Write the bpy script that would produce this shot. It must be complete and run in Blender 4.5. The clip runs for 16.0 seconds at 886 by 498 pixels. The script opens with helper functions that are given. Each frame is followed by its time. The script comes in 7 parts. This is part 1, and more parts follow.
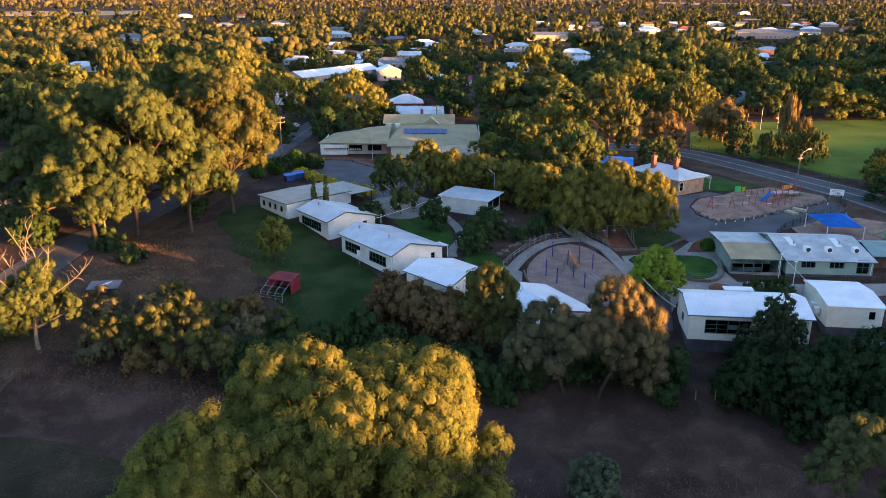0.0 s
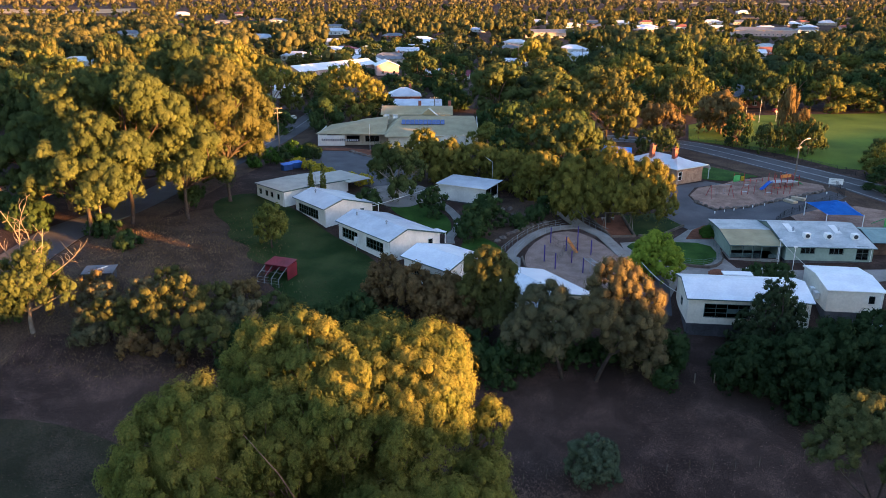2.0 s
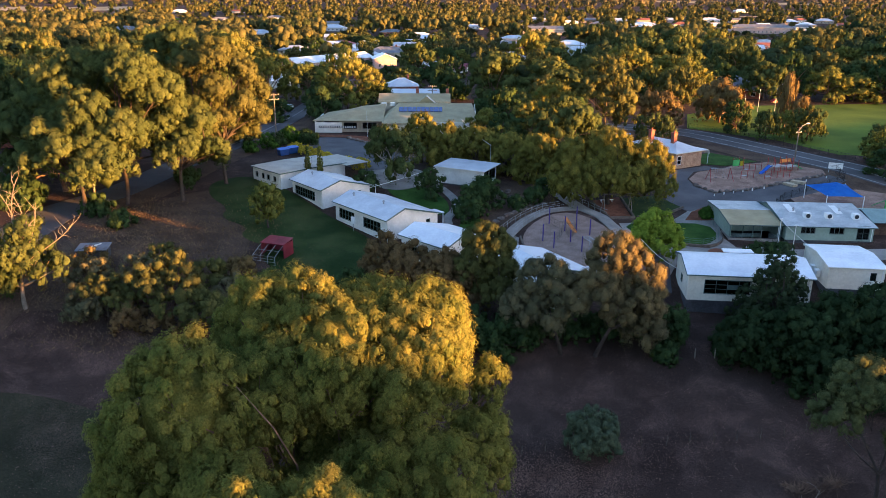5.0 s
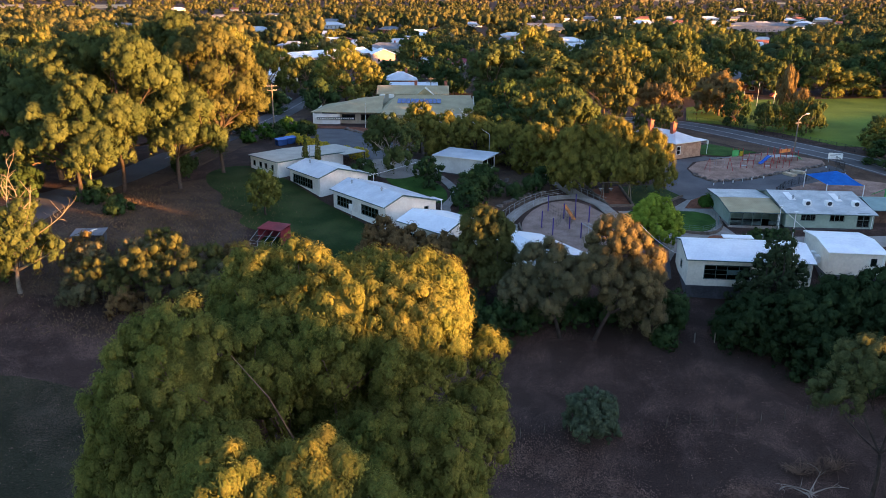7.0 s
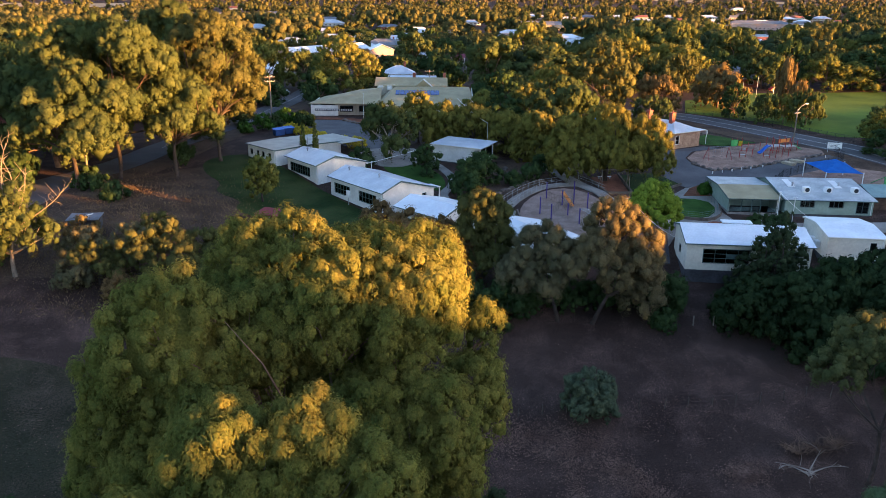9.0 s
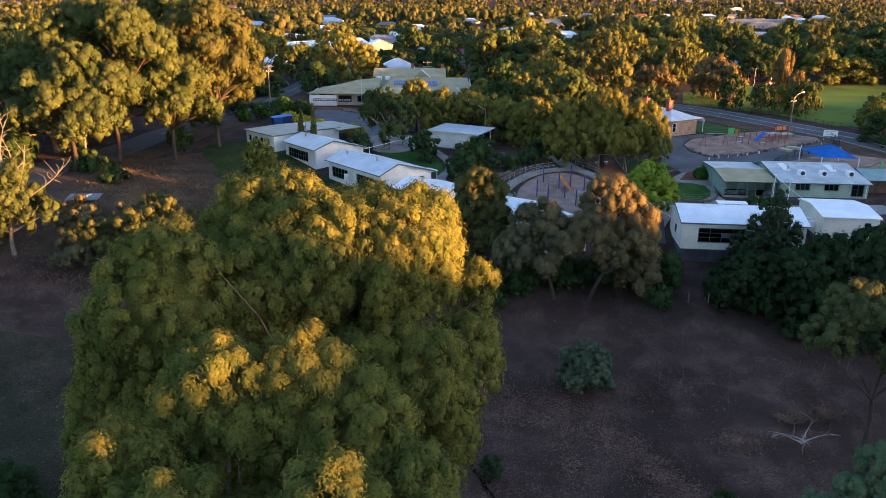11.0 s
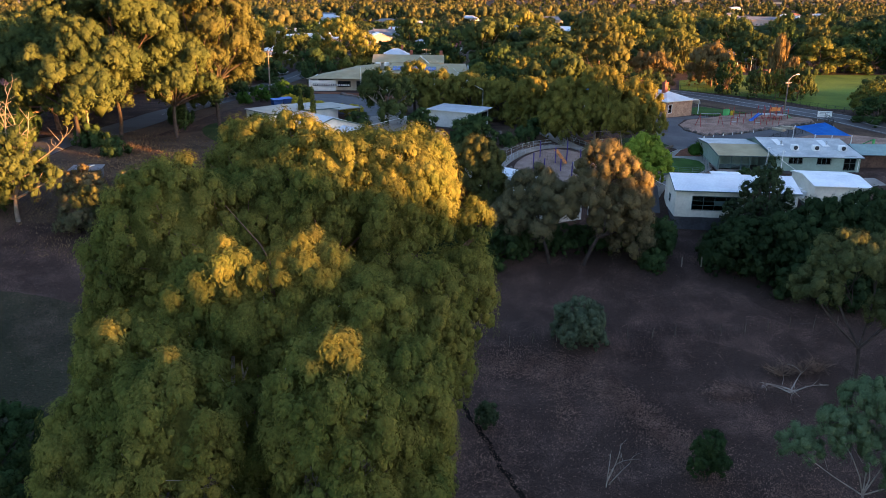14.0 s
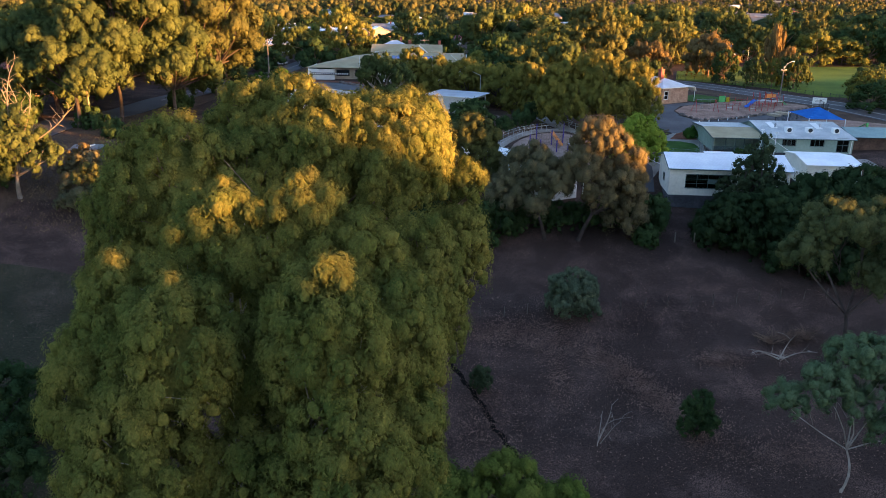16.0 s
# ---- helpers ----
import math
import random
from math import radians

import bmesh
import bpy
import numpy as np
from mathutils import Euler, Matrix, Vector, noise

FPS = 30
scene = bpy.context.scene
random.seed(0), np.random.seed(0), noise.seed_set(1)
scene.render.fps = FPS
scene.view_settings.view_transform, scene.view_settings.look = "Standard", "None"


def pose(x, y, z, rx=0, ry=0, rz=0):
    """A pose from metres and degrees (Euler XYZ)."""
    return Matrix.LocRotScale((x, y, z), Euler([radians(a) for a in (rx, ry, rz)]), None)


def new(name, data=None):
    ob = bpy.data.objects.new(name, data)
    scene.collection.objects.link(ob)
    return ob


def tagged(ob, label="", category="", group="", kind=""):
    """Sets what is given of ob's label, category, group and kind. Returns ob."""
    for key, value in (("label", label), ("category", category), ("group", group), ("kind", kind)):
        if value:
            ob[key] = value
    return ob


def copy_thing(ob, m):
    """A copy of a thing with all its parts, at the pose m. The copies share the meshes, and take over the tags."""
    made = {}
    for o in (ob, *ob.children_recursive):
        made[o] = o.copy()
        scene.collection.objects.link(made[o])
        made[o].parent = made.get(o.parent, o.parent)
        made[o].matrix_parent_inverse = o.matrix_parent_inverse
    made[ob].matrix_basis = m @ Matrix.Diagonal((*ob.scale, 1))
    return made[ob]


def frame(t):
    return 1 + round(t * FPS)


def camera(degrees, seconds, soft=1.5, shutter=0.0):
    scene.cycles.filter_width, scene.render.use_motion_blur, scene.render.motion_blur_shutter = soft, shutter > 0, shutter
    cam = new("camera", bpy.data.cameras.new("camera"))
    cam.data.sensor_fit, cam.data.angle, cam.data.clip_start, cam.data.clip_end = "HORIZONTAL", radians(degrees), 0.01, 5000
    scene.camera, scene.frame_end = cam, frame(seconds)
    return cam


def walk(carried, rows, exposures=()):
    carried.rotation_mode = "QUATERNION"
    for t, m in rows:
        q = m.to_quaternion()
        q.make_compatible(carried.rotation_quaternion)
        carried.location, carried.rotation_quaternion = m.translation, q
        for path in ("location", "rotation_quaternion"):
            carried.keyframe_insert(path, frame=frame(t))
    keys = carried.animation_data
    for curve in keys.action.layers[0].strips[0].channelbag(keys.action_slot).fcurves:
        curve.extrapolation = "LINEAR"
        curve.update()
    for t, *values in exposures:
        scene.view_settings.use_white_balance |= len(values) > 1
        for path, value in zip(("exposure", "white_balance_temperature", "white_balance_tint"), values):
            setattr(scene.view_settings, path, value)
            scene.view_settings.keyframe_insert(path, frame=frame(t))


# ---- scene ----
cam = camera(60.2, 16.0, soft=0.55)
# seconds, eye, yaw, pitch and roll in degrees of a drone that sinks and then backs away
PATH = [
    (0, 0.003, -0.022, 40.009, 0.029, -18.026, 0.102),
    (0.5, 0.043, -0.024, 39.459, 0.001, -18.035, 0.181),
    (1, 0.047, -0.023, 38.917, -0.037, -18.048, 0.204),
    (1.5, 0.051, -0.022, 38.374, -0.082, -18.060, 0.200),
    (2, 0.055, -0.031, 37.822, -0.129, -18.062, 0.198),
    (2.5, 0.049, -0.056, 37.262, -0.174, -18.045, 0.227),
    (3, 0.033, -0.078, 36.701, -0.212, -18.023, 0.272),
    (3.5, 0.019, -0.074, 36.149, -0.243, -18.021, 0.305),
    (4, 0.017, -0.028, 35.598, -0.271, -18.056, 0.298),
    (6.5, 0.065, -0.017, 33.037, -0.422, -18.064, 0.396),
    (7, 0.066, -0.006, 32.539, -0.452, -18.088, 0.430),
    (7.5, 0.082, 0.008, 32.029, -0.484, -18.099, 0.478),
    (8, 0.117, 0.004, 31.509, -0.513, -18.098, 0.504),
    (8.5, 0.167, -0.038, 30.976, -0.537, -18.086, 0.507),
    (9, 0.233, -0.155, 30.441, -0.543, -18.086, 0.500),
    (11.5, 0.564, -1.947, 27.422, -0.631, -18.024, 0.600),
    (12, 0.596, -2.373, 26.821, -0.641, -17.993, 0.600),
    (12.5, 0.622, -2.831, 26.228, -0.646, -17.990, 0.600),
    (13, 0.655, -3.313, 25.633, -0.645, -17.987, 0.596),
    (13.5, 0.688, -3.806, 25.042, -0.655, -17.983, 0.598),
    (14, 0.720, -4.302, 24.456, -0.688, -17.988, 0.627),
    (14.5, 0.777, -4.810, 23.865, -0.721, -17.998, 0.673),
    (15, 0.877, -5.328, 23.279, -0.727, -18.010, 0.704),
    (15.5, 1.003, -5.846, 22.709, -0.713, -18.028, 0.707),
    (16, 1.108, -6.326, 22.155, -0.722, -18.062, 0.700),
]
EXPOSURE = 2.65
walk(cam, [(t, pose(x, y, z, 90 + pitch, 0, yaw) @ pose(0, 0, 0, 0, 0, roll)) for t, x, y, z, yaw, pitch, roll in PATH],
     [(0, EXPOSURE, 5600, 24), (16, EXPOSURE, 5600, 24)])

# ---- light: a low evening sun from the right, and the sky ----
SUN_SIDE, SUN_UP = math.atan2(-0.40, 0.92), radians(3.6)
sun_way = Vector((math.cos(SUN_SIDE) * math.cos(SUN_UP), math.sin(SUN_SIDE) * math.cos(SUN_UP), math.sin(SUN_UP)))
sun = new("sun", bpy.data.lights.new("sun", "SUN"))
sun.data.energy, sun.data.angle, sun.data.color = 6.6, radians(0.6), (1.0, 0.435, 0.075)
sun.rotation_euler = sun_way.to_track_quat("Z", "Y").to_euler()
world = bpy.data.worlds.new("evening_sky")
scene.world = world
world.use_nodes = True
sky = world.node_tree.nodes.new("ShaderNodeTexSky")
sky.sky_type, sky.sun_disc = "NISHITA", False
sky.sun_elevation, sky.sun_rotation = SUN_UP, math.pi / 2 - SUN_SIDE
sky.air_density, sky.dust_density, sky.ozone_density = 1.0, 0.8, 1.5
world.node_tree.links.new(sky.outputs["Color"], world.node_tree.nodes["Background"].inputs["Color"])
world.node_tree.nodes["Background"].inputs["Strength"].default_value = 0.14

# ---- materials ----
def surface(name, dark, light, scale=0.5, rough=0.8, bump=0.3, fine=8.0, metal=0.0, speck=0.25, ribs=None, spec=0.3):
    """A mottled surface: a broad drift between two colours, a fine grain, and relief; ribs = (metres, depth, axis)."""
    m = bpy.data.materials.new(name)
    m.use_nodes = True
    t = m.node_tree
    n, l = t.nodes, t.links
    b = n["Principled BSDF"]
    geo = n.new("ShaderNodeNewGeometry")
    tex = n.new("ShaderNodeTexCoord")
    broad, grain = n.new("ShaderNodeTexNoise"), n.new("ShaderNodeTexNoise")
    broad.inputs["Scale"].default_value, broad.inputs["Detail"].default_value = scale, 5
    grain.inputs["Scale"].default_value, grain.inputs["Detail"].default_value = fine, 4
    l.new(geo.outputs["Position"], broad.inputs["Vector"])
    l.new(geo.outputs["Position"], grain.inputs["Vector"])
    ramp = n.new("ShaderNodeValToRGB")
    ramp.color_ramp.elements[0].position, ramp.color_ramp.elements[1].position = 0.36, 0.64
    ramp.color_ramp.elements[0].color, ramp.color_ramp.elements[1].color = (*dark, 1), (*light, 1)
    l.new(broad.outputs["Fac"], ramp.inputs["Fac"])
    rng = n.new("ShaderNodeMapRange")
    rng.inputs["From Min"].default_value, rng.inputs["From Max"].default_value = 0.3, 0.7
    rng.inputs["To Min"].default_value, rng.inputs["To Max"].default_value = 1 - speck, 1 + speck
    l.new(grain.outputs["Fac"], rng.inputs["Value"])
    mul = n.new("ShaderNodeVectorMath")
    mul.operation = "SCALE"
    l.new(ramp.outputs["Color"], mul.inputs[0])
    l.new(rng.outputs["Result"], mul.inputs["Scale"])
    l.new(mul.outputs["Vector"], b.inputs["Base Color"])
    b.inputs["Roughness"].default_value, b.inputs["Metallic"].default_value = rough, metal
    b.inputs["Specular IOR Level"].default_value = spec
    bp = n.new("ShaderNodeBump")
    bp.inputs["Strength"].default_value, bp.inputs["Distance"].default_value = bump, 0.02
    l.new(grain.outputs["Fac"], bp.inputs["Height"])
    last = bp
    if ribs:
        wave = n.new("ShaderNodeTexWave")
        wave.wave_profile, wave.bands_direction = "SIN", ribs[2]
        wave.inputs["Scale"].default_value = 0.314 / ribs[0]
        l.new(tex.outputs["Object"], wave.inputs["Vector"])
        rb = n.new("ShaderNodeBump")
        rb.inputs["Strength"].default_value, rb.inputs["Distance"].default_value = 0.32, ribs[1]
        l.new(wave.outputs["Fac"], rb.inputs["Height"])
        l.new(bp.outputs["Normal"], rb.inputs["Normal"])
        last = rb
    l.new(last.outputs["Normal"], b.inputs["Normal"])
    return m


def foliage(name, dark, light, through_light=0.22, patch=0.35, single=0.25, swing=1.0, fine=7.0):
    """Leaves: each leaf its own shade, drifting over the crown, and letting some light through."""
    m = bpy.data.materials.new(name)
    m.use_nodes = True
    t = m.node_tree
    n, l = t.nodes, t.links
    n.remove(n["Principled BSDF"])
    geo = n.new("ShaderNodeNewGeometry")
    drift = n.new("ShaderNodeTexNoise")
    drift.inputs["Scale"].default_value, drift.inputs["Detail"].default_value = patch, 3
    l.new(geo.outputs["Position"], drift.inputs["Vector"])
    add = n.new("ShaderNodeMath")
    add.operation = "MULTIPLY_ADD"
    add.inputs[1].default_value = single
    l.new(geo.outputs["Random Per Island"], add.inputs[0])
    sub = n.new("ShaderNodeMath")
    sub.operation = "MULTIPLY_ADD"
    sub.inputs[1].default_value, sub.inputs[2].default_value = swing, 0.53 - single / 2 - 0.5 * swing
    l.new(drift.outputs["Fac"], sub.inputs[0])
    l.new(sub.outputs["Value"], add.inputs[2])
    ramp = n.new("ShaderNodeValToRGB")
    ramp.color_ramp.elements[0].position, ramp.color_ramp.elements[1].position = 0.1, 0.85
    ramp.color_ramp.elements[0].color, ramp.color_ramp.elements[1].color = (*dark, 1), (*light, 1)
    l.new(add.outputs["Value"], ramp.inputs["Fac"])
    grain = n.new("ShaderNodeTexNoise")
    grain.inputs["Scale"].default_value, grain.inputs["Detail"].default_value = fine, 2
    l.new(geo.outputs["Position"], grain.inputs["Vector"])
    amount = n.new("ShaderNodeMapRange")
    amount.inputs["From Min"].default_value, amount.inputs["From Max"].default_value = 0.32, 0.68
    amount.inputs["To Min"].default_value, amount.inputs["To Max"].default_value = 0.72, 1.25
    l.new(grain.outputs["Fac"], amount.inputs["Value"])
    tone = n.new("ShaderNodeVectorMath")
    tone.operation = "SCALE"
    l.new(ramp.outputs["Color"], tone.inputs[0])
    l.new(amount.outputs["Result"], tone.inputs["Scale"])
    relief = n.new("ShaderNodeBump")
    relief.inputs["Strength"].default_value, relief.inputs["Distance"].default_value = 0.5, 0.5 / fine
    l.new(grain.outputs["Fac"], relief.inputs["Height"])
    dif, tra, mix = n.new("ShaderNodeBsdfDiffuse"), n.new("ShaderNodeBsdfTranslucent"), n.new("ShaderNodeMixShader")
    l.new(tone.outputs["Vector"], dif.inputs["Color"])
    l.new(relief.outputs["Normal"], dif.inputs["Normal"])
    l.new(tone.outputs["Vector"], tra.inputs["Color"])
    mix.inputs["Fac"].default_value = through_light
    l.new(dif.outputs["BSDF"], mix.inputs[1])
    l.new(tra.outputs["BSDF"], mix.inputs[2])
    l.new(mix.outputs["Shader"], n["Material Output"].inputs["Surface"])
    return m


def glass(name, tint=(0.35, 0.42, 0.42)):
    m = bpy.data.materials.new(name)
    m.use_nodes = True
    t = m.node_tree
    n, l = t.nodes, t.links
    n.remove(n["Principled BSDF"])
    gl, tr, mix, fr = n.new("ShaderNodeBsdfGlossy"), n.new("ShaderNodeBsdfTransparent"), n.new("ShaderNodeMixShader"), n.new("ShaderNodeFresnel")
    gl.inputs["Roughness"].default_value, fr.inputs["IOR"].default_value = 0.03, 1.5
    tr.inputs["Color"].default_value = (*tint, 1)
    l.new(fr.outputs["Fac"], mix.inputs["Fac"])
    l.new(tr.outputs["BSDF"], mix.inputs[1])
    l.new(gl.outputs["BSDF"], mix.inputs[2])
    l.new(mix.outputs["Shader"], n["Material Output"].inputs["Surface"])
    return m


M = {
    "field": surface("dry_field", (0.028, 0.0185, 0.015), (0.046, 0.031, 0.025), 0.11, 0.95, 0.3, 6.0, speck=0.4, spec=0.08),
    "paddock_green": surface("dull_paddock_grass", (0.016, 0.0175, 0.0095), (0.034, 0.033, 0.018), 0.14, 0.95, 0.4, 6.0, speck=0.4, spec=0.08),
    "gully_soil": surface("dark_gully_soil", (0.006, 0.005, 0.0045), (0.014, 0.011, 0.009), 0.9, 0.95, 0.8, 5.0, speck=0.4, spec=0.05),
    "litter": surface("leaf_litter", (0.135, 0.080, 0.060), (0.235, 0.145, 0.108), 0.6, 0.95, 0.8, 5.0, speck=0.5, spec=0.08),
    "lawn": surface("lawn_grass", (0.020, 0.055, 0.009), (0.045, 0.100, 0.017), 0.3, 0.9, 0.8, 9.0, speck=0.35, spec=0.08),
    "oval_grass": surface("oval_grass", (0.055, 0.098, 0.012), (0.125, 0.180, 0.022), 0.06, 0.9, 0.8, 4.0, speck=0.25, spec=0.08),
    "tired_lawn": surface("tired_lawn_grass", (0.014, 0.036, 0.008), (0.040, 0.066, 0.018), 0.16, 0.9, 0.8, 6.0, speck=0.35, spec=0.08),
    "asphalt": surface("worn_asphalt", (0.062, 0.062, 0.068), (0.10, 0.10, 0.107), 0.2, 0.85, 0.3, 12.0, speck=0.2),
    "road": surface("road_asphalt", (0.052, 0.050, 0.053), (0.086, 0.083, 0.088), 0.15, 0.8, 0.3, 12.0, speck=0.2),
    "concrete": surface("path_concrete", (0.20, 0.185, 0.165), (0.29, 0.27, 0.245), 0.4, 0.85, 0.2, 5.0, speck=0.15),
    "paint_line": surface("road_paint", (0.26, 0.26, 0.26), (0.42, 0.42, 0.41), 1.0, 0.6, 0.1, 9.0, speck=0.2),
    "bark_chip": surface("tan_bark_chips", (0.20, 0.13, 0.10), (0.32, 0.22, 0.17), 0.5, 0.95, 0.8, 9.0, speck=0.4, spec=0.08),
    "red_mulch": surface("red_mulch", (0.13, 0.052, 0.030), (0.20, 0.085, 0.050), 0.6, 0.95, 0.8, 7.0, speck=0.4, spec=0.08),
    "soil": surface("bare_soil", (0.050, 0.034, 0.026), (0.090, 0.062, 0.045), 0.25, 0.95, 0.8, 4.0, speck=0.4, spec=0.08),
    "gravel": surface("pale_gravel", (0.22, 0.155, 0.125), (0.31, 0.225, 0.185), 0.5, 0.95, 0.6, 8.0, speck=0.3, spec=0.08),
    "stone": surface("garden_rock", (0.085, 0.068, 0.058), (0.20, 0.165, 0.14), 1.2, 0.9, 0.6, 6.0, speck=0.3),
    "zinc": surface("zinc_roof", (0.52, 0.55, 0.60), (0.66, 0.69, 0.73), 0.35, 0.45, 0.08, 3.0, metal=0.15, speck=0.06, ribs=(0.19, 0.03, "X")),
    "zinc_new": surface("bright_zinc_roof", (0.74, 0.76, 0.80), (0.84, 0.86, 0.88), 0.4, 0.42, 0.05, 3.0, metal=0.1, speck=0.05, ribs=(0.19, 0.03, "X")),
    "zinc_old": surface("weathered_zinc_roof", (0.36, 0.39, 0.40), (0.52, 0.54, 0.54), 0.5, 0.55, 0.1, 4.0, metal=0.1, speck=0.12, ribs=(0.19, 0.03, "X")),
    "beige_roof": surface("beige_steel_roof", (0.38, 0.36, 0.31), (0.47, 0.45, 0.39), 0.4, 0.6, 0.08, 3.0, speck=0.08, ribs=(0.3, 0.03, "X")),
    "khaki_roof": surface("khaki_steel_roof", (0.30, 0.25, 0.135), (0.385, 0.325, 0.185), 0.4, 0.6, 0.08, 3.0, speck=0.08, ribs=(0.3, 0.03, "X")),
    "sage_roof": surface("sage_green_roof", (0.17, 0.26, 0.25), (0.23, 0.33, 0.31), 0.4, 0.5, 0.08, 3.0, speck=0.08, ribs=(0.2, 0.03, "X")),
    "tile_red": surface("terracotta_roof", (0.20, 0.07, 0.05), (0.30, 0.115, 0.08), 0.6, 0.8, 0.4, 4.0, speck=0.2, ribs=(0.3, 0.03, "Y")),
    "maroon": surface("maroon_steel", (0.16, 0.018, 0.028), (0.23, 0.03, 0.042), 0.5, 0.5, 0.1, 4.0, speck=0.15, ribs=(0.2, 0.03, "X")),
    "slate": surface("grey_roof", (0.13, 0.14, 0.16), (0.20, 0.21, 0.235), 0.5, 0.6, 0.2, 4.0, speck=0.12, ribs=(0.25, 0.03, "X")),
    "cream": surface("cream_weatherboard", (0.70, 0.66, 0.55), (0.80, 0.76, 0.65), 0.5, 0.6, 0.1, 3.0, speck=0.07, ribs=(0.18, 0.02, "Z")),
    "white_wall": surface("white_cladding", (0.68, 0.67, 0.63), (0.79, 0.78, 0.74), 0.5, 0.6, 0.1, 3.0, speck=0.07, ribs=(0.2, 0.015, "Z")),
    "green_wall": surface("sage_weatherboard", (0.22, 0.30, 0.25), (0.29, 0.38, 0.32), 0.5, 0.6, 0.1, 3.0, speck=0.08, ribs=(0.18, 0.02, "Z")),
    "skirt": surface("dark_base_boards", (0.050, 0.050, 0.056), (0.085, 0.085, 0.092), 0.8, 0.8, 0.3, 4.0, speck=0.2),
    "brown_base": surface("brown_base_boards", (0.075, 0.045, 0.032), (0.12, 0.072, 0.05), 0.8, 0.85, 0.3, 4.0, speck=0.25),
    "trim": surface("cream_trim", (0.66, 0.64, 0.56), (0.76, 0.74, 0.66), 1.0, 0.5, 0.05, 6.0, speck=0.06),
    "white": surface("white_paint", (0.74, 0.74, 0.73), (0.83, 0.83, 0.81), 1.0, 0.5, 0.05, 6.0, speck=0.05),
    "green_trim": surface("green_joinery", (0.075, 0.115, 0.11), (0.11, 0.165, 0.155), 1.0, 0.5, 0.05, 6.0, speck=0.1),
    "dark_trim": surface("dark_joinery", (0.025, 0.028, 0.032), (0.045, 0.05, 0.055), 1.0, 0.5, 0.05, 6.0, speck=0.1),
    "grey_metal": surface("galvanised_steel", (0.30, 0.31, 0.32), (0.42, 0.43, 0.44), 1.0, 0.45, 0.05, 6.0, metal=0.5, speck=0.1),
    "pole_wood": surface("weathered_pole_wood", (0.15, 0.125, 0.10), (0.24, 0.20, 0.165), 1.0, 0.85, 0.3, 6.0, speck=0.2),
    "black_metal": surface("black_steel", (0.012, 0.013, 0.015), (0.022, 0.023, 0.026), 1.0, 0.5, 0.05, 6.0, speck=0.1),
    "purple": surface("purple_steel", (0.045, 0.025, 0.16), (0.07, 0.04, 0.22), 1.0, 0.45, 0.05, 6.0, speck=0.1),
    "bin_blue": surface("dark_blue_steel", (0.015, 0.05, 0.17), (0.025, 0.075, 0.23), 1.0, 0.45, 0.05, 6.0, speck=0.1),
    "red_steel": surface("red_steel", (0.28, 0.03, 0.03), (0.38, 0.05, 0.045), 1.0, 0.45, 0.05, 6.0, speck=0.1),
    "orange": surface("orange_plastic", (0.60, 0.20, 0.045), (0.70, 0.27, 0.07), 1.0, 0.4, 0.05, 6.0, speck=0.08),
    "blue_plastic": surface("blue_plastic", (0.012, 0.09, 0.42), (0.02, 0.13, 0.52), 1.0, 0.4, 0.05, 6.0, speck=0.08),
    "green_plastic": surface("green_plastic", (0.06, 0.32, 0.09), (0.09, 0.42, 0.13), 1.0, 0.4, 0.05, 6.0, speck=0.08),
    "sail": surface("blue_shade_cloth", (0.03, 0.19, 0.64), (0.045, 0.25, 0.74), 0.6, 0.8, 0.1, 5.0, speck=0.08),
    "solar": surface("solar_cells", (0.014, 0.035, 0.16), (0.025, 0.06, 0.24), 1.0, 0.15, 0.02, 6.0, speck=0.1, spec=0.5),
    "brick": surface("tan_brickwork", (0.26, 0.165, 0.115), (0.38, 0.26, 0.185), 0.9, 0.9, 0.5, 5.0, speck=0.3, ribs=(0.09, 0.01, "Z")),
    "red_brick": surface("red_brick", (0.25, 0.08, 0.055), (0.34, 0.12, 0.08), 0.9, 0.9, 0.5, 6.0, speck=0.25),
    "pink_wall": surface("pink_render", (0.46, 0.33, 0.30), (0.55, 0.41, 0.37), 0.5, 0.8, 0.2, 3.0, speck=0.1),
    "tan_wall": surface("tan_render", (0.42, 0.34, 0.26), (0.54, 0.45, 0.35), 0.5, 0.8, 0.2, 3.0, speck=0.1),
    "dry_paddock": surface("dry_paddock_grass", (0.30, 0.23, 0.13), (0.42, 0.33, 0.20), 0.02, 0.95, 0.3, 0.4, speck=0.2, spec=0.08),
    "straw": surface("dry_grass", (0.12, 0.082, 0.045), (0.22, 0.155, 0.085), 0.4, 0.95, 0.8, 3.0, speck=0.4, spec=0.08),
    "timber": surface("pale_timber", (0.36, 0.30, 0.20), (0.46, 0.39, 0.28), 1.0, 0.8, 0.2, 6.0, speck=0.2),
    "sleeper": surface("old_sleeper_wood", (0.085, 0.065, 0.05), (0.15, 0.12, 0.095), 1.0, 0.9, 0.4, 6.0, speck=0.3),
    "bark": surface("gum_bark", (0.10, 0.06, 0.042), (0.22, 0.145, 0.10), 0.6, 0.85, 0.5, 3.0, speck=0.3),
    "pale_bark": surface("pale_gum_bark", (0.22, 0.18, 0.15), (0.36, 0.31, 0.265), 0.5, 0.8, 0.4, 3.0, speck=0.25),
    "dark_bark": surface("dark_bark", (0.035, 0.026, 0.022), (0.075, 0.055, 0.045), 0.8, 0.9, 0.6, 4.0, speck=0.3),
    "gum": foliage("gum_leaves", (0.028, 0.050, 0.019), (0.094, 0.112, 0.036), 0.12),
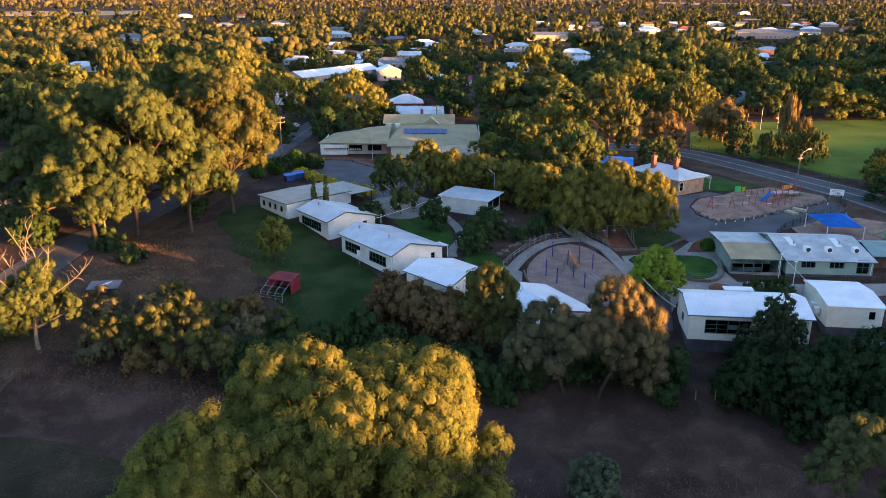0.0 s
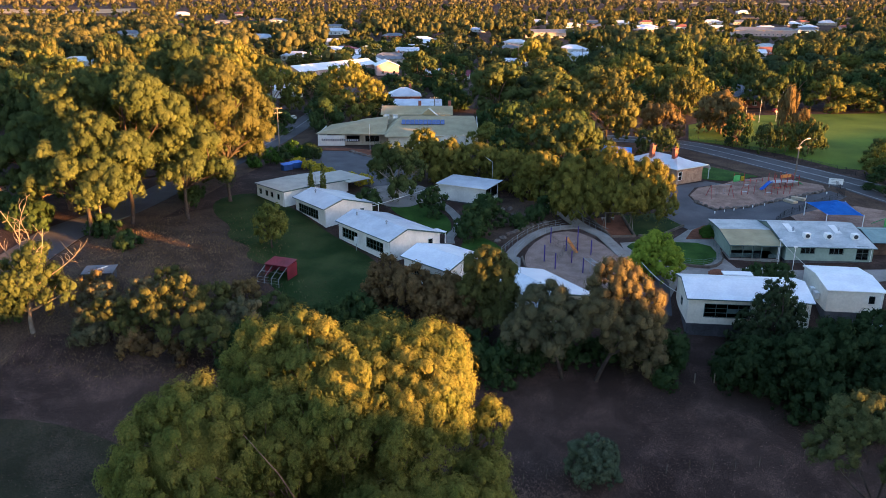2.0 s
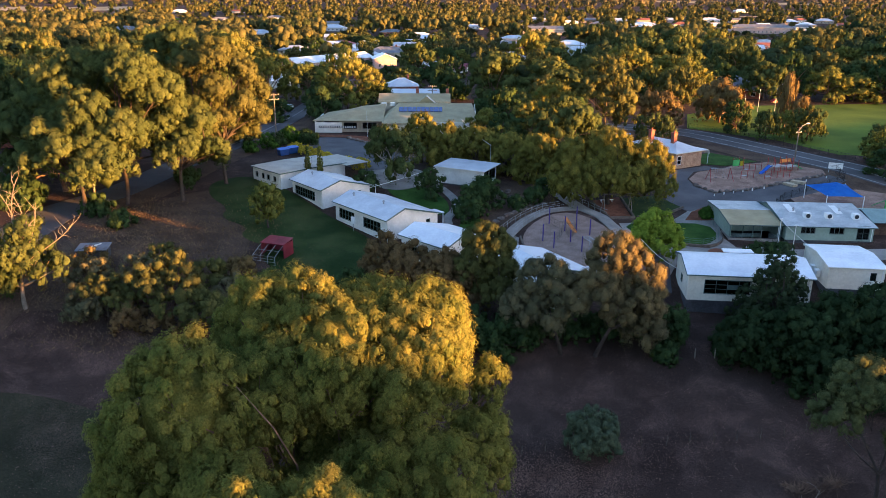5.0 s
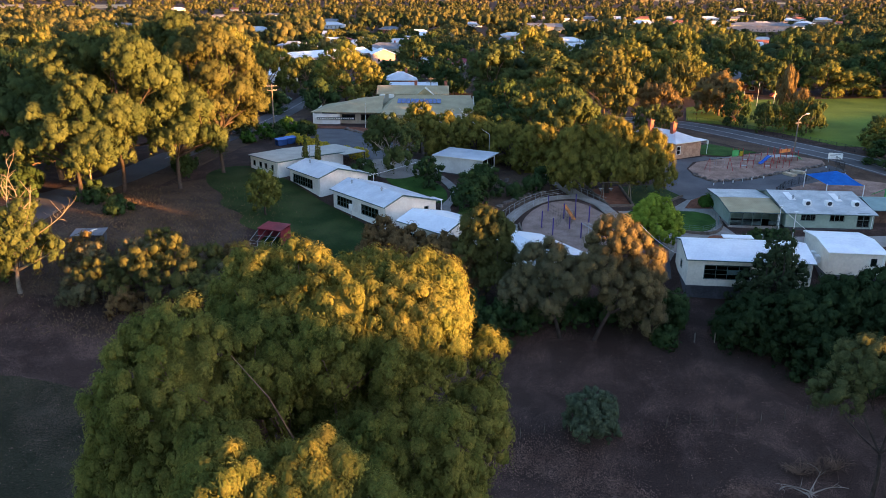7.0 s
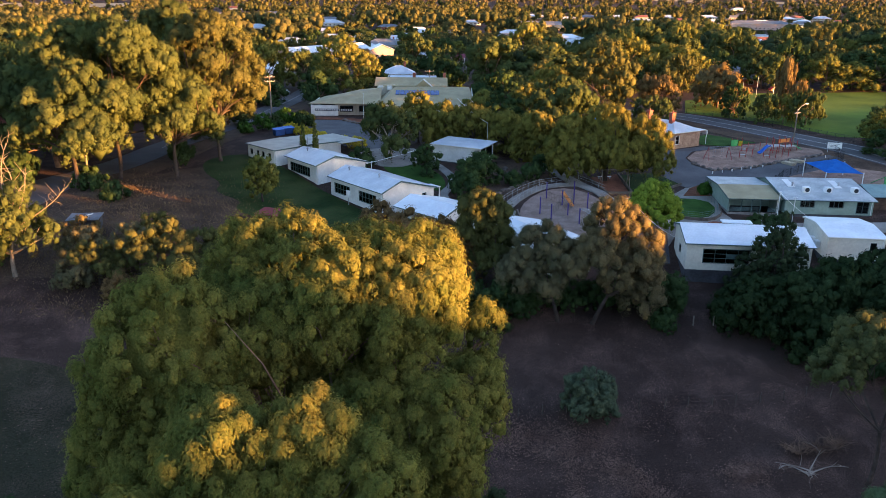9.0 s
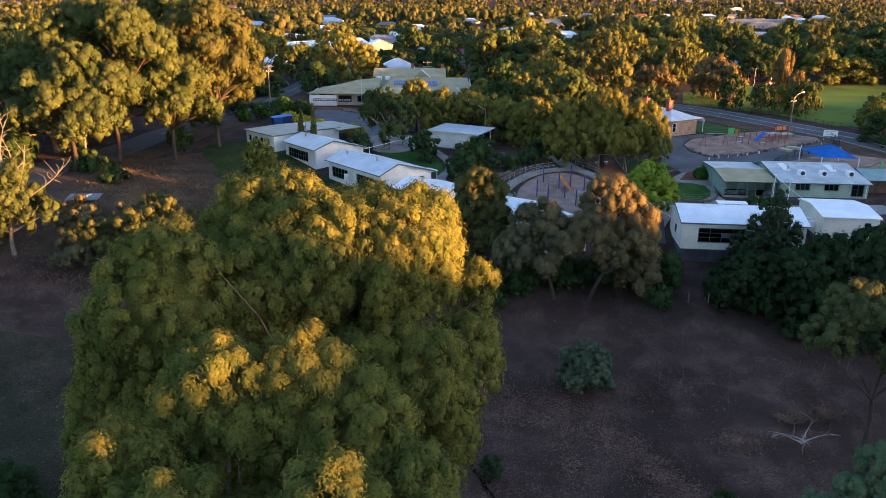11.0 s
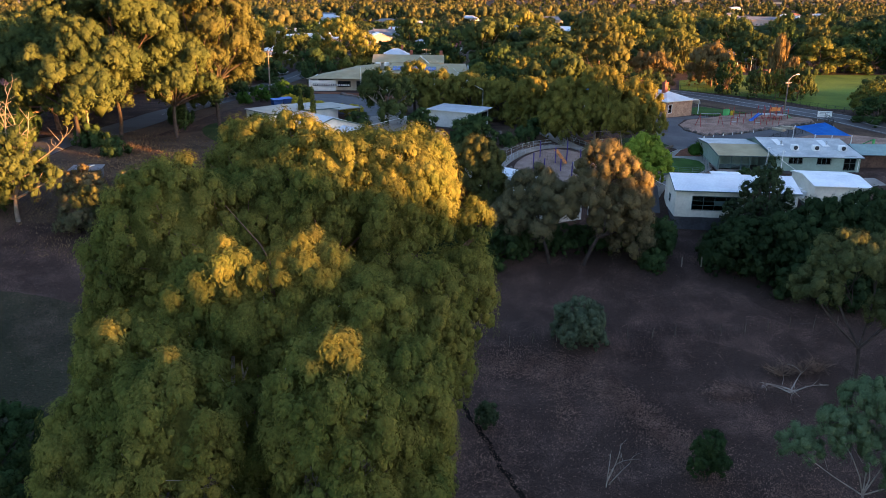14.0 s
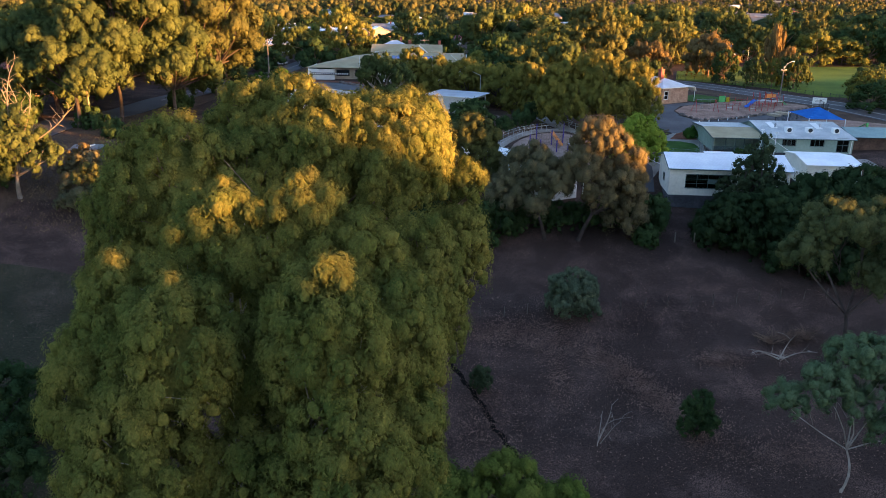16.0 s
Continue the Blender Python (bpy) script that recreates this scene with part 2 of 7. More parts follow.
    "far_gum": foliage("far_gum_leaves", (0.024, 0.040, 0.018), (0.120, 0.114, 0.042), patch=0.045, single=0.3, swing=2.6, fine=1.2),
    "gum_green": foliage("green_gum_leaves", (0.047, 0.092, 0.022), (0.228, 0.208, 0.048), 0.3),
    "gum_gold": foliage("olive_gum_leaves", (0.038, 0.052, 0.019), (0.116, 0.114, 0.036), 0.12),
    "gum_grey": foliage("grey_gum_leaves", (0.052, 0.064, 0.038), (0.160, 0.138, 0.070), 0.12),
    "blue_green": foliage("blue_green_leaves", (0.062, 0.084, 0.050), (0.120, 0.148, 0.086), 0.15),
    "pepper": foliage("pepper_tree_leaves", (0.066, 0.088, 0.022), (0.235, 0.205, 0.044), 0.3),
    # gum leaves paled and greyed: the haze of distance is in the colour
    "haze_tinted": foliage("haze_tinted_gum_leaves", (0.062, 0.072, 0.048), (0.150, 0.132, 0.078), patch=0.02, single=0.3, swing=2.2, fine=0.6),
    "deep": foliage("deep_green_leaves", (0.020, 0.038, 0.014), (0.056, 0.090, 0.032), 0.15),
    "sapling": foliage("young_gum_leaves", (0.070, 0.112, 0.052), (0.145, 0.195, 0.096), 0.15),
    "wattle_leaf": foliage("wattle_leaves", (0.050, 0.088, 0.016), (0.135, 0.165, 0.034), 0.15),
    "olive": foliage("olive_leaves", (0.048, 0.064, 0.026), (0.125, 0.135, 0.052), 0.15),
    "copper_gum": foliage("copper_gum_leaves", (0.056, 0.062, 0.036), (0.190, 0.150, 0.070), 0.2),
    "hedge": foliage("dark_evergreen_leaves", (0.013, 0.026, 0.011), (0.038, 0.060, 0.024), 0.1),
    "pine": foliage("pine_needles", (0.024, 0.040, 0.020), (0.062, 0.084, 0.040), 0.15),
    "bright": foliage("bright_green_leaves", (0.10, 0.16, 0.016), (0.22, 0.28, 0.036), 0.15),
    "brown_leaf": foliage("bronze_leaves", (0.070, 0.052, 0.026), (0.190, 0.125, 0.054), 0.15),
    "copper": foliage("copper_leaves", (0.075, 0.062, 0.028), (0.175, 0.125, 0.050), 0.12),
    "yellow_bush": foliage("yellow_green_leaves", (0.34, 0.29, 0.025), (0.56, 0.45, 0.045)),
    "purple_bush": foliage("purple_leaves", (0.040, 0.030, 0.060), (0.085, 0.065, 0.115)),
    "vine": foliage("vine_leaves", (0.030, 0.075, 0.012), (0.060, 0.120, 0.022)),
    "glass": glass("window_glass"),
}



def litter_over(m, colour, scale=0.13, fine=7.0):
    """Lay broken patches of leaf litter over a ground material."""
    t = m.node_tree
    n, l = t.nodes, t.links
    b = n["Principled BSDF"]
    under = b.inputs["Base Color"].links[0].from_socket
    geo = n.new("ShaderNodeNewGeometry")
    patch, crumbs, band = n.new("ShaderNodeTexNoise"), n.new("ShaderNodeTexNoise"), n.new("ShaderNodeTexNoise")
    for node, sc, det in ((patch, scale, 9), (crumbs, fine, 3), (band, 0.045, 3)):
        node.inputs["Scale"].default_value, node.inputs["Detail"].default_value = sc, det
        l.new(geo.outputs["Position"], node.inputs["Vector"])
    patch.inputs["Distortion"].default_value = 0.25
    masks = []
    for node, lo, hi in ((patch, 0.46, 0.72), (crumbs, 0.44, 0.60)):
        r = n.new("ShaderNodeMapRange")
        r.inputs["From Min"].default_value, r.inputs["From Max"].default_value = lo, hi
        r.inputs["To Min"].default_value = 0.18 if node is patch else 0.0
        l.new(node.outputs["Fac"], r.inputs["Value"])
        masks.append(r)
    both = n.new("ShaderNodeMath")
    both.operation = "MULTIPLY"
    l.new(masks[0].outputs["Result"], both.inputs[0])
    l.new(masks[1].outputs["Result"], both.inputs[1])
    mix = n.new("ShaderNodeMix")
    mix.data_type = "RGBA"
    l.new(both.outputs["Value"], mix.inputs["Factor"])
    l.new(under, mix.inputs["A"])
    mix.inputs["B"].default_value = (*colour, 1)
    shade = n.new("ShaderNodeMapRange")
    shade.inputs["From Min"].default_value, shade.inputs["From Max"].default_value = 0.35, 0.65
    shade.inputs["To Min"].default_value, shade.inputs["To Max"].default_value = 0.88, 1.1
    l.new(band.outputs["Fac"], shade.inputs["Value"])
    out = n.new("ShaderNodeVectorMath")
    out.operation = "SCALE"
    l.new(mix.outputs["Result"], out.inputs[0])
    l.new(shade.outputs["Result"], out.inputs["Scale"])
    l.new(out.outputs["Vector"], b.inputs["Base Color"])


litter_over(M["field"], (0.185, 0.115, 0.092), 0.26, 11.0)
litter_over(M["paddock_green"], (0.12, 0.085, 0.06), 0.2, 9.0)
litter_over(M["soil"], (0.15, 0.098, 0.06), 0.2)
litter_over(M["tired_lawn"], (0.07, 0.065, 0.025), 0.16, 5.0)

# ---- mesh helpers ----
def part(name, bm, material, parent=None, label=""):
    """Link a bmesh as one mesh object under a thing."""
    me = bpy.data.meshes.new(name)
    bm.to_mesh(me)
    bm.free()
    me.materials.append(M[material])
    ob = new(name, me)
    if parent:
        ob.parent = parent
    return tagged(ob, label)


def thing(name, m, label, category, group=""):
    ob = new(name)
    ob.empty_display_size = 0.3
    ob.matrix_basis = m
    return tagged(ob, label, category, group)


def add_box(bm, x0, x1, y0, y1, z0, z1):
    v = [bm.verts.new((x, y, z)) for x in (x0, x1) for y in (y0, y1) for z in (z0, z1)]
    for f in ((0, 1, 3, 2), (4, 6, 7, 5), (0, 4, 5, 1), (2, 3, 7, 6), (0, 2, 6, 4), (1, 5, 7, 3)):
        bm.faces.new([v[i] for i in f])
    return v


def box(x0, x1, y0, y1, z0, z1, bevel=0.0):
    bm = bmesh.new()
    add_box(bm, x0, x1, y0, y1, z0, z1)
    if bevel:
        bmesh.ops.bevel(bm, geom=bm.edges[:], offset=bevel, segments=1, affect="EDGES")
    return bm


def add_prism(bm, pts, way):
    """A solid between a flat outline and the same outline moved by way."""
    way = Vector(way)
    a = [bm.verts.new(p) for p in pts]
    b = [bm.verts.new(Vector(p) + way) for p in pts]
    bm.faces.new(a)
    bm.faces.new(b[::-1])
    for i in range(len(a)):
        j = (i + 1) % len(a)
        bm.faces.new((a[i], b[i], b[j], a[j]))


def prism(pts, way):
    bm = bmesh.new()
    add_prism(bm, pts, way)
    bmesh.ops.recalc_face_normals(bm, faces=bm.faces[:])
    return bm


def add_tube(bm, pts, r0, r1=None, sides=7):
    """A round rod along points, tapering."""
    r1 = r0 if r1 is None else r1
    pts = [Vector(p) for p in pts]
    rings = []
    for i, p in enumerate(pts):
        d = (pts[min(i + 1, len(pts) - 1)] - pts[max(i - 1, 0)]).normalized()
        a = d.orthogonal().normalized() if not rings else (a - d * a.dot(d)).normalized()
        b = d.cross(a)
        r = r0 + (r1 - r0) * i / (len(pts) - 1)
        rings.append([bm.verts.new(p + (a * math.cos(k * math.tau / sides) + b * math.sin(k * math.tau / sides)) * r) for k in range(sides)])
    for u, w in zip(rings, rings[1:]):
        for k in range(sides):
            bm.faces.new((u[k], u[(k + 1) % sides], w[(k + 1) % sides], w[k]))
    bm.faces.new(rings[0][::-1])
    bm.faces.new(rings[-1])


def tube(pts, r0, r1=None, sides=7):
    bm = bmesh.new()
    add_tube(bm, pts, r0, r1, sides)
    return bm


def pick(seq, x):
    """Straight-line reading of (x, value) pairs."""
    if x <= seq[0][0]:
        return seq[0][1]
    for (a, u), (b, w) in zip(seq, seq[1:]):
        if x <= b:
            return u + (w - u) * (x - a) / (b - a)
    return seq[-1][1]


def smooth(a, b, x):
    k = min(1.0, max(0.0, (x - a) / (b - a)))
    return k * k * (3 - 2 * k)


# ---- ground ----
RISE = [(-400, 4), (-150, -4), (0, -13), (35, -12.6), (50, -11.5), (55, -11), (58, -10.3), (64, -9.6), (67, -8.9), (71, -8.4), (82, -6.0), (88, -4.8), (92, -3.9),
        (96, -2.4), (100, -1.2), (104, -0.5), (110, -0.25), (124, 0.5), (140, 1.85), (150, 2.4), (700, 2.4), (1500, 9), (2500, 32), (4900, 85)]
# how high the shade of the sunny-side hill reaches over the valley, along the hill
SHADE = [(-400, 14), (15, 12.2), (19, 12.0), (22, 10.2), (26, 10.6), (29.5, 16.8), (34, 16.6), (38, 11.8), (43, 9.6), (48, 9.0), (54, 7.0), (58, 5.6), (63, 3.6), (70, 3.8), (74, 7.4), (79, 8.5), (82, 6.0), (84, 1.5), (88, 1.5), (91, 8.0), (95, 13.5), (114, 13.5), (121, 15.0), (126, 15.5), (129, 6.0), (131.5, 2.5), (134, 4.0), (137, 13.0), (146, 13.0), (153, 7.8), (170, 7.8), (182, 4), (220, 1), (300, -4), (400, -14)]


def ground(x, y):
    z = sum(pick(RISE, y + k) for k in (-1.5, 0, 1.5)) / 3
    near = 1 - smooth(112, 142, y)
    side = 0.03 * x if x > -20 else -0.6 + 0.075 * (-20 - max(x, -75))
    if x > 25:
        side -= smooth(84, 97, y) * min(1.5, 0.06 * (x - 25))
    z += near * max(-1, min(side, 4.0))
    # the hill on the sunny side, that keeps the valley in shade
    c, s = math.cos(SUN_SIDE), math.sin(SUN_SIDE)
    u, v = x * c + y * s, -x * s + y * c
    crest = pick(SHADE, v) + 170 * math.tan(SUN_UP)
    z += smooth(75, 150, u) * (1 - 0.7 * smooth(260, 600, u)) * max(0, crest - z)
    if y > 500:
        z += smooth(500, 1500, y) * 5 * noise.noise((x / 420, y / 420, 3.1))
    return z


def spread(lo, a, b, hi, step):
    """Grid lines: even between a and b, and ever wider outside."""
    out, x, d = [], a, step
    while x < b:
        out.append(x)
        x += step
    x = b
    while x < hi:
        out.append(x)
        d *= 1.16
        x += d
    out.append(hi)
    x, d, low = a, step, []
    while x - d > lo:
        d *= 1.16
        x -= d
        low.append(max(x, lo))
    return sorted(set(low)) + out


def grid_mesh(name, xs, ys, height):
    co = [(x, y, height(x, y)) for y in ys for x in xs]
    w = len(xs)
    faces = [(j * w + i, j * w + i + 1, (j + 1) * w + i + 1, (j + 1) * w + i) for j in range(len(ys) - 1) for i in range(w - 1)]
    me = bpy.data.meshes.new(name)
    me.from_pydata(co, [], faces)
    me.polygons.foreach_set("use_smooth", [True] * len(me.polygons))
    return me


land = new("ground", grid_mesh("ground", spread(-4800, -110, 130, 4800, 2.0), spread(-1200, 10, 240, 4900, 2.0), ground))
land.data.materials.append(M["field"])
tagged(land, "dry dark paddock soil with fallen leaves and straw", "ground", kind="structure")


def inside(poly, x, y):
    hit = False
    for (x0, y0), (x1, y1) in zip(poly, poly[1:] + poly[:1]):
        if (y0 > y) != (y1 > y) and x < x0 + (y - y0) * (x1 - x0) / (y1 - y0):
            hit = not hit
    return hit


def rounded(poly, times=2):
    """Corner-cut an outline into soft curves."""
    for _ in range(times):
        poly = [q for (a, b), (c, d) in zip(poly, poly[1:] + poly[:1])
                for q in ((a * 0.75 + c * 0.25, b * 0.75 + d * 0.25), (a * 0.25 + c * 0.75, b * 0.25 + d * 0.75))]
    return poly


def drape(name, poly, material, lift, label, category="", step=2.0, kind="structure", thick=0.25):
    """A slab with the given outline that follows the ground, its top lifted above it."""
    bm = bmesh.new()
    bm.faces.new([bm.verts.new((x, y, 0)) for x, y in poly])
    for axis in (0, 1):
        lo, hi = min(p[axis] for p in poly), max(p[axis] for p in poly)
        k = math.ceil(lo / step)
        while k * step < hi:
            no = (1, 0, 0) if axis == 0 else (0, 1, 0)
            bmesh.ops.bisect_plane(bm, geom=bm.verts[:] + bm.edges[:] + bm.faces[:], plane_co=[c * k * step for c in no], plane_no=no)
            k += 1
    bmesh.ops.recalc_face_normals(bm, faces=bm.faces[:])
    if bm.faces[:] and sum(f.normal.z for f in bm.faces) < 0:
        bmesh.ops.reverse_faces(bm, faces=bm.faces[:])
    for v in bm.verts:
        v.co.z = ground(v.co.x, v.co.y) + lift
    rim = [e for e in bm.edges if e.is_boundary]
    wall = bmesh.ops.extrude_edge_only(bm, edges=rim)
    for v in wall["geom"]:
        if isinstance(v, bmesh.types.BMVert):
            v.co.z -= thick
    ob = part(name, bm, material)
    return tagged(ob, label, category, kind=kind)


def ribbon(line, width):
    """The outline of a band of that width along a line of (x, y)."""
    pts = [Vector((x, y)) for x, y in line]
    left, right = [], []
    for i, p in enumerate(pts):
        d = (pts[min(i + 1, len(pts) - 1)] - pts[max(i - 1, 0)]).normalized()
        nrm = Vector((-d.y, d.x)) * width / 2
        left.append(tuple(p + nrm))
        right.append(tuple(p - nrm))
    return left + right[::-1]


def curve_line(line, times=2):
    for _ in range(times):
        mid = [q for (a, b), (c, d) in zip(line, line[1:]) for q in ((a * 0.75 + c * 0.25, b * 0.75 + d * 0.25), (a * 0.25 + c * 0.75, b * 0.25 + d * 0.75))]
        line = [line[0]] + mid + [line[-1]]
    return line


def shifted(line, off):
    pts = [Vector(p) for p in line]
    out = []
    for i, p in enumerate(pts):
        d = (pts[min(i + 1, len(pts) - 1)] - pts[max(i - 1, 0)]).normalized()
        out.append((p.x - d.y * off, p.y + d.x * off))
    return out

# ---- lawns, paths, roads ----
drape("lawn_slope", rounded([(-43, 140), (-36, 145.5), (-26.6, 134.6), (-17.4, 121.8), (-7.8, 108.4), (-8.5, 95.5), (-20, 93.5), (-20.5, 99), (-25.5, 103), (-25.0, 108), (-30.5, 111.5), (-30.0, 116), (-35.5, 119.5), (-35.5, 125), (-40.5, 131)]), "tired_lawn", 0.05,
      "patchy green mown lawn below the classrooms", "lawn")
drape("paddock_grass", rounded([(-64, 42), (-62, 68), (-50, 75), (-36, 73), (-27, 66), (-22, 54), (-19, 44), (-24, 34), (-44, 34)]), "paddock_green", 0.03, "thin dull green grass on the paddock", "grass")
drape("car_park", rounded([(-31.5, 170), (-21.5, 155), (-15.8, 149.2), (-8, 146), (-4.8, 159), (-10.8, 169), (-16.8, 178), (-20.7, 185), (-29.3, 186.5), (-32, 181)], 1), "asphalt", 0.05,
      "worn grey asphalt car park", "car park")
drape("plaza", rounded([(-13, 139.5), (-15, 148), (-8, 150.5), (-3, 149), (-0.8, 143), (-4.7, 136.5), (-8.8, 135.5)], 1), "concrete", 0.09, "pale curved concrete forecourt", "pavement")
drape("lawn_inner", rounded([(-10.2, 136), (-7.5, 140), (-3, 138.5), (1.2, 131.5), (2.0, 124.9), (0.5, 121.7), (-4.4, 127.5)]), "lawn", 0.06, "deep green watered lawn between paths", "lawn")
drape("lawn_corner", rounded([(2.4, 117.0), (6.2, 121.8), (9.2, 117.0), (10.2, 112.9), (9.0, 106.5), (5.5, 109.5)]), "lawn", 0.06, "deep green watered lawn by a path", "lawn")
drape("path_garden", ribbon(curve_line([(-2.5, 143), (2.6, 132.5), (3.3, 126), (1.2, 121), (1.5, 118)]), 1.6), "concrete", 0.10, "winding pale concrete garden path", "path")
drape("path_slabs", [(9.6, 113.6), (12.2, 110.8), (11.4, 103.5), (9.6, 104.2)], "concrete", 0.12, "pale concrete slab path", "path")
drape("path_ramp", ribbon(curve_line([(10.2, 111), (13, 117.5), (17, 123.3), (21, 125), (24.4, 125)]), 1.9), "concrete", 0.14, "curved concrete ramp round the play area", "path")
drape("path_upper", ribbon([(24.2, 124.5), (19.8, 138.5)], 2.4), "concrete", 0.16, "concrete footpath under the trees", "path")
drape("path_lower", ribbon([(23.6, 126.2), (26.6, 120.5), (28.7, 106.5)], 2.0), "concrete", 0.18, "sloping concrete footpath beside the play area", "path")
drape("play_sand", rounded([(12.6, 110.5), (14.2, 116), (18.0, 121.8), (22.3, 123), (25.4, 118), (27.8, 107.6), (25.2, 102.5), (21.9, 97.6), (16.9, 97.6), (12.9, 105.6)], 1), "gravel", 0.10,
      "tan gravel soft-fall of the play area", "play surface")
drape("yard", [(28.8, 117.2), (37.5, 118.9), (42.6, 125.4), (48.8, 129.0), (46.0, 122.0), (43.6, 111.9), (44.2, 107.6), (66, 106.4), (66, 103), (49.2, 100.6), (33.4, 101.0), (31.0, 97), (28.0, 96), (28.6, 106.7)], "concrete", 0.03,
      "grey concrete school yard", "pavement")
drape("yard_asphalt", [(27.5, 94.5), (31, 94.5), (32.4, 101.6), (31.5, 105.4), (28.4, 105.4)], "asphalt", 0.08, "dark asphalt court beside the classroom", "pavement")
drape("lawn_round", rounded([(29.0, 116.8), (36, 118.0), (43.2, 118.0), (43.2, 112.3), (40, 108.2), (36.3, 108.6), (31, 110.9)], 1), "lawn", 0.12, "bright green lawn behind a curved wall", "lawn")
drape("lawn_upper", [(31.8, 121.2), (32.4, 131.2), (38.9, 133.0), (41.6, 126.5), (36.2, 121.2)], "tired_lawn", 0.09, "patchy lawn edged with low timber", "lawn")
drape("bark_bed", [(26.6, 129.4), (32.0, 131.9), (31.6, 120.4), (28.0, 119.8)], "red_mulch", 0.08, "brown bark bed under the swing frame", "garden bed")
drape("red_bed", [(40.2, 119.8), (42.6, 124.3), (45.6, 127), (45.4, 120.2)], "red_mulch", 0.10, "red mulch garden bed", "garden bed")
drape("soil_bank", rounded([(3.5, 121.5), (6, 141), (18.5, 141.5), (21.5, 132), (20.5, 127), (14, 121), (9.5, 116.5)], 1), "soil", 0.03, "dark bare garden bank under trees", "garden bed")
drape("forecourt_bed", rounded([(-30.5, 187), (-28, 191), (-13, 186), (-5, 180), (-9, 171), (-16, 179), (-21, 186.2)], 1), "red_mulch", 0.07, "red gravel garden bed before the office", "garden bed")
drape("asphalt_yard", [(39.6, 128.5), (44.6, 148.8), (47.2, 149.9), (54.6, 154.0), (57, 151.8), (50.5, 148.6), (47.6, 143.4), (47.6, 138.3), (50.0, 134.7), (57.5, 136.4), (64.1, 140.0), (76.6, 146.6), (78.2, 143), (71.5, 136.6), (60.5, 130.5), (54.7, 124.8), (47.7, 127.9), (42.3, 124.6)],
      "asphalt", 0.06, "dark grey asphalt play yard", "pavement")
drape("play_bark", [(48.0, 143.4), (51.2, 148.4), (57.5, 151.6), (60.4, 154.3), (68.8, 157.9), (72.5, 155.4), (77.0, 150.6), (76.0, 147.0), (64.1, 140.6), (57.5, 137.0), (50.3, 135.2), (48.0, 138.3)], "bark_chip", 0.10,
      "pinkish bark-chip soft-fall of the playground", "play surface")
drape("garden_strip", [(54.6, 156), (58.8, 154.2), (67, 158.6), (60.4, 168), (56, 165)], "lawn", 0.09, "mossy lawn strip by the brick house", "lawn")
drape("sail_sand", [(62.5, 121), (62.5, 134), (77, 137), (86, 131), (84, 120)], "bark_chip", 0.05, "sand under the shade sail", "play surface")
drape("pit_soil", rounded([(38.4, 104.6), (40.6, 106.9), (43, 105.2), (41.6, 103.2)], 2), "red_mulch", 0.22, "heap of red soil by the wall", "soil heap", kind="stuff")

ROAD = curve_line([(20, 206), (40, 207), (56, 202), (64.4, 195), (71.0, 181.5), (77.5, 166.4), (82.6, 154.6), (89, 139), (100, 112), (118, 75)], 2)
drape("verge_far", ribbon(shifted(ROAD, -8.5), 7.0), "soil", 0.035, "bare dirt road verge with leaf litter", "verge")
drape("road_main", ribbon(ROAD, 10.4), "road", 0.08, "two-lane grey asphalt road", "road")
for off in (4.4, -4.4):
    drape("edge_line", ribbon(shifted(ROAD, off), 0.16), "paint_line", 0.10, "white painted road edge line", "road marking", thick=0.015)
for off in (0.16, -0.16):
    drape("centre_line", ribbon(shifted(ROAD, off), 0.14), "paint_line", 0.10, "white painted centre line", "road marking", thick=0.015)
ROAD_W = curve_line([(-64, 60), (-61.5, 85), (-60.5, 105), (-60.0, 120), (-56, 138), (-52.0, 155), (-44.5, 193), (-40.6, 240), (-39, 330)], 2)
drape("road_side", ribbon(ROAD_W, 7.2), "road", 0.08, "dark asphalt side road under gum trees", "road")
drape("centre_line", ribbon(ROAD_W[20:], 0.14), "paint_line", 0.10, "white painted centre line", "road marking", thick=0.015)
drape("verge_side", ribbon(shifted(ROAD_W, -6.6), 5.5), "soil", 0.04, "dry leafy verge beside the side road", "verge")
drape("straw_verge", rounded([(-56, 88), (-54.5, 104), (-52, 116), (-46, 132), (-40, 136), (-33, 121), (-27, 108), (-30, 98), (-40, 91)], 1), "soil", 0.02, "bare earth bank with dry grass", "verge")
drape("oval", [(66, 203), (74, 229), (99, 249), (150, 256), (205, 215), (140, 150), (97, 164.4), (88.5, 167), (82.8, 184)], "oval_grass", 0.04, "bright green sports oval", "sports field", step=6.0)
for (x, y, w, d, a, mt, label) in ((-900, 1660, 260, 130, 10, "dry_paddock", "pale dry paddock in the distance"), (-560, 1220, 120, 60, 12, "vine", "green vineyard in the distance"), (-330, 1130, 70, 26, 6, "vine", "green vineyard in the distance"),
                                   (610, 1420, 150, 34, -4, "dry_paddock", "pale dry paddock in the distance"), (900, 2400, 240, 110, -6, "dry_paddock", "pale dry paddock in the distance"), (330, 2900, 260, 120, 0, "dry_paddock", "pale dry paddock in the distance")):
    c, s = math.cos(radians(a)), math.sin(radians(a))
    drape("far_paddock", [(x + i * c - j * s, y + i * s + j * c) for i, j in ((-w, -d), (w, -d), (w, d), (-w, d))], mt, 0.5, label, "paddock", step=30)

# ---- trees ----
def ball_mesh(level):
    bm = bmesh.new()
    bmesh.ops.create_icosphere(bm, subdivisions=level, radius=1.0)
    v = np.array([p.co[:] for p in bm.verts])
    f = np.array([[p.index for p in q.verts] for q in bm.faces])
    bm.free()
    return v, f


BALLS = {1: ball_mesh(1), 2: ball_mesh(2)}


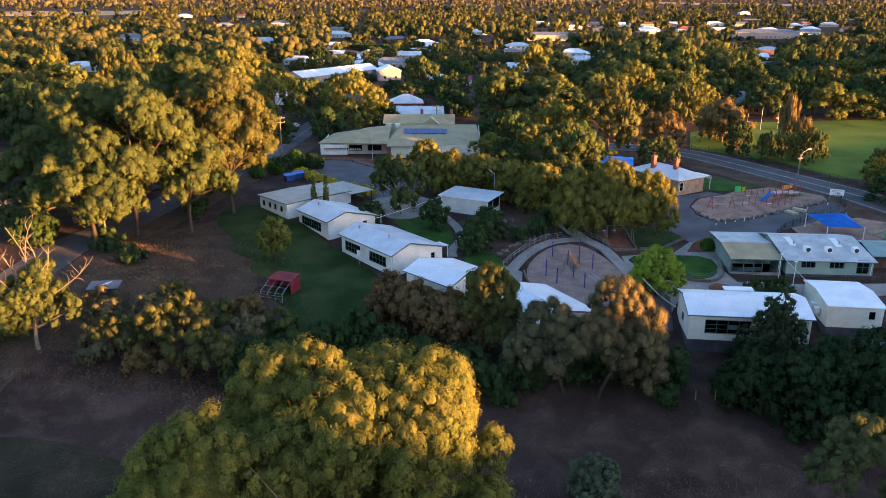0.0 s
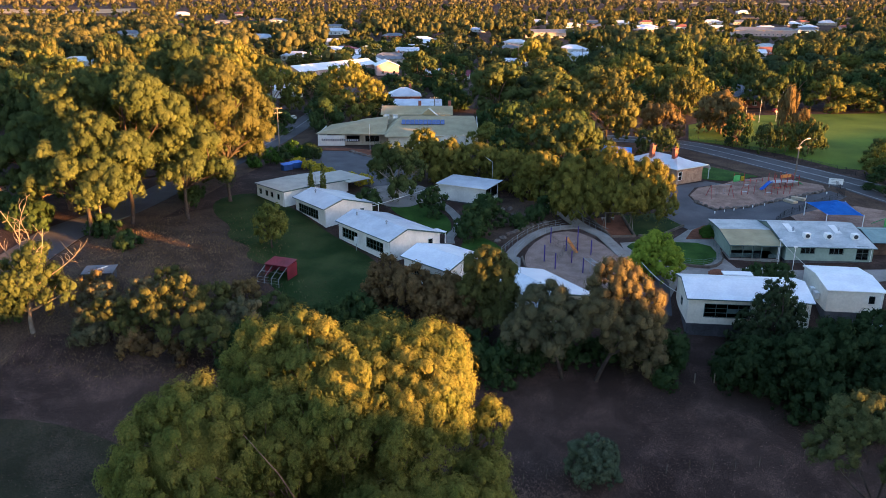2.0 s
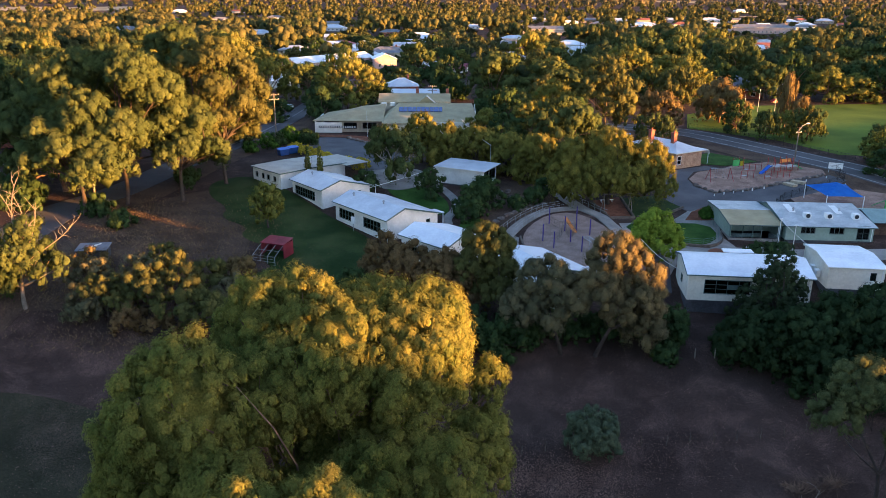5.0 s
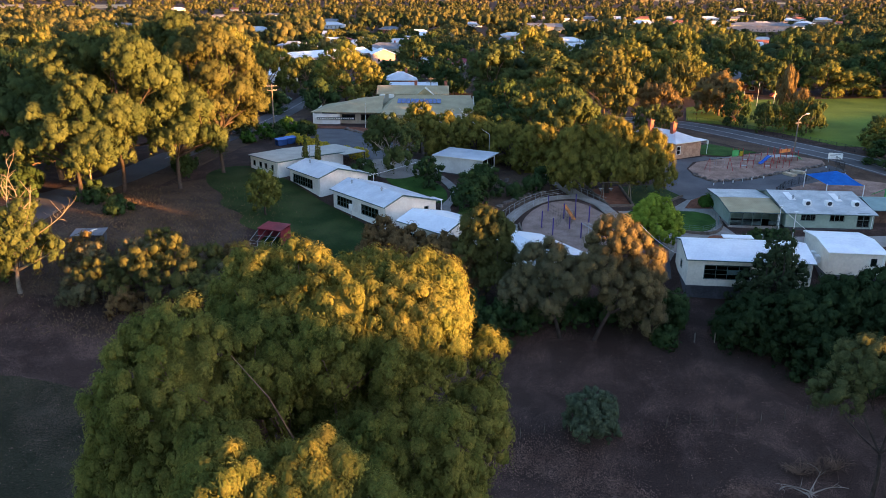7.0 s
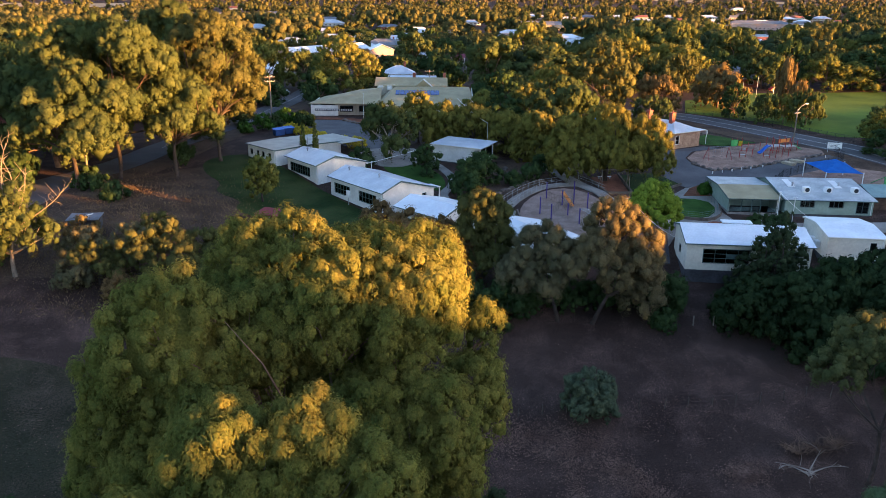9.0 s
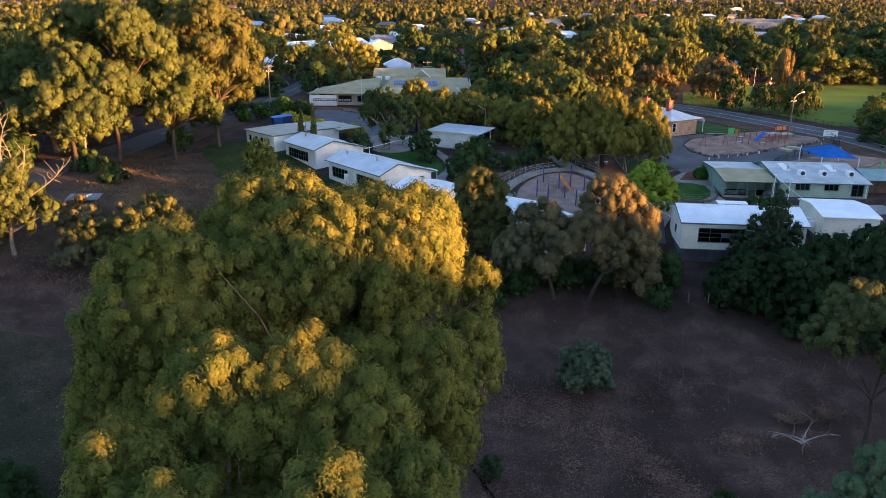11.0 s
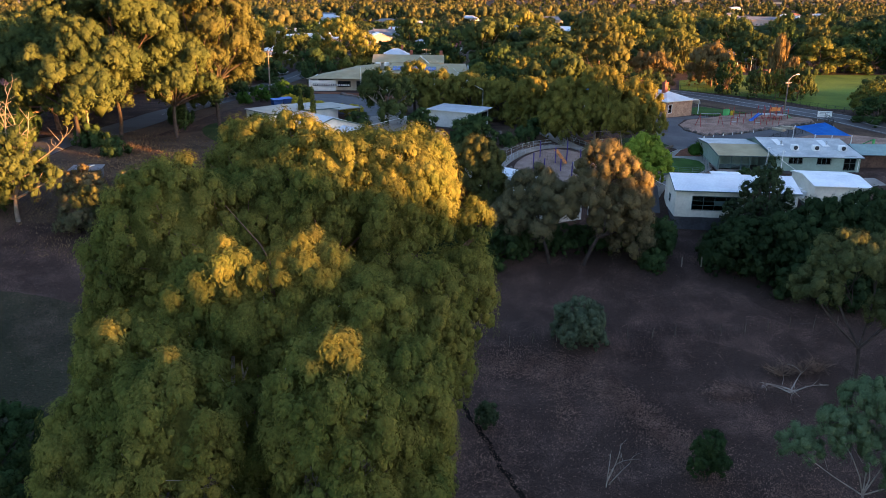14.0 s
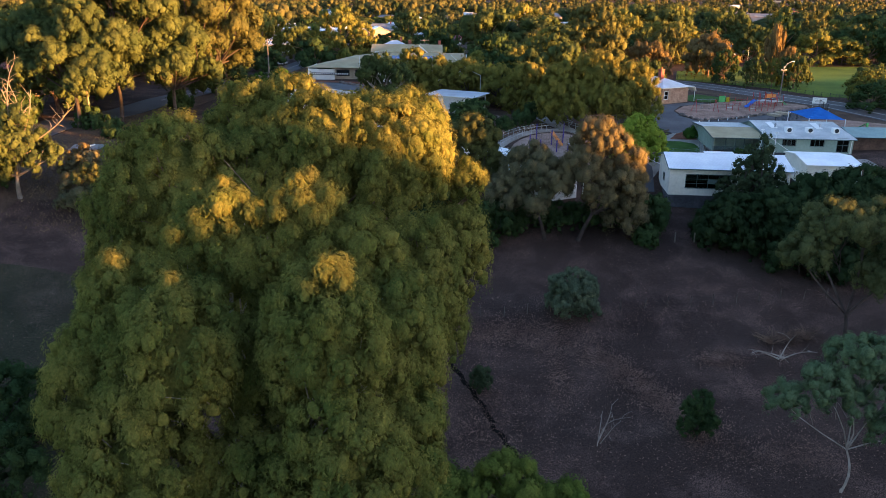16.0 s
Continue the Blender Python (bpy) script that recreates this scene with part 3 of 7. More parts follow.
def leaf_cloud(name, pos, out, length, width, material, rng, droop=0.75, domes=None, ball=1, core=0.8, round_=0.8, tall=1.0):
    """One mesh of single leaves, three corners each, at pos, facing roughly out, tips hanging."""
    n = len(pos)
    face = out + rng.normal(0, 0.34, (n, 3))
    face /= np.linalg.norm(face, axis=1)[:, None] + 1e-9
    hang = rng.normal(0, 0.7, (n, 3))
    hang[:, 2] -= droop
    hang -= face * (hang * face).sum(1)[:, None]
    hang /= np.linalg.norm(hang, axis=1)[:, None] + 1e-9
    side = np.cross(face, hang)
    size = rng.uniform(0.65, 1.35, (n, 1))
    turned = out / (np.linalg.norm(out, axis=1)[:, None] + 1e-9)
    shade = turned * round_ + face * (1 - round_)
    shade = np.repeat(shade / (np.linalg.norm(shade, axis=1)[:, None] + 1e-9), 3, axis=0)
    co = np.empty((n, 3, 3))
    co[:, 0] = pos + side * size * width / 2
    co[:, 1] = pos - side * size * width / 2
    co[:, 2] = pos + hang * size * length
    co = co.reshape(-1, 3)
    idx = np.arange(3 * n)
    soft = np.zeros(n, bool)
    if domes is not None and len(domes[0]):
        at_, axis, R, verts, faces = *domes, *BALLS[ball]
        m = len(verts)
        wob = 1 + 0.3 * np.sin(verts @ np.array((5.1, 2.3, 3.7)) + at_[:, :1] * 3.1) * np.cos(verts @ np.array((-2.2, 4.9, 4.1)) + at_[:, 1:2] * 2.7)
        dv = at_[:, None, :] + verts[None] * (core * R[:, None] * wob)[:, :, None] * np.array((1, 1, tall))
        under = np.clip(0.35 - (verts[None] * axis[:, None, :]).sum(2), 0, 1)
        dv[:, :, 2] -= under * 0.22 * R[:, None]
        df = faces[None] + (3 * n + m * np.arange(len(at_)))[:, None, None]
        co = np.concatenate((co, dv.reshape(-1, 3)))
        idx = np.concatenate((idx, df.ravel()))
        soft = np.concatenate((soft, np.ones(len(at_) * len(faces), bool)))
        soft_way = 0.9 * verts[None] + 0.3 * axis[:, None]
        shade = np.concatenate((shade, (soft_way / np.linalg.norm(soft_way, axis=2)[:, :, None]).reshape(-1, 3)))
    k = len(soft)
    me = bpy.data.meshes.new(name)
    me.vertices.add(len(co))
    me.vertices.foreach_set("co", co.astype(np.float32).ravel())
    me.loops.add(3 * k)
    me.loops.foreach_set("vertex_index", idx.astype(np.int32))
    me.polygons.add(k)
    me.polygons.foreach_set("loop_start", np.arange(0, 3 * k, 3, dtype=np.int32))
    me.polygons.foreach_set("use_smooth", np.ones(k, bool))
    me.update(calc_edges=True)
    way = me.attributes.new("custom_normal", "FLOAT_VECTOR", "POINT")
    way.data.foreach_set("vector", shade.astype(np.float32).ravel())
    me.materials.append(M[material])
    return me


def billows(lobes, size, rng, low=-0.5, cover=1.0):
    """Rounded leaf masses over the outside of the lobes: centres, ways out, radii."""
    L = np.array(lobes, float)
    cs, ws, Rs = [], [], []
    for i, q in enumerate(L):
        r = q[3:]
        area = math.tau * (1 - low) * (r[0] * r[1] + r[1] * r[2] + r[0] * r[2]) / 3
        n = max(5, int(cover * area / (2.35 * size * size)))
        k = np.arange(n) + 0.5
        zz = 1 - (1 - low) * k / n
        a = k * 2.39996 + rng.uniform(0, 6.28)
        f = np.sqrt(np.maximum(0, 1 - zz ** 2))
        d = np.stack((f * np.cos(a), f * np.sin(a), zz), 1) + rng.normal(0, 0.22 * size / r.mean(), (n, 3))
        d /= np.linalg.norm(d, axis=1)[:, None]
        w = d / r
        w /= np.linalg.norm(w, axis=1)[:, None]
        R = size * rng.uniform(0.62, 1.3, n)
        c = q[:3] + d * np.maximum(r - 0.3 * R[:, None], 0.15) * rng.uniform(0.84, 1.08, (n, 1))
        keep = np.ones(n, bool)
        for j, o in enumerate(L):
            if j != i:
                keep &= (((c - o[:3]) / o[3:]) ** 2).sum(1) > 0.72
        cs.append(c[keep])
        ws.append(w[keep])
        Rs.append(R[keep])
    return np.concatenate(cs), np.concatenate(ws), np.concatenate(Rs)


def billow_leaves(c, w, R, leaf, wide, rng, thick=0.55, hang=0.6, knobs=9):
    """Leaves over each mass: small rounded heads of leaves over a dome, its sides drooping."""
    n = len(c)
    vk = rng.normal(0, 1, (n, knobs, 3)) + 0.55 * w[:, None] + np.array((0, 0, 0.75))
    vk /= np.linalg.norm(vk, axis=2)[:, :, None]
    m = max(3, int(thick * 8.2 * float(np.mean(R)) ** 2 / (0.5 * leaf * leaf * wide) / knobs))
    u = rng.normal(0, 1, (n, knobs, m, 3)) + 0.55 * vk[:, :, None]
    u /= np.linalg.norm(u, axis=3)[..., None]
    tall = np.array((1, 1, 1 + 0.3 * hang))
    r = R[:, None, None, None]
    side = np.clip(0.45 - vk[:, :, 2], 0, 1.2)[:, :, None]
    head = 0.52 * rng.uniform(0.75, 1.25, (n, knobs, 1, 1))
    p = c[:, None, None] + r * (0.58 * vk[:, :, None] + head * u * tall * rng.uniform(0.72, 1.05, (n, knobs, m, 1)))
    drop = hang * R[:, None, None] * side * (0.45 + 0.55 * np.clip(-u[..., 2], -0.4, 1)) * rng.uniform(0.5, 1.5, (n, knobs, m))
    p[..., 2] -= drop
    out = 0.48 * u + 0.85 * vk[:, :, None] + 0.12 * w[:, None, None]
    keep = rng.random((n, knobs, m)) < np.clip(R / R.mean(), 0.5, 1.4)[:, None, None] ** 2 / 1.15
    ck = c[:, None] + R[:, None, None] * 0.58 * vk
    ck[..., 2] -= (hang * R[:, None, None] * side * 0.5)[..., 0]
    rk = (head[:, :, 0, 0] * R[:, None])
    return p[keep], out[keep], (ck.reshape(-1, 3), vk.reshape(-1, 3), rk.ravel())


def bent(a, b, rng, sag=0.12, n=5):
    a, b = Vector(a), Vector(b)
    d = (b - a).length
    w = Vector(rng.normal(0, sag * d, 3))
    w.z = abs(w.z) * 0.6
    return [a.lerp(b, k / n) + w * math.sin(math.pi * k / n) for k in range(n + 1)]


def limbs(base, lobes, tips, girth, rng, count=24, forks=None, lean=(0, 0), plain=False):
    """A tapered trunk with limbs to each lobe and boughs to some of the tufts."""
    bm = bmesh.new()
    base = Vector(base)
    mid = Vector(np.mean([l[:3] for l in lobes], axis=0))
    fork = base.lerp(Vector((mid.x, mid.y, mid.z)), 0.45) + Vector((lean[0], lean[1], 0))
    if forks:
        fork = Vector(forks)
    add_tube(bm, [base - Vector((0, 0, 0.5)), base + Vector((0, 0, 0.25))], girth * 1.55, girth * 1.1, 9)
    add_tube(bm, bent(base, fork, rng, 0.05), girth * 1.12, girth * 0.75, 9)
    cents = []
    for l in lobes:
        c = Vector(l[:3]) - Vector((0, 0, l[5] * 0.25))
        add_tube(bm, bent(fork, c, rng, n=3 if plain else 5), girth * 0.62, girth * 0.25, 5 if plain else 7)
        cents.append(c)
    bmesh.ops.recalc_face_normals(bm, faces=bm.faces[:])
    twigs = bmesh.new()
    if len(tips):
        for i in rng.choice(len(tips), min(count, len(tips)), replace=False):
            p = Vector(tips[i])
            c = min(cents, key=lambda q: (q - p).length)
            add_tube(twigs, bent(fork.lerp(c, rng.uniform(0.5, 1.0)), p, rng, 0.14, 3 if plain else 4), girth * 0.2, girth * 0.04, 3 if plain else 5)
    bmesh.ops.recalc_face_normals(twigs, faces=twigs.faces[:])
    return bm, twigs


def tree(name, base, lobes, label, material="gum", bark="bark", girth=0.4, tuft=1.1, leaf=0.3, wide=0.42, seed=1, cover=1.0, low=-0.5,
         droop=0.75, boughs=24, category="tree", group="", forks=None, sub=0.0, ball=1, core=0.56, hang=0.6, thick=0.5, knobs=9):
    """A tree standing at base; lobes are given from its base: x, y, z, and three half-widths each."""
    rng = np.random.default_rng(seed)
    top = thing(name, pose(*base), label, category, group)
    size = 0.5 * sub if sub else 1.2 * tuft
    c, w, R = billows(lobes, size, rng, low, cover)
    pos, out, heads = billow_leaves(c, w, R, leaf, wide, rng, thick, hang, knobs)
    inner = np.array([l[:3] for l in lobes]), np.tile(np.array((0.0, 0.0, 1.0)), (len(lobes), 1)), np.array([max(0.1, min(l[3:]) - 1.3 * size) / core for l in lobes])
    domes = tuple(np.concatenate((a, b)) for a, b in zip(heads, inner))
    stem, twigs = limbs((0, 0, 0), lobes, c, girth, rng, boughs, forks, plain=ball == 1)
    part("trunk", stem, bark, top)
    tagged(part("branching", twigs, bark, top), kind="stuff")
    crown = new("crown", leaf_cloud("crown", pos, out, leaf, leaf * wide, material, rng, droop, domes, ball, core, tall=1 + 0.3 * hang))
    crown.parent = top
    return top


def at(x, y, dz=0.0):
    return (x, y, ground(x, y) + dz)


def from_world(base, lobes):
    return [(l[0] - base[0], l[1] - base[1], l[2] - base[2], *l[3:]) for l in lobes]


# the two great gums in the foreground
b = at(-6.5, 45)
tree("gum_tree", b, from_world(b, [(-1.8, 46.2, 11.2, 3.7, 4.8, 4.4), (-6.4, 46.0, 11.8, 4.6, 4.8, 4.2), (-12.2, 49.0, 12.2, 3.2, 3.4, 3.8), (-9.2, 48.6, 12.2, 3.2, 3.4, 4.2), (-4.0, 50.5, 11.2, 5.5, 3.5, 4.4), (-0.6, 50.4, 11.2, 2.8, 3.2, 4.2), (3.6, 47.2, 9.2, 1.0, 1.4, 2.0), (2.7, 44.8, 5.2, 2.1, 3.0, 3.2),
     (-15.6, 42.0, 10.0, 4.2, 4.4, 4.6), (-11.2, 43.8, 9.8, 3.2, 3.0, 3.6), (-18.8, 43.0, 7.0, 2.9, 4.0, 4.6), (-20.0, 42.5, 1.6, 3.0, 4.0, 3.8), (-12.6, 38.4, 5.6, 3.2, 2.6, 4.0), (-8.0, 40.8, 2.5, 3.8, 3.0, 3.8), (-15.5, 39.5, 2.5, 3.6, 3.0, 4.4),
     (0.0, 41.8, 4.8, 3.0, 3.0, 3.8), (-3.8, 41.8, 5.4, 3.0, 2.8, 3.2), (-3.6, 42.2, 1.0, 3.2, 3.0, 3.6), (1.0, 43.4, 0.4, 2.2, 2.6, 3.0), (-8.0, 47.5, 4.0, 7.0, 4.0, 5.0), (-9.0, 43.0, -2.5, 6.0, 3.0, 3.4), (-17.0, 41.0, -2.5, 4.0, 3.0, 3.4)]),
     "very large spreading gum with golden sunlit top", "gum_green", "bark", 0.6, leaf=0.18, wide=0.48, seed=11, cover=1.0, boughs=110, sub=1.85, low=-0.5, hang=1.2, thick=0.6, core=0.48, droop=1.5)
b = at(-6.5, 26)
tree("gum_tree", b, from_world(b, [(-8.8, 29.0, 10.2, 3.0, 2.6, 3.4), (-5.4, 29.2, 10.6, 2.8, 2.6, 3.2), (-2.6, 27.8, 9.4, 2.2, 2.6, 2.8), (-11.8, 24.8, 8.8, 2.0, 2.4, 2.7), (-9.4, 22.2, 8.0, 2.5, 2.4, 3.2), (-3.2, 21.8, 8.8, 2.4, 2.5, 3.2), (-0.2, 25.5, 7.2, 1.6, 2.4, 3.0), (-6.4, 25.8, 5.6, 2.6, 2.6, 2.8),
     (-13.6, 23.8, 5.2, 2.3, 2.8, 3.6), (-10.8, 20.8, 3.8, 2.7, 2.4, 3.4), (-6.3, 22.6, 2.4, 2.2, 2.2, 3.0), (-2.6, 20.2, 4.2, 2.6, 2.3, 3.4), (-0.2, 23.5, 2.8, 1.7, 2.5, 3.4), (0.0, 27.5, 1.6, 1.6, 2.4, 3.2), (-8.4, 21.4, -1.0, 2.4, 2.2, 2.6), (-2.2, 21.4, -1.6, 2.2, 2.2, 2.8), (-13.4, 23.0, 0.0, 2.3, 2.4, 3.0)]),
     "large drooping gum with bright green leaves", "gum_green", "pale_bark", 0.34, leaf=0.135, wide=0.46, seed=12, cover=1.0, boughs=80, sub=1.6, low=-0.55, hang=1.2, thick=0.6, core=0.48, droop=1.5)

# ---- buildings ----
def turned(x, y, z, ax, ay):
    """A pose whose x axis runs along (ax, ay)."""
    return pose(x, y, z, 0, 0, math.degrees(math.atan2(ay, ax)))


def wall_panel(length, z0, z1, holes, thick=0.14):
    """An upright wall along x from 0 to length, its outer face at y = 0, with openings (x0, x1, z0, z1) cut through."""
    xs = sorted({0, length, *(h[0] for h in holes), *(h[1] for h in holes)})
    bm = bmesh.new()
    for a, b in zip(xs, xs[1:]):
        spans = sorted((h[2], h[3]) for h in holes if h[0] <= a + 1e-6 and h[1] >= b - 1e-6)
        z = z0
        for lo, hi in spans:
            if lo > z:
                add_box(bm, a, b, 0, thick, z, lo)
            z = hi
        if z1 > z:
            add_box(bm, a, b, 0, thick, z, z1)
    bmesh.ops.remove_doubles(bm, verts=bm.verts[:], dist=1e-5)
    return bm


def window(parent, m, w, h, trim, cols=2, rows=1, name="window", blank=None):
    """A framed window with mullions and a pane per light, in the wall's opening, facing -y."""
    win = new(name)
    win.empty_display_size = 0.2
    win.parent = parent
    win.matrix_basis = m
    t = 0.07
    bm = bmesh.new()
    add_box(bm, -t, 0.0, -0.04, 0.12, -t, h + t)
    add_box(bm, w, w + t, -0.04, 0.12, -t, h + t)
    add_box(bm, 0, w, -0.04, 0.12, h, h + t)
    add_box(bm, 0, w, -0.06, 0.12, -t, 0)
    part("window_frame", bm, trim, win)
    cw, rh = w / cols, h / rows
    for i in range(1, cols):
        part("mullion", box(i * cw - 0.035, i * cw + 0.035, -0.02, 0.08, 0, h), trim, win)
    for j in range(1, rows):
        for i in range(cols):
            part("glazing_bar", box(i * cw + (0.035 if i else 0), (i + 1) * cw - (0.035 if i < cols - 1 else 0), -0.01, 0.07, j * rh - 0.025, j * rh + 0.025), trim, win)
    for i in range(cols):
        for j in range(rows):
            solid = blank and (i, j) in blank
            p = part("infill_panel" if solid else "pane", box(i * cw + 0.03, (i + 1) * cw - 0.03, 0.03, 0.042, j * rh + 0.02, (j + 1) * rh - 0.02), trim if solid else "glass", win)
    return win


def slope(x0, x1, y0, z0, y1, z1, thick=0.09):
    """A roof sheet between two level edges."""
    up = Vector((0, -(z1 - z0), y1 - y0)).normalized() * thick
    if up.z < 0:
        up = -up
    return prism([(x0, y0, z0), (x1, y0, z0), (x1, y1, z1), (x0, y1, z1)], up)


def hall(name, m, L, w, ridge, e0, zr, e1, base, label, wall="white_wall", roof="zinc", skirt="brown_base", skirt_h=0.5, over=0.45, front=(), back=(), end=(), near_end=(), trim="green_trim", category="building", group="", gable_over=0.3):
    """A building with two roof slopes. Local x along the front eave, y back; heights e0 (front eave), zr (ridge at y = ridge), e1 (back eave) over m's origin,
    base the level of the walls' foot. front, back, end: windows (place, sill, width, height, columns, rows)."""
    b = thing(name, m, label, category, group)
    xa, xb, ya, yb = gable_over, L - gable_over, over, w - over
    slope0, slope1 = (zr - e0) / ridge, (zr - e1) / max(0.01, w - ridge)
    top0, top1 = e0 + slope0 * over - 0.02, e1 + slope1 * over - 0.02
    foot = base + skirt_h

    def side(nm, mm, length, top, wins):
        part(nm, wall_panel(length, foot, top, [(a, a + ww, foot + s, foot + s + hh) for a, s, ww, hh, *_ in wins]), wall, b).matrix_basis = mm
        for a, s, ww, hh, c, r, *bl in wins:
            window(b, mm @ pose(a, 0, foot + s), ww, hh, trim, c, r, blank=bl[0] if bl else None)

    side("wall", pose(xa, ya, 0), xb - xa, top0, front)
    side("wall", pose(xb, yb, 0, 0, 0, 180), xb - xa, top1, back)
    low = min(top0, top1)
    side("wall", pose(xb, ya + 0.145, 0, 0, 0, 90), yb - ya - 0.29, low, end)
    side("wall", pose(xa, yb - 0.145, 0, 0, 0, -90), yb - ya - 0.29, low, near_end)
    for x, way in ((xb - 0.14, 0.14), (xa, 0.14)):
        part("gable", prism([(x, ya + 0.145, low), (x, yb - 0.145, low), (x, yb - 0.145, top1 - 0.01), (x, ridge, zr - 0.03), (x, ya + 0.145, top0 - 0.01)], (way, 0, 0)), wall, b)
    bm = bmesh.new()
    add_box(bm, xa + 0.06, xb - 0.06, ya + 0.06, yb - 0.06, base - 1.2, foot)
    part("base", bm, skirt, b)
    part("roof", slope(0, L, 0, e0, ridge, zr), roof, b)
    part("roof", slope(0, L, w, e1, ridge, zr), roof, b)
    part("ridge_cap", prism([(0, ridge - 0.2, zr + 0.09 - 0.2 * slope0 + 0.004), (0, ridge, zr + 0.13), (0, ridge + 0.2, zr + 0.09 - 0.2 * slope1 + 0.004), (0, ridge, zr + 0.1)], (L, 0, 0)), roof, b)
    part("gutter", box(0, L, -0.12, -0.004, e0 - 0.06, e0 + 0.06, 0.02), trim, b)
    part("gutter", box(0, L, w + 0.004, w + 0.12, e1 - 0.06, e1 + 0.06, 0.02), trim, b)
    for x in (-0.03, L + 0.003):
        part("barge_board", prism([(x, 0, e0 - 0.12), (x, ridge, zr - 0.12), (x, ridge, zr + 0.10), (x, 0, e0 + 0.10)], (0.028, 0, 0)), trim, b)
        part("barge_board", prism([(x, w, e1 - 0.12), (x, ridge, zr - 0.12), (x, ridge, zr + 0.10), (x, w, e1 + 0.10)], (0.028, 0, 0)), trim, b)
    part("downpipe", tube([(xb - 0.3, ya - 0.3, e0), (xb - 0.3, ya - 0.06, e0 - 0.35), (xb - 0.3, ya - 0.06, foot)], 0.05), "white", b)
    return b


def vent(parent, x, y, z, name="roof_vent"):
    bm = bmesh.new()
    add_tube(bm, [(x, y, z - 0.2), (x, y, z + 0.35)], 0.12, 0.12, 8)
    add_tube(bm, [(x, y, z + 0.35), (x, y, z + 0.42), (x, y, z + 0.6)], 0.26, 0.10, 8)
    part(name, bm, "grey_metal", parent)


WIN = (0.9, 2.6, 1.55, 5, 3)
# row of classrooms A, B, C, E, stepping down the slope
A = hall("classroom", turned(-26.95, 134.7, 0, 0.62, -0.785), 11.2, 10.5, 3.9, 3.7, 4.95, 3.2, -0.3, "white weatherboard classroom with pale zinc gable roof", front=((1.2, 1.15, 6.8, 1.5, 8, 2),),
         end=((6.9, 1.5, 0.7, 0.9, 1, 2),), group="classrooms in a row")
B = hall("classroom", turned(-17.5, 121.6, 0, 0.634, -0.773), 15.2, 10.6, 3.57, 3.0, 4.4, 2.5, -1.1, "long white weatherboard classroom with pale zinc gable roof", front=((1.2, 1.25, 4.3, 1.5, 5, 2), (8.2, 1.25, 4.5, 1.5, 5, 2)),
         end=((7.3, 1.55, 0.7, 0.9, 1, 2),), group="classrooms in a row")
C = hall("classroom", turned(-5.9, 105.2, 0, 0.70, -0.714), 9.8, 10.2, 3.3, 2.4, 3.6, 1.9, -2.2, "white weatherboard classroom half hidden by shrubs", front=((1.0, 1.35, 3.4, 1.4, 4, 2), (5.2, 1.35, 3.4, 1.4, 4, 2)),
         end=((6.9, 1.6, 0.7, 0.9, 1, 2),), roof="zinc_new", group="classrooms in a row")
E = hall("classroom", turned(6.1, 98.0, 0, 0.493, -0.87), 12.0, 9.8, 3.6, 1.5, 2.75, 1.2, -4.0, "white classroom behind gum trees", front=((1.2, 1.3, 4.0, 1.4, 5, 2), (6.8, 1.3, 4.0, 1.4, 5, 2)), roof="zinc_new", skirt_h=1.3, group="classrooms in a row")
for b_, x, y, z in ((A, 3.2, 3.0, 4.75), (B, 2.6, 2.6, 4.1), (B, 10.4, 3.0, 4.3)):
    vent(b_, x, y, z)
for b_, L, w, e1 in ((A, 11.2, 10.5, 3.2), (B, 15.2, 10.6, 2.5), (C, 9.8, 10.2, 1.9), (E, 12.0, 9.8, 1.2)):
    bm = box(L - 3.4, L - 0.9, w - 0.1, w + 1.5, e1 - 0.35, e1 - 0.27)
    part("porch_roof", bm, "zinc_new", b_)
    for x in (L - 3.2, L - 1.1):
        part("porch_post", box(x - 0.05, x + 0.05, w + 1.3, w + 1.4, -3.0 if b_ is E else -1.6, e1 - 0.36), "white", b_)

# classroom H, broadside, and the flat-roofed room I beside it
H = hall("classroom", turned(31.35, 90.4, 0, 0.994, -0.108), 15.7, 8.4, 4.6, 1.75, 3.0, 2.1, -2.5, "cream weatherboard classroom with bright zinc roof", wall="cream", roof="zinc_new", skirt="skirt", skirt_h=0.75, trim="green_trim",
         front=((2.1, 1.0, 5.6, 1.75, 4, 3, {(2, 1)}), (9.0, 1.0, 4.4, 1.75, 3, 3)), near_end=((3.2, 1.2, 0.8, 0.9, 1, 1),))
part("skylight_box", box(6.3, 10.2, 8.0, 9.4, 2.35, 2.5), "zinc_new", H)
R = hall("relocatable_room", turned(50.75, 93.6, 0, 0.992, -0.125), 7.4, 10.0, 5.0, 1.7, 2.25, 1.7, -2.1, "cream flat-walled relocatable room with bright roof", wall="cream", roof="zinc_new", skirt="skirt", skirt_h=0.8, over=0.2, gable_over=0.2, trim="trim",
         front=((5.2, 1.3, 0.8, 1.1, 1, 1),))
for y in (2.6, 4.4):
    part("air_conditioner", box(-0.42, 0.16, y, y + 1.0, -0.6, 0.35, 0.04), "white", R)

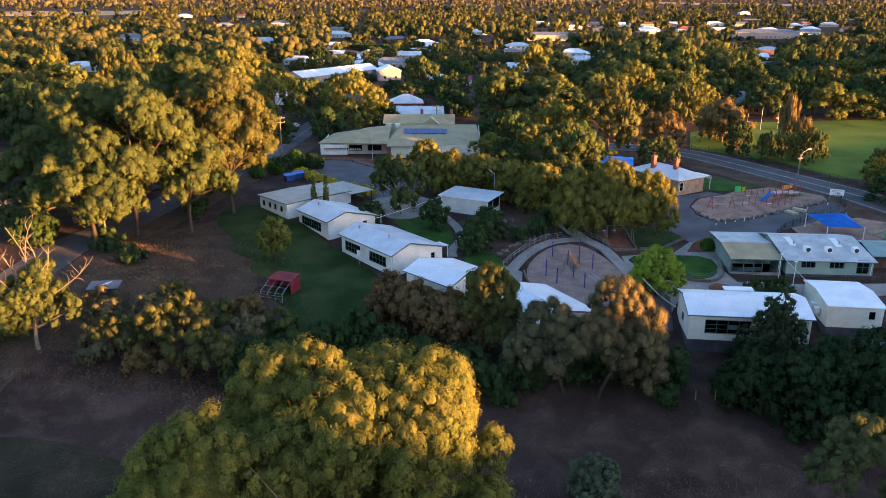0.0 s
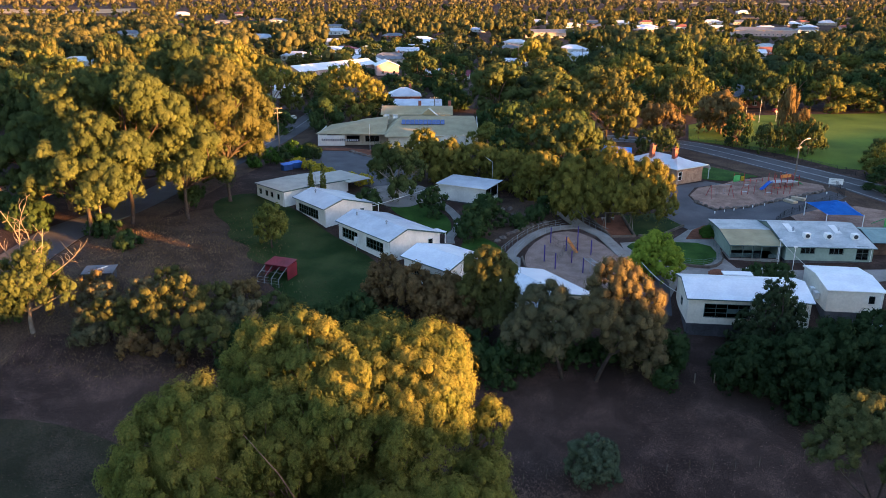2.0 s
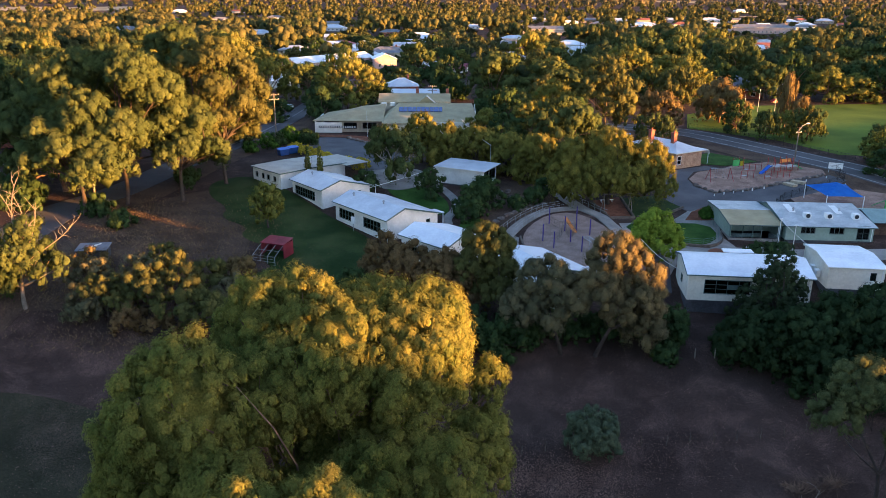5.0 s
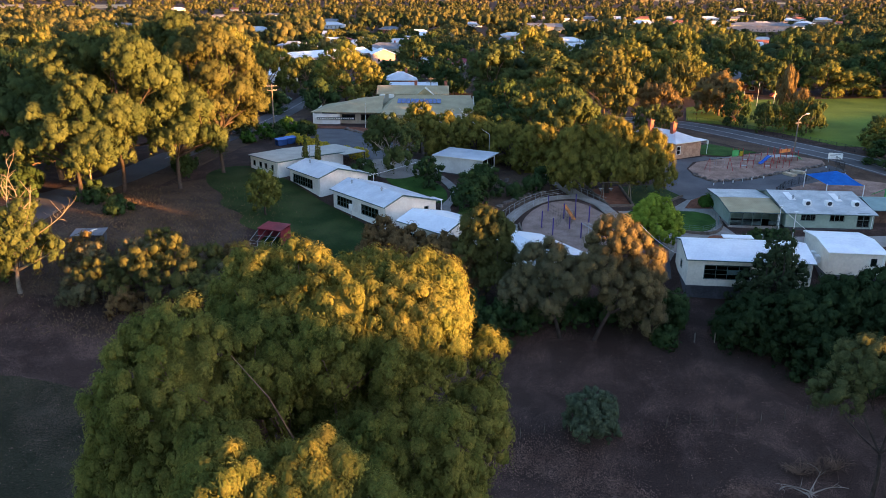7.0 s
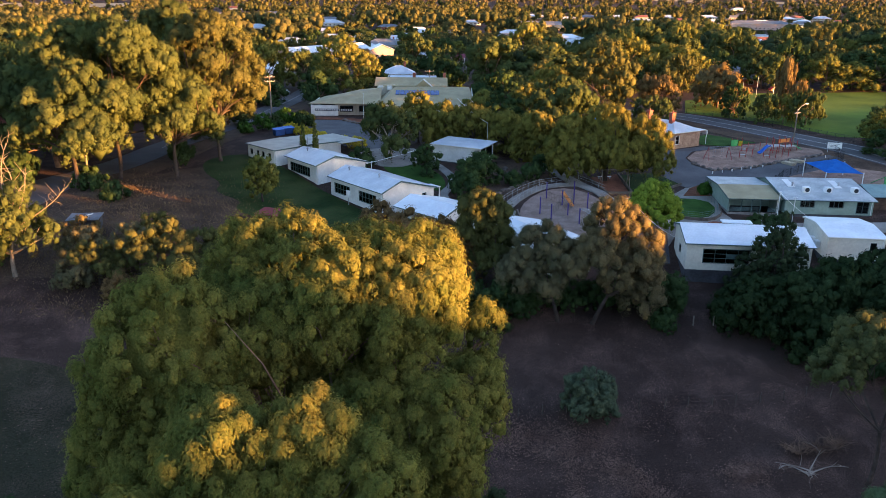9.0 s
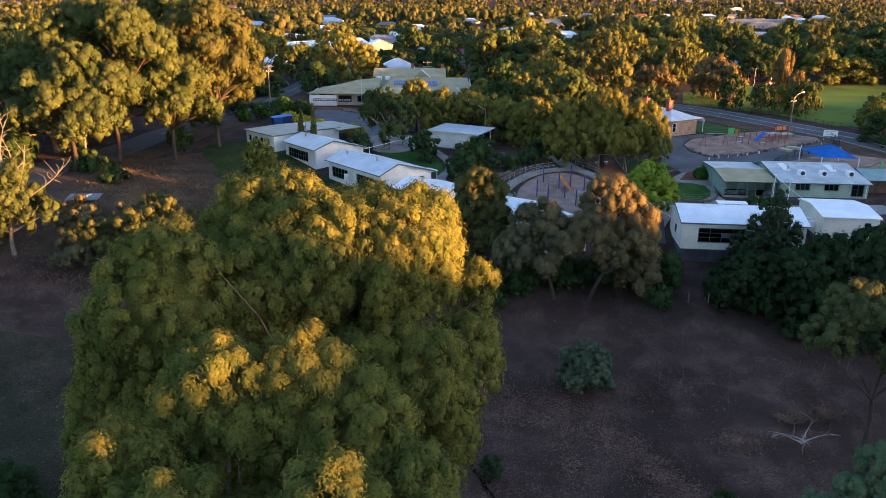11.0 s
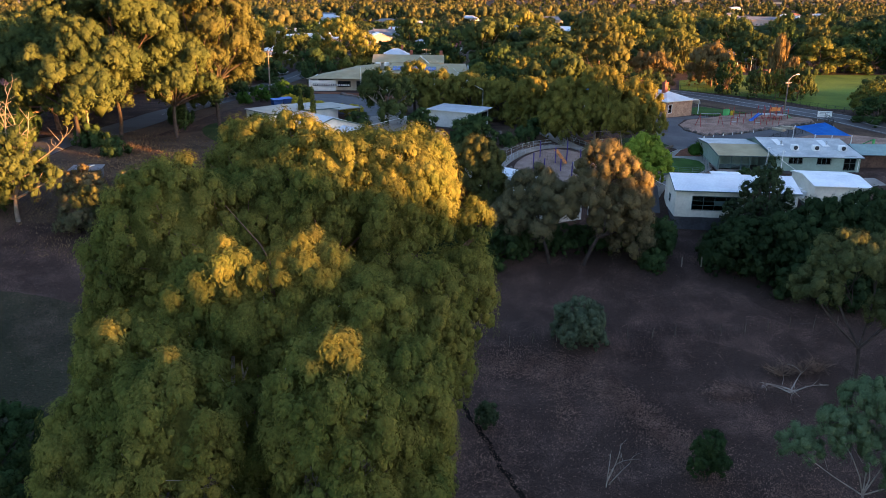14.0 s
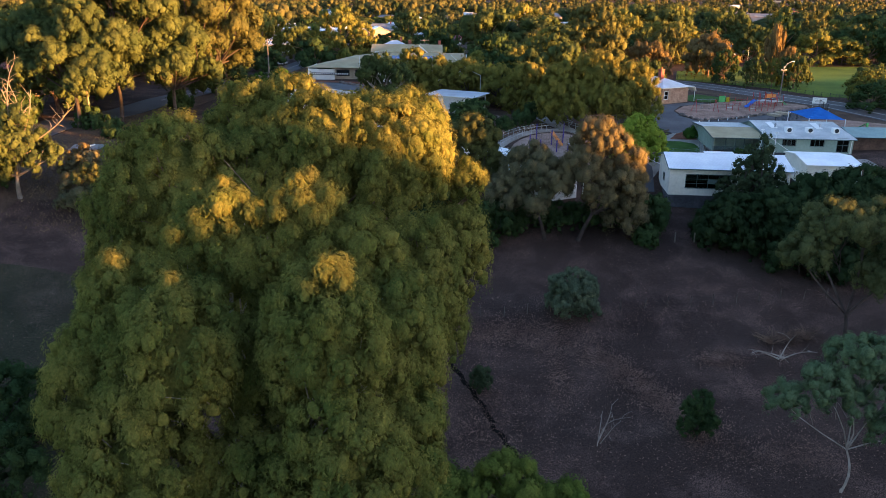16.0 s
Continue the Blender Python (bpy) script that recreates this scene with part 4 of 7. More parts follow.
# green building with verandah
G = hall("green_building", turned(52.0, 109.6, 0, 0.9975, -0.07), 13.4, 14.5, 9.4, 2.55, 3.85, 2.6, 0.1, "sage green weatherboard building with weathered zinc roof", wall="green_wall", roof="zinc_old", skirt="skirt", skirt_h=0.25, trim="green_trim",
         front=((2.2, 1.1, 2.0, 1.1, 3, 1), (6.4, 1.1, 2.0, 1.1, 3, 1), (10.4, 0.3, 1.7, 2.0, 2, 2)))
for x in (4.2, 7.4, 11.4):
    u = new("air_conditioner")
    u.parent = G
    u.matrix_basis = pose(x, 3.4, 3.02)
    part("casing", box(-0.5, 0.5, -0.5, 0.5, 0.0, 0.85, 0.05), "white", u)
    bm = bmesh.new()
    add_tube(bm, [(0, -0.53, 0.45), (0, -0.5, 0.45)], 0.33, 0.33, 14)
    part("fan_grille", bm, "dark_trim", u)
    bm = bmesh.new()
    for sx in (-0.42, 0.42):
        add_box(bm, sx - 0.04, sx + 0.04, -0.45, 0.45, -0.12, 0.0)
    part("bracket", bm, "grey_metal", u)
for x0, y0, x1, y1 in ((2.2, 5.2, 3.2, 8.4), (9.2, 5.0, 10.2, 8.2)):
    k = (3.85 - 2.55) / 9.4
    part("skylight", prism([(x0, y0, 2.66 + k * y0), (x1, y0, 2.66 + k * y0), (x1, y1, 2.66 + k * y1), (x0, y1, 2.66 + k * y1)], (0, 0, 0.06)), "white", G)
vent(G, 2.9, 5.6, 3.5)
vent(G, 10.0, 6.0, 3.5)
V = hall("verandah_wing", turned(44.1, 111.0, 0, 0.9975, -0.07), 7.95, 13.0, 6.4, 2.35, 3.1, 2.8, 0.05, "green wing with khaki verandah roof and posts", wall="green_wall", roof="zinc_old", skirt="skirt", skirt_h=0.2, over=0.3, trim="green_trim")
for o in [o for o in V.children if o.name.startswith("wall")][:1]:
    o.matrix_basis = pose(0.3, 4.2, 0)
for o in [o for o in V.children if o.name.startswith("roof")][:1]:
    o.data.materials[0] = M["khaki_roof"]
for x in (0.2, 2.1, 3.6, 4.9, 7.7):
    part("verandah_post", box(x - 0.06, x + 0.06, 0.15, 0.27, -0.4, 2.32), "green_trim", V)
bm = bmesh.new()
for x0, x1 in ((0.3, 4.8), (6.0, 7.6)):
    for z in (0.45, 0.62, 0.79, 0.96):
        add_box(bm, x0, x1, 0.18, 0.23, z, z + 0.07)
part("railing", bm, "green_trim", V)
part("verandah_deck", box(0.1, 7.8, 0.1, 4.2, -0.3, 0.25), "concrete", V)
S = hall("sage_roof_building", turned(66.4, 112.0, 0, 0.9975, -0.07), 14.0, 8.0, 4.5, 2.4, 3.3, 2.6, 0.1, "dark building with sage green steel roof", wall="brown_base", roof="sage_roof", skirt="skirt", skirt_h=0.2, trim="dark_trim")

# admin block with flat roof and carport
D = hall("flat_roofed_block", turned(-35.6, 142.6, 0, 0.69, -0.724), 10.0, 15.0, 7.4, 4.45, 4.62, 4.45, 0.9, "white flat-roofed block with small windows", roof="beige_roof", over=0.25, gable_over=0.25,
         front=((1.0, 1.3, 0.7, 0.9, 1, 1), (3.2, 1.3, 0.7, 0.9, 1, 1), (5.0, 1.3, 0.7, 0.9, 1, 1), (7.2, 1.3, 0.7, 0.9, 1, 1)))
cp = thing("carport", turned(-19.6, 146.0, 0, 0.69, -0.724), "open carport with flat beige roof beside the block", "carport")
part("roof", box(-7.0, 3.2, -0.5, 5.0, 4.36, 4.46), "beige_roof", cp)
for x in (-6.7, -1.8, 2.9):
    part("post", box(x - 0.06, x + 0.06, 4.6, 4.72, 1.0, 4.35), "dark_trim", cp)

# small hut
U = thing("small_hut", turned(-0.5, 140.5, 0, 0.88, -0.475), "small white hut with skillion zinc roof and glazed corner", "hut")
part("roof", prism([(-0.3, -0.5, 5.05), (10.2, -0.5, 5.0), (10.2, 6.6, 5.3), (-0.3, 6.6, 5.35)], (0, 0, 0.1)), "zinc", U)
part("gutter", box(-0.3, 10.2, -0.62, -0.505, 4.97, 5.09, 0.02), "trim", U)
part("wall", wall_panel(9.6, 2.0, 5.0, []), "white_wall", U).matrix_basis = pose(0, 0, 0)
mm = pose(9.6, 0.145, 0, 0, 0, 90)
part("wall", wall_panel(5.6, 2.0, 5.04, [(0.5, 2.3, 3.0, 4.7), (2.7, 5.2, 3.0, 4.7)]), "white_wall", U).matrix_basis = mm
window(U, mm @ pose(0.5, 0, 3.0), 1.8, 1.7, "dark_trim", 2, 1)
window(U, mm @ pose(2.7, 0, 3.0), 2.5, 1.7, "dark_trim", 3, 1)
part("wall", wall_panel(9.6, 2.0, 5.2, []), "white_wall", U).matrix_basis = pose(9.6, 5.9, 0, 0, 0, 180)
part("wall", wall_panel(5.6, 2.0, 5.1, []), "white_wall", U).matrix_basis = pose(0, 5.755, 0, 0, 0, -90)
part("base", box(0.08, 9.5, 0.08, 5.8, 0.9, 2.02), "skirt", U)

# brick house with hipped roof
K = thing("brick_house", turned(47.3, 150.3, 2.4, 0.848, 0.53), "old tan brick house with hipped zinc roof and chimneys", "house")
part("wall", wall_panel(7.6, 0, 3.2, [(0.5, 1.5, 0.9, 2.5)], 0.25), "brick", K).matrix_basis = pose(0.3, 0.3, 0)
window(K, pose(0.8, 0.3, 0.9), 1.0, 1.6, "white", 1, 2)
part("wall", wall_panel(11.0, 0, 3.2, [(2.0, 3.1, 0.9, 2.5), (7.0, 8.1, 0.9, 2.5)], 0.25), "brick", K).matrix_basis = pose(0.3, 11.5, 0, 0, 0, -90)
window(K, pose(0.3, 9.5, 0.9, 0, 0, -90), 1.1, 1.6, "white", 1, 2)
window(K, pose(0.3, 4.5, 0.9, 0, 0, -90), 1.1, 1.6, "white", 1, 2)
part("wall", wall_panel(11.0, 0, 3.2, [], 0.25), "brick", K).matrix_basis = pose(7.9, 0.5, 0, 0, 0, 90)
part("wall", wall_panel(7.6, 0, 3.2, [], 0.25), "brick", K).matrix_basis = pose(7.9, 11.7, 0, 0, 0, 180)


def hip(x0, x1, y0, y1, z0, z1, along="y"):
    """A hipped roof as one closed shell."""
    w = (x1 - x0) / 2 if along == "y" else (y1 - y0) / 2
    xm, ym = (x0 + x1) / 2, (y0 + y1) / 2
    bm = bmesh.new()
    c = [bm.verts.new(p) for p in ((x0, y0, z0), (x1, y0, z0), (x1, y1, z0), (x0, y1, z0))]
    if along == "y":
        p, q = bm.verts.new((xm, y0 + w, z1)), bm.verts.new((xm, y1 - w, z1))
        for f in ((c[0], c[1], p), (c[1], c[2], q, p), (c[2], c[3], q), (c[3], c[0], p, q)):
            bm.faces.new(f)
    else:
        p, q = bm.verts.new((x0 + w, ym, z1)), bm.verts.new((x1 - w, ym, z1))
        for f in ((c[0], c[1], q, p), (c[1], c[2], q), (c[2], c[3], p, q), (c[3], c[0], p)):
            bm.faces.new(f)
    bm.faces.new(c[::-1])
    return bm


part("roof", hip(-0.1, 8.3, -0.1, 14.1, 3.21, 4.9), "zinc", K)
part("gutter", box(-0.2, 8.4, -0.2, -0.105, 3.12, 3.26, 0.02), "trim", K)
part("gutter", box(-0.2, -0.105, -0.1, 12.1, 3.12, 3.26, 0.02), "trim", K)
for x, y in ((3.4, 4.0), (2.2, 9.0)):
    ch = part("chimney", box(x - 0.45, x + 0.45, y - 0.4, y + 0.4, 3.4, 6.4), "red_brick", K)
    part("chimney_cap", box(x - 0.55, x + 0.55, y - 0.5, y + 0.5, 6.4, 6.62, 0.03), "red_brick", ch)
    part("chimney_pot", tube([(x, y, 6.62), (x, y, 7.0)], 0.16, 0.13, 10), "tile_red", ch)
pc = thing("porch", turned(54.2, 154.8, 2.4, 0.848, 0.53), "white arched porch of the brick house", "porch")
bm = bmesh.new()
add_tube(bm, [(2.0, 0.4, 0), (2.0, 0.4, 2.1), (1.8, 0.4, 2.7), (1.3, 0.4, 3.0), (0.1, 0.4, 3.05)], 0.07, 0.07, 6)
add_tube(bm, [(2.0, 3.2, 0), (2.0, 3.2, 2.1), (1.8, 3.2, 2.7), (1.3, 3.2, 3.0), (0.1, 3.2, 3.05)], 0.07, 0.07, 6)
part("arch_frame", bm, "white", pc)
part("canopy", prism([(0.05, 0.2, 3.1), (1.35, 0.2, 3.08), (1.9, 0.2, 2.8), (2.1, 0.2, 2.2), (2.2, 0.2, 2.2), (2.0, 0.2, 2.9), (1.4, 0.2, 3.2), (0.05, 0.2, 3.2)], (0, 3.2, 0)), "white", pc)
part("door", box(0.02, 0.1, 1.2, 2.1, 0, 2.1), "maroon", pc)

# office: khaki roofed block with a lower wing
O = thing("school_office", pose(0, 0, 2.4), "large school office with khaki steel roof and solar panels", "building")
part("roof", prism([(-14.0, 187.6, 3.1), (9.8, 190.2, 3.1), (8.6, 203.0, 6.2), (-10.5, 203.0, 6.2)], (0, 0.02, 0.1)), "khaki_roof", O)
part("roof", prism([(-10.5, 203.0, 6.2), (8.6, 203.0, 6.2), (9.5, 216.0, 3.1), (-12.0, 216.0, 3.1)], (0, -0.02, 0.1)), "khaki_roof", O)
part("roof", prism([(-14.0, 187.6, 3.1), (-10.5, 203.0, 6.2), (-12.0, 216.0, 3.1), (-15.0, 202.0, 3.4)], (-0.02, 0, 0.1)), "khaki_roof", O)
part("upper_wall", box(-15.6, 2.4, 205.0, 213.0, 3.4, 6.6), "cream", O)
part("upper_roof", prism([(-16.2, 204.2, 6.2), (3.0, 204.2, 6.2), (3.0, 209.2, 8.0), (-16.2, 209.2, 8.0)], (0, 0, 0.1)), "khaki_roof", O)
part("upper_roof", prism([(-16.2, 214.0, 6.2), (3.0, 214.0, 6.2), (3.0, 209.2, 8.0), (-16.2, 209.2, 8.0)], (0, 0, 0.1)), "khaki_roof", O)
part("dormer_roof", prism([(-5.5, 204.0, 6.25), (-1.0, 204.0, 6.25), (-3.2, 204.0, 8.1)], (0, 6.0, 0)), "khaki_roof", O)
part("dormer_trim", prism([(-3.5, 203.85, 8.0), (-3.2, 203.85, 8.25), (-0.8, 203.85, 6.2), (-1.2, 203.85, 6.2)], (0, 0.12, 0)), "white", O)
part("wall", box(-13.2, 9.0, 189.2, 189.4, 0, 3.3), "cream", O)
part("wall", box(9.0, 9.2, 191.0, 215.0, 0, 4.0), "cream", O)
part("gable", prism([(9.2, 190.6, 3.1), (9.2, 203.0, 6.1), (9.4, 215.6, 3.1)], (0.15, 0, 0)), "trim", O)
part("wing_roof", prism([(-32.0, 193.6, 2.9), (-14.0, 192.0, 3.0), (-14.0, 203.0, 6.0), (-20.0, 203.0, 5.4), (-25.0, 203.0, 4.2)], (0, 0, 0.1)), "khaki_roof", O)
part("wing_roof", prism([(-32.0, 193.6, 2.9), (-25.0, 203.0, 4.2), (-20.0, 203.0, 5.4), (-14.0, 203.0, 6.0), (-14.0, 212.0, 3.0), (-30.0, 209.0, 2.9)], (0, 0, 0.1)), "khaki_roof", O)
part("wall", wall_panel(11.6, 0, 2.95, [(1.2, 4.4, 0.9, 2.3), (6.0, 9.4, 0.9, 2.3)]), "tan_wall", O).matrix_basis = pose(-25.4, 194.6, 0)
window(O, pose(-24.2, 194.6, 0.9), 3.2, 1.4, "dark_trim", 3, 1)
window(O, pose(-19.4, 194.6, 0.9), 3.4, 1.4, "dark_trim", 3, 1)
part("white_wall", box(-31.4, -24.6, 193.3, 193.5, 0, 2.6), "white_wall", O)
part("side_wall", box(-31.4, -31.2, 193.5, 208, 0, 2.8), "white_wall", O)
tagged(part("sign_lettering", box(-30.4, -21.0, 193.14, 193.28, 1.2, 1.75), "dark_trim", O, "dark frieze of unreadable marks"), kind="stuff")
bm = bmesh.new()
for i in range(16):
    add_box(bm, -30.2 + i * 0.58, -29.86 + i * 0.58, 193.11, 193.138, 1.32, 1.62)
tagged(part("sign_pattern", bm, "white", O), kind="stuff")
k = (6.2 - 3.1) / (203.0 - 188.8)
for i in range(10):
    x = -10.3 + i * 1.12
    y0, y1 = 196.4, 199.6
    part("solar_panel", prism([(x, y0, 3.34 + k * (y0 - 188.8)), (x + 1.0, y0, 3.34 + k * (y0 - 188.8)), (x + 1.0, y1, 3.34 + k * (y1 - 188.8)), (x, y1, 3.34 + k * (y1 - 188.8))], (0, 0, 0.05)), "solar", O)
for x in (-15.2, -12.9):
    part("air_conditioner", box(x, x + 1.3, 203.2, 204.0, 5.4, 6.4, 0.05), "white", O)
for x, y in ((-6.0, 212.5), (2.2, 212.5)):
    part("chimney", box(x - 0.4, x + 0.4, y - 0.4, y + 0.4, 6.0, 9.0), "red_brick", O)
part("flagpole", tube([(-17.6, 187, -0.2), (-17.6, 187, 6.4)], 0.05, 0.03), "white", O)

# ---- the other trees ----
# tall gums over the side road
def tall_gum(x, y, top, r, seed, material="gum", label="tall golden-lit gum with billowing crown", lobe_n=9, tuft=1.5, leaf=0.5, skirt=0.16, group="tall gums by the side road", squash=1.0, bark="bark", girth=0.42, sub=0.0, boughs=40, thick=0.46, knobs=9):
    g = np.random.default_rng(seed)
    base = at(x, y)
    h = top - base[2]
    lobes = []
    for i in range(lobe_n):
        a = i * 2.4 + g.uniform(0, 0.8)
        k = (i + 0.5) / lobe_n
        rr = r * (0.25 + 0.66 * math.sqrt(1 - (1 - k) ** 1.5)) if i else 0.0
        lr = r * g.uniform(0.36, 0.52) * (9 / lobe_n) ** 0.4
        cz = h * (1 - (1 - skirt) * k ** 1.1 * g.uniform(0.85, 1.1)) - lr * 0.85
        lobes.append((rr * math.cos(a), rr * math.sin(a) * squash, max(cz, lr * 0.7), lr, lr, lr * g.uniform(0.7, 0.95)))
    return tree("gum_tree", base, lobes, label, material, bark, girth, tuft, leaf, 0.45, seed, boughs=boughs, group=group, sub=sub, low=-0.4, thick=thick, knobs=knobs)


BIG = dict(lobe_n=17, sub=2.4, leaf=0.30, thick=0.55, bark="dark_bark", girth=0.32)
tall_gum(-52, 124, 28.3, 11.0, 21, "gum", skirt=0.40, **BIG)
tall_gum(-39.5, 139, 28.0, 7.4, 22, "gum_gold", skirt=0.45, **BIG)
tall_gum(-55.5, 116, 19.0, 6.4, 23, "gum", skirt=0.5, **BIG)
tall_gum(-50, 152, 30.0, 9.0, 24, "gum", **BIG)
tall_gum(-44, 128, 20.0, 7.0, 25, "gum", skirt=0.45, **BIG)
tall_gum(-66, 132, 20.0, 9.0, 26, "gum", lobe_n=13, leaf=0.45, thick=0.3)
tall_gum(-70, 150, 22.0, 9.0, 27, "gum", lobe_n=13, leaf=0.45)
# half-dead gum with bare limbs
b = at(-52.0, 89.4)
tree("half_dead_gum", b, [(-1.0, 0, 7.5, 3.0, 2.8, 2.0), (2.2, 0.5, 6.6, 2.3, 2.3, 1.8), (-4.2, 0.5, 5.8, 2.3, 2.1, 1.6), (3.8, 0, 5.2, 1.9, 1.8, 1.4), (0.5, 1, 5.2, 2.8, 2.3, 1.6), (1.4, 0.4, 10.2, 1.9, 1.9, 1.5), (-3.0, 0, 3.6, 2.4, 2.2, 1.6)],
     "gum with bare dead limbs above golden leaves", "gum", "pole_wood", 0.27, 0.95, 0.3, 0.4, 31, cover=0.8, boughs=40)
dead = thing("dead_limbs", pose(*b), "bare grey dead branches of the gum", "branch")
rng = np.random.default_rng(32)
for tip in ((-1.5, 0, 16.2), (1.4, 0.4, 16.6), (-3.2, 0.2, 13.2), (3.4, 0, 13.8), (-6.4, 0, 12.2), (7.6, 0, 11.2), (0.2, 0.5, 15.0)):
    bm = bmesh.new()
    root = Vector((tip[0] * 0.1, 0, 6.0))
    line = bent(root, tip, rng, 0.10, 7)
    add_tube(bm, line, 0.11, 0.03, 6)
    for k in (3, 4, 5, 6):
        for _ in range(3):
            e = line[k] + Vector(rng.normal(0, 0.8, 3)) + Vector((0, 0, 0.8))
            add_tube(bm, bent(line[k], e, rng, 0.15, 3), 0.04, 0.012, 4)
    tagged(part("dead_branch", bm, "pole_wood", dead), kind="stuff")

# trees along the fence below the classrooms
def bushy(name, x, y, h, r, seed, material, label, tuft=0.8, leaf=0.26, lobe_n=6, bark="dark_bark", girth=0.16, low=-0.7, skirt=0.5, cover=1.0, group="", wide=0.45, category="tree", dz=0.0, droop=0.75):
    g = np.random.default_rng(seed)
    lobes = [(0, 0, h - r * 0.62, r * 0.72, r * 0.72, r * 0.62)]
    for i in range(lobe_n - 1):
        a = i * 2.4 + g.uniform(0, 0.9)
        lr = r * g.uniform(0.42, 0.6)
        k = g.uniform(skirt, 0.9)
        lobes.append((r * 0.6 * math.cos(a), r * 0.6 * math.sin(a), max(lr * 0.7, h * k - lr), lr, lr, lr * g.uniform(0.8, 1.1)))
    return tree(name, at(x, y, dz), lobes, label, material, bark, girth, tuft, leaf * 1.12, wide, seed, cover, low, boughs=16, category=category, group=group, droop=droop, thick=0.28, knobs=6)


b = at(14.6, 82.6)
tree("gum_tree", b, from_world(b, [(12.6, 84.5, 3.0, 3.4, 3.4, 2.6), (15.0, 82.6, 1.6, 2.8, 2.8, 2.4), (10.0, 83.5, 0.2, 2.6, 2.6, 2.2), (13.0, 82.0, -0.6, 1.8, 1.8, 1.4)]), "grey-green gum with dark trunk", "gum_grey", "dark_bark", 0.22, 0.8, 0.17, 0.42, 41, boughs=30, sub=2.1, cover=0.85)
b = at(18.6, 82.0)
tree("gum_tree", b, from_world(b, [(20.8, 84.2, 6.0, 3.2, 3.0, 2.6), (23.2, 83.4, 3.6, 2.8, 2.6, 2.6), (18.6, 82.4, 3.2, 2.8, 2.8, 2.4), (21.6, 81.4, 0.9, 3.0, 2.4, 2.4), (24.8, 84.0, 0.4, 2.0, 2.2, 2.2), (24.2, 82.4, -2.4, 2.6, 2.2, 2.0)]),
     "gum with copper-lit crown and leaning dark trunks", "copper_gum", "dark_bark", 0.24, 0.8, 0.17, 0.42, 42, boughs=40, sub=2.2, cover=0.9)
b = at(6.2, 88.5)
tree("gum_tree", b, from_world(b, [(6.0, 90.0, 5.6, 2.9, 2.7, 2.5), (7.4, 89.6, 2.8, 2.3, 2.4, 2.2), (4.6, 89.8, 3.2, 2.2, 2.2, 2.1), (6.6, 88.8, 0.2, 2.4, 2.2, 2.2)]), "upright gum with gold-lit crown", "gum_gold", "dark_bark", 0.26, 0.85, 0.26, 0.4, 43, boughs=24)
for i, (x, y, h, r, mt) in enumerate(((-7.4, 96.8, 7.2, 3.4, "brown_leaf"), (-3.4, 94.2, 7.6, 3.5, "brown_leaf"), (0.4, 92.2, 8.0, 3.4, "brown_leaf"), (3.2, 90.2, 7.4, 2.9, "brown_leaf"), (10.4, 87.0, 6.4, 2.6, "gum_grey"),
                                      (-11.0, 92.5, 5.2, 3.2, "deep"), (-15.0, 90.0, 5.4, 3.4, "deep"), (-19.5, 88.0, 5.2, 3.4, "deep"), (-24.0, 86.5, 5.4, 3.6, "deep"), (-7.0, 89.5, 5.0, 3.0, "deep"), (-2.5, 86.5, 5.2, 3.2, "deep"), (3.0, 84.0, 5.4, 3.2, "deep"), (8.0, 83.0, 4.6, 2.8, "deep"))):
    bushy("shrub", x, y, h, r, 50 + i, mt, "dense bronze-leaved shrub along the fence" if mt == "brown_leaf" else "dense dark shrub along the fence", group="shrubs along the fence", category="shrub", leaf=0.28)
for i, (x, y, h, r) in enumerate(((-31.5, 87.0, 7.0, 3.4), (-36.5, 89.0, 6.6, 3.2), (-27.8, 85.5, 6.0, 3.0), (-41.5, 89.0, 5.6, 2.8), (-34.0, 92.5, 6.6, 3.0))):
    bushy("scrub_tree", x, y, h, r, 70 + i, "gum_gold", "sparse grey-green scrub tree with sunlit tips", leaf=0.19, cover=0.62, low=-0.1, skirt=0.62, group="scrub trees on the bank", girth=0.14, lobe_n=7)
for i, (x, y, h, r, mt) in enumerate(((-44.5, 92.5, 5.0, 2.8, "gum_grey"), (-39.0, 93.5, 5.4, 2.4, "gum_grey"), (-25.5, 90.5, 5.6, 2.8, "gum_grey"), (-30.0, 95.0, 4.6, 2.2, "gum_gold"), (-22.0, 93.5, 4.6, 2.4, "gum"), (-37.0, 97.5, 4.6, 2.4, "gum_gold"), (-46.5, 96.5, 3.6, 2.2, "copper"), (-27.0, 97.5, 3.6, 1.8, "copper"),
                                      (-44.0, 87.5, 3.6, 2.0, "gum_grey"), (-38.0, 86.5, 3.4, 1.9, "brown_leaf"), (-33.0, 85.5, 3.4, 1.8, "brown_leaf"), (-57, 90.5, 4.6, 3.0, "deep"))):
    bushy("scrub_tree", x, y, h, r, 480 + i, mt, "scrubby bush with sunlit tips on the bank", leaf=0.22, cover=0.75, low=-0.4, group="scrub trees on the bank", girth=0.12, lobe_n=7)
for i, (x, y, h, r) in enumerate(((-54, 117, 3.2, 2.2), (-48, 112, 2.4, 1.6), (-47, 140, 3.2, 2.2), (-66, 118, 5, 3.4))):
    bushy("understorey_shrub", x, y, h, r, 500 + i, "deep", "dark shrub in the shade of the tall gums", leaf=0.34, lobe_n=6, skirt=0.4, group="shrubs under the tall gums", category="shrub")
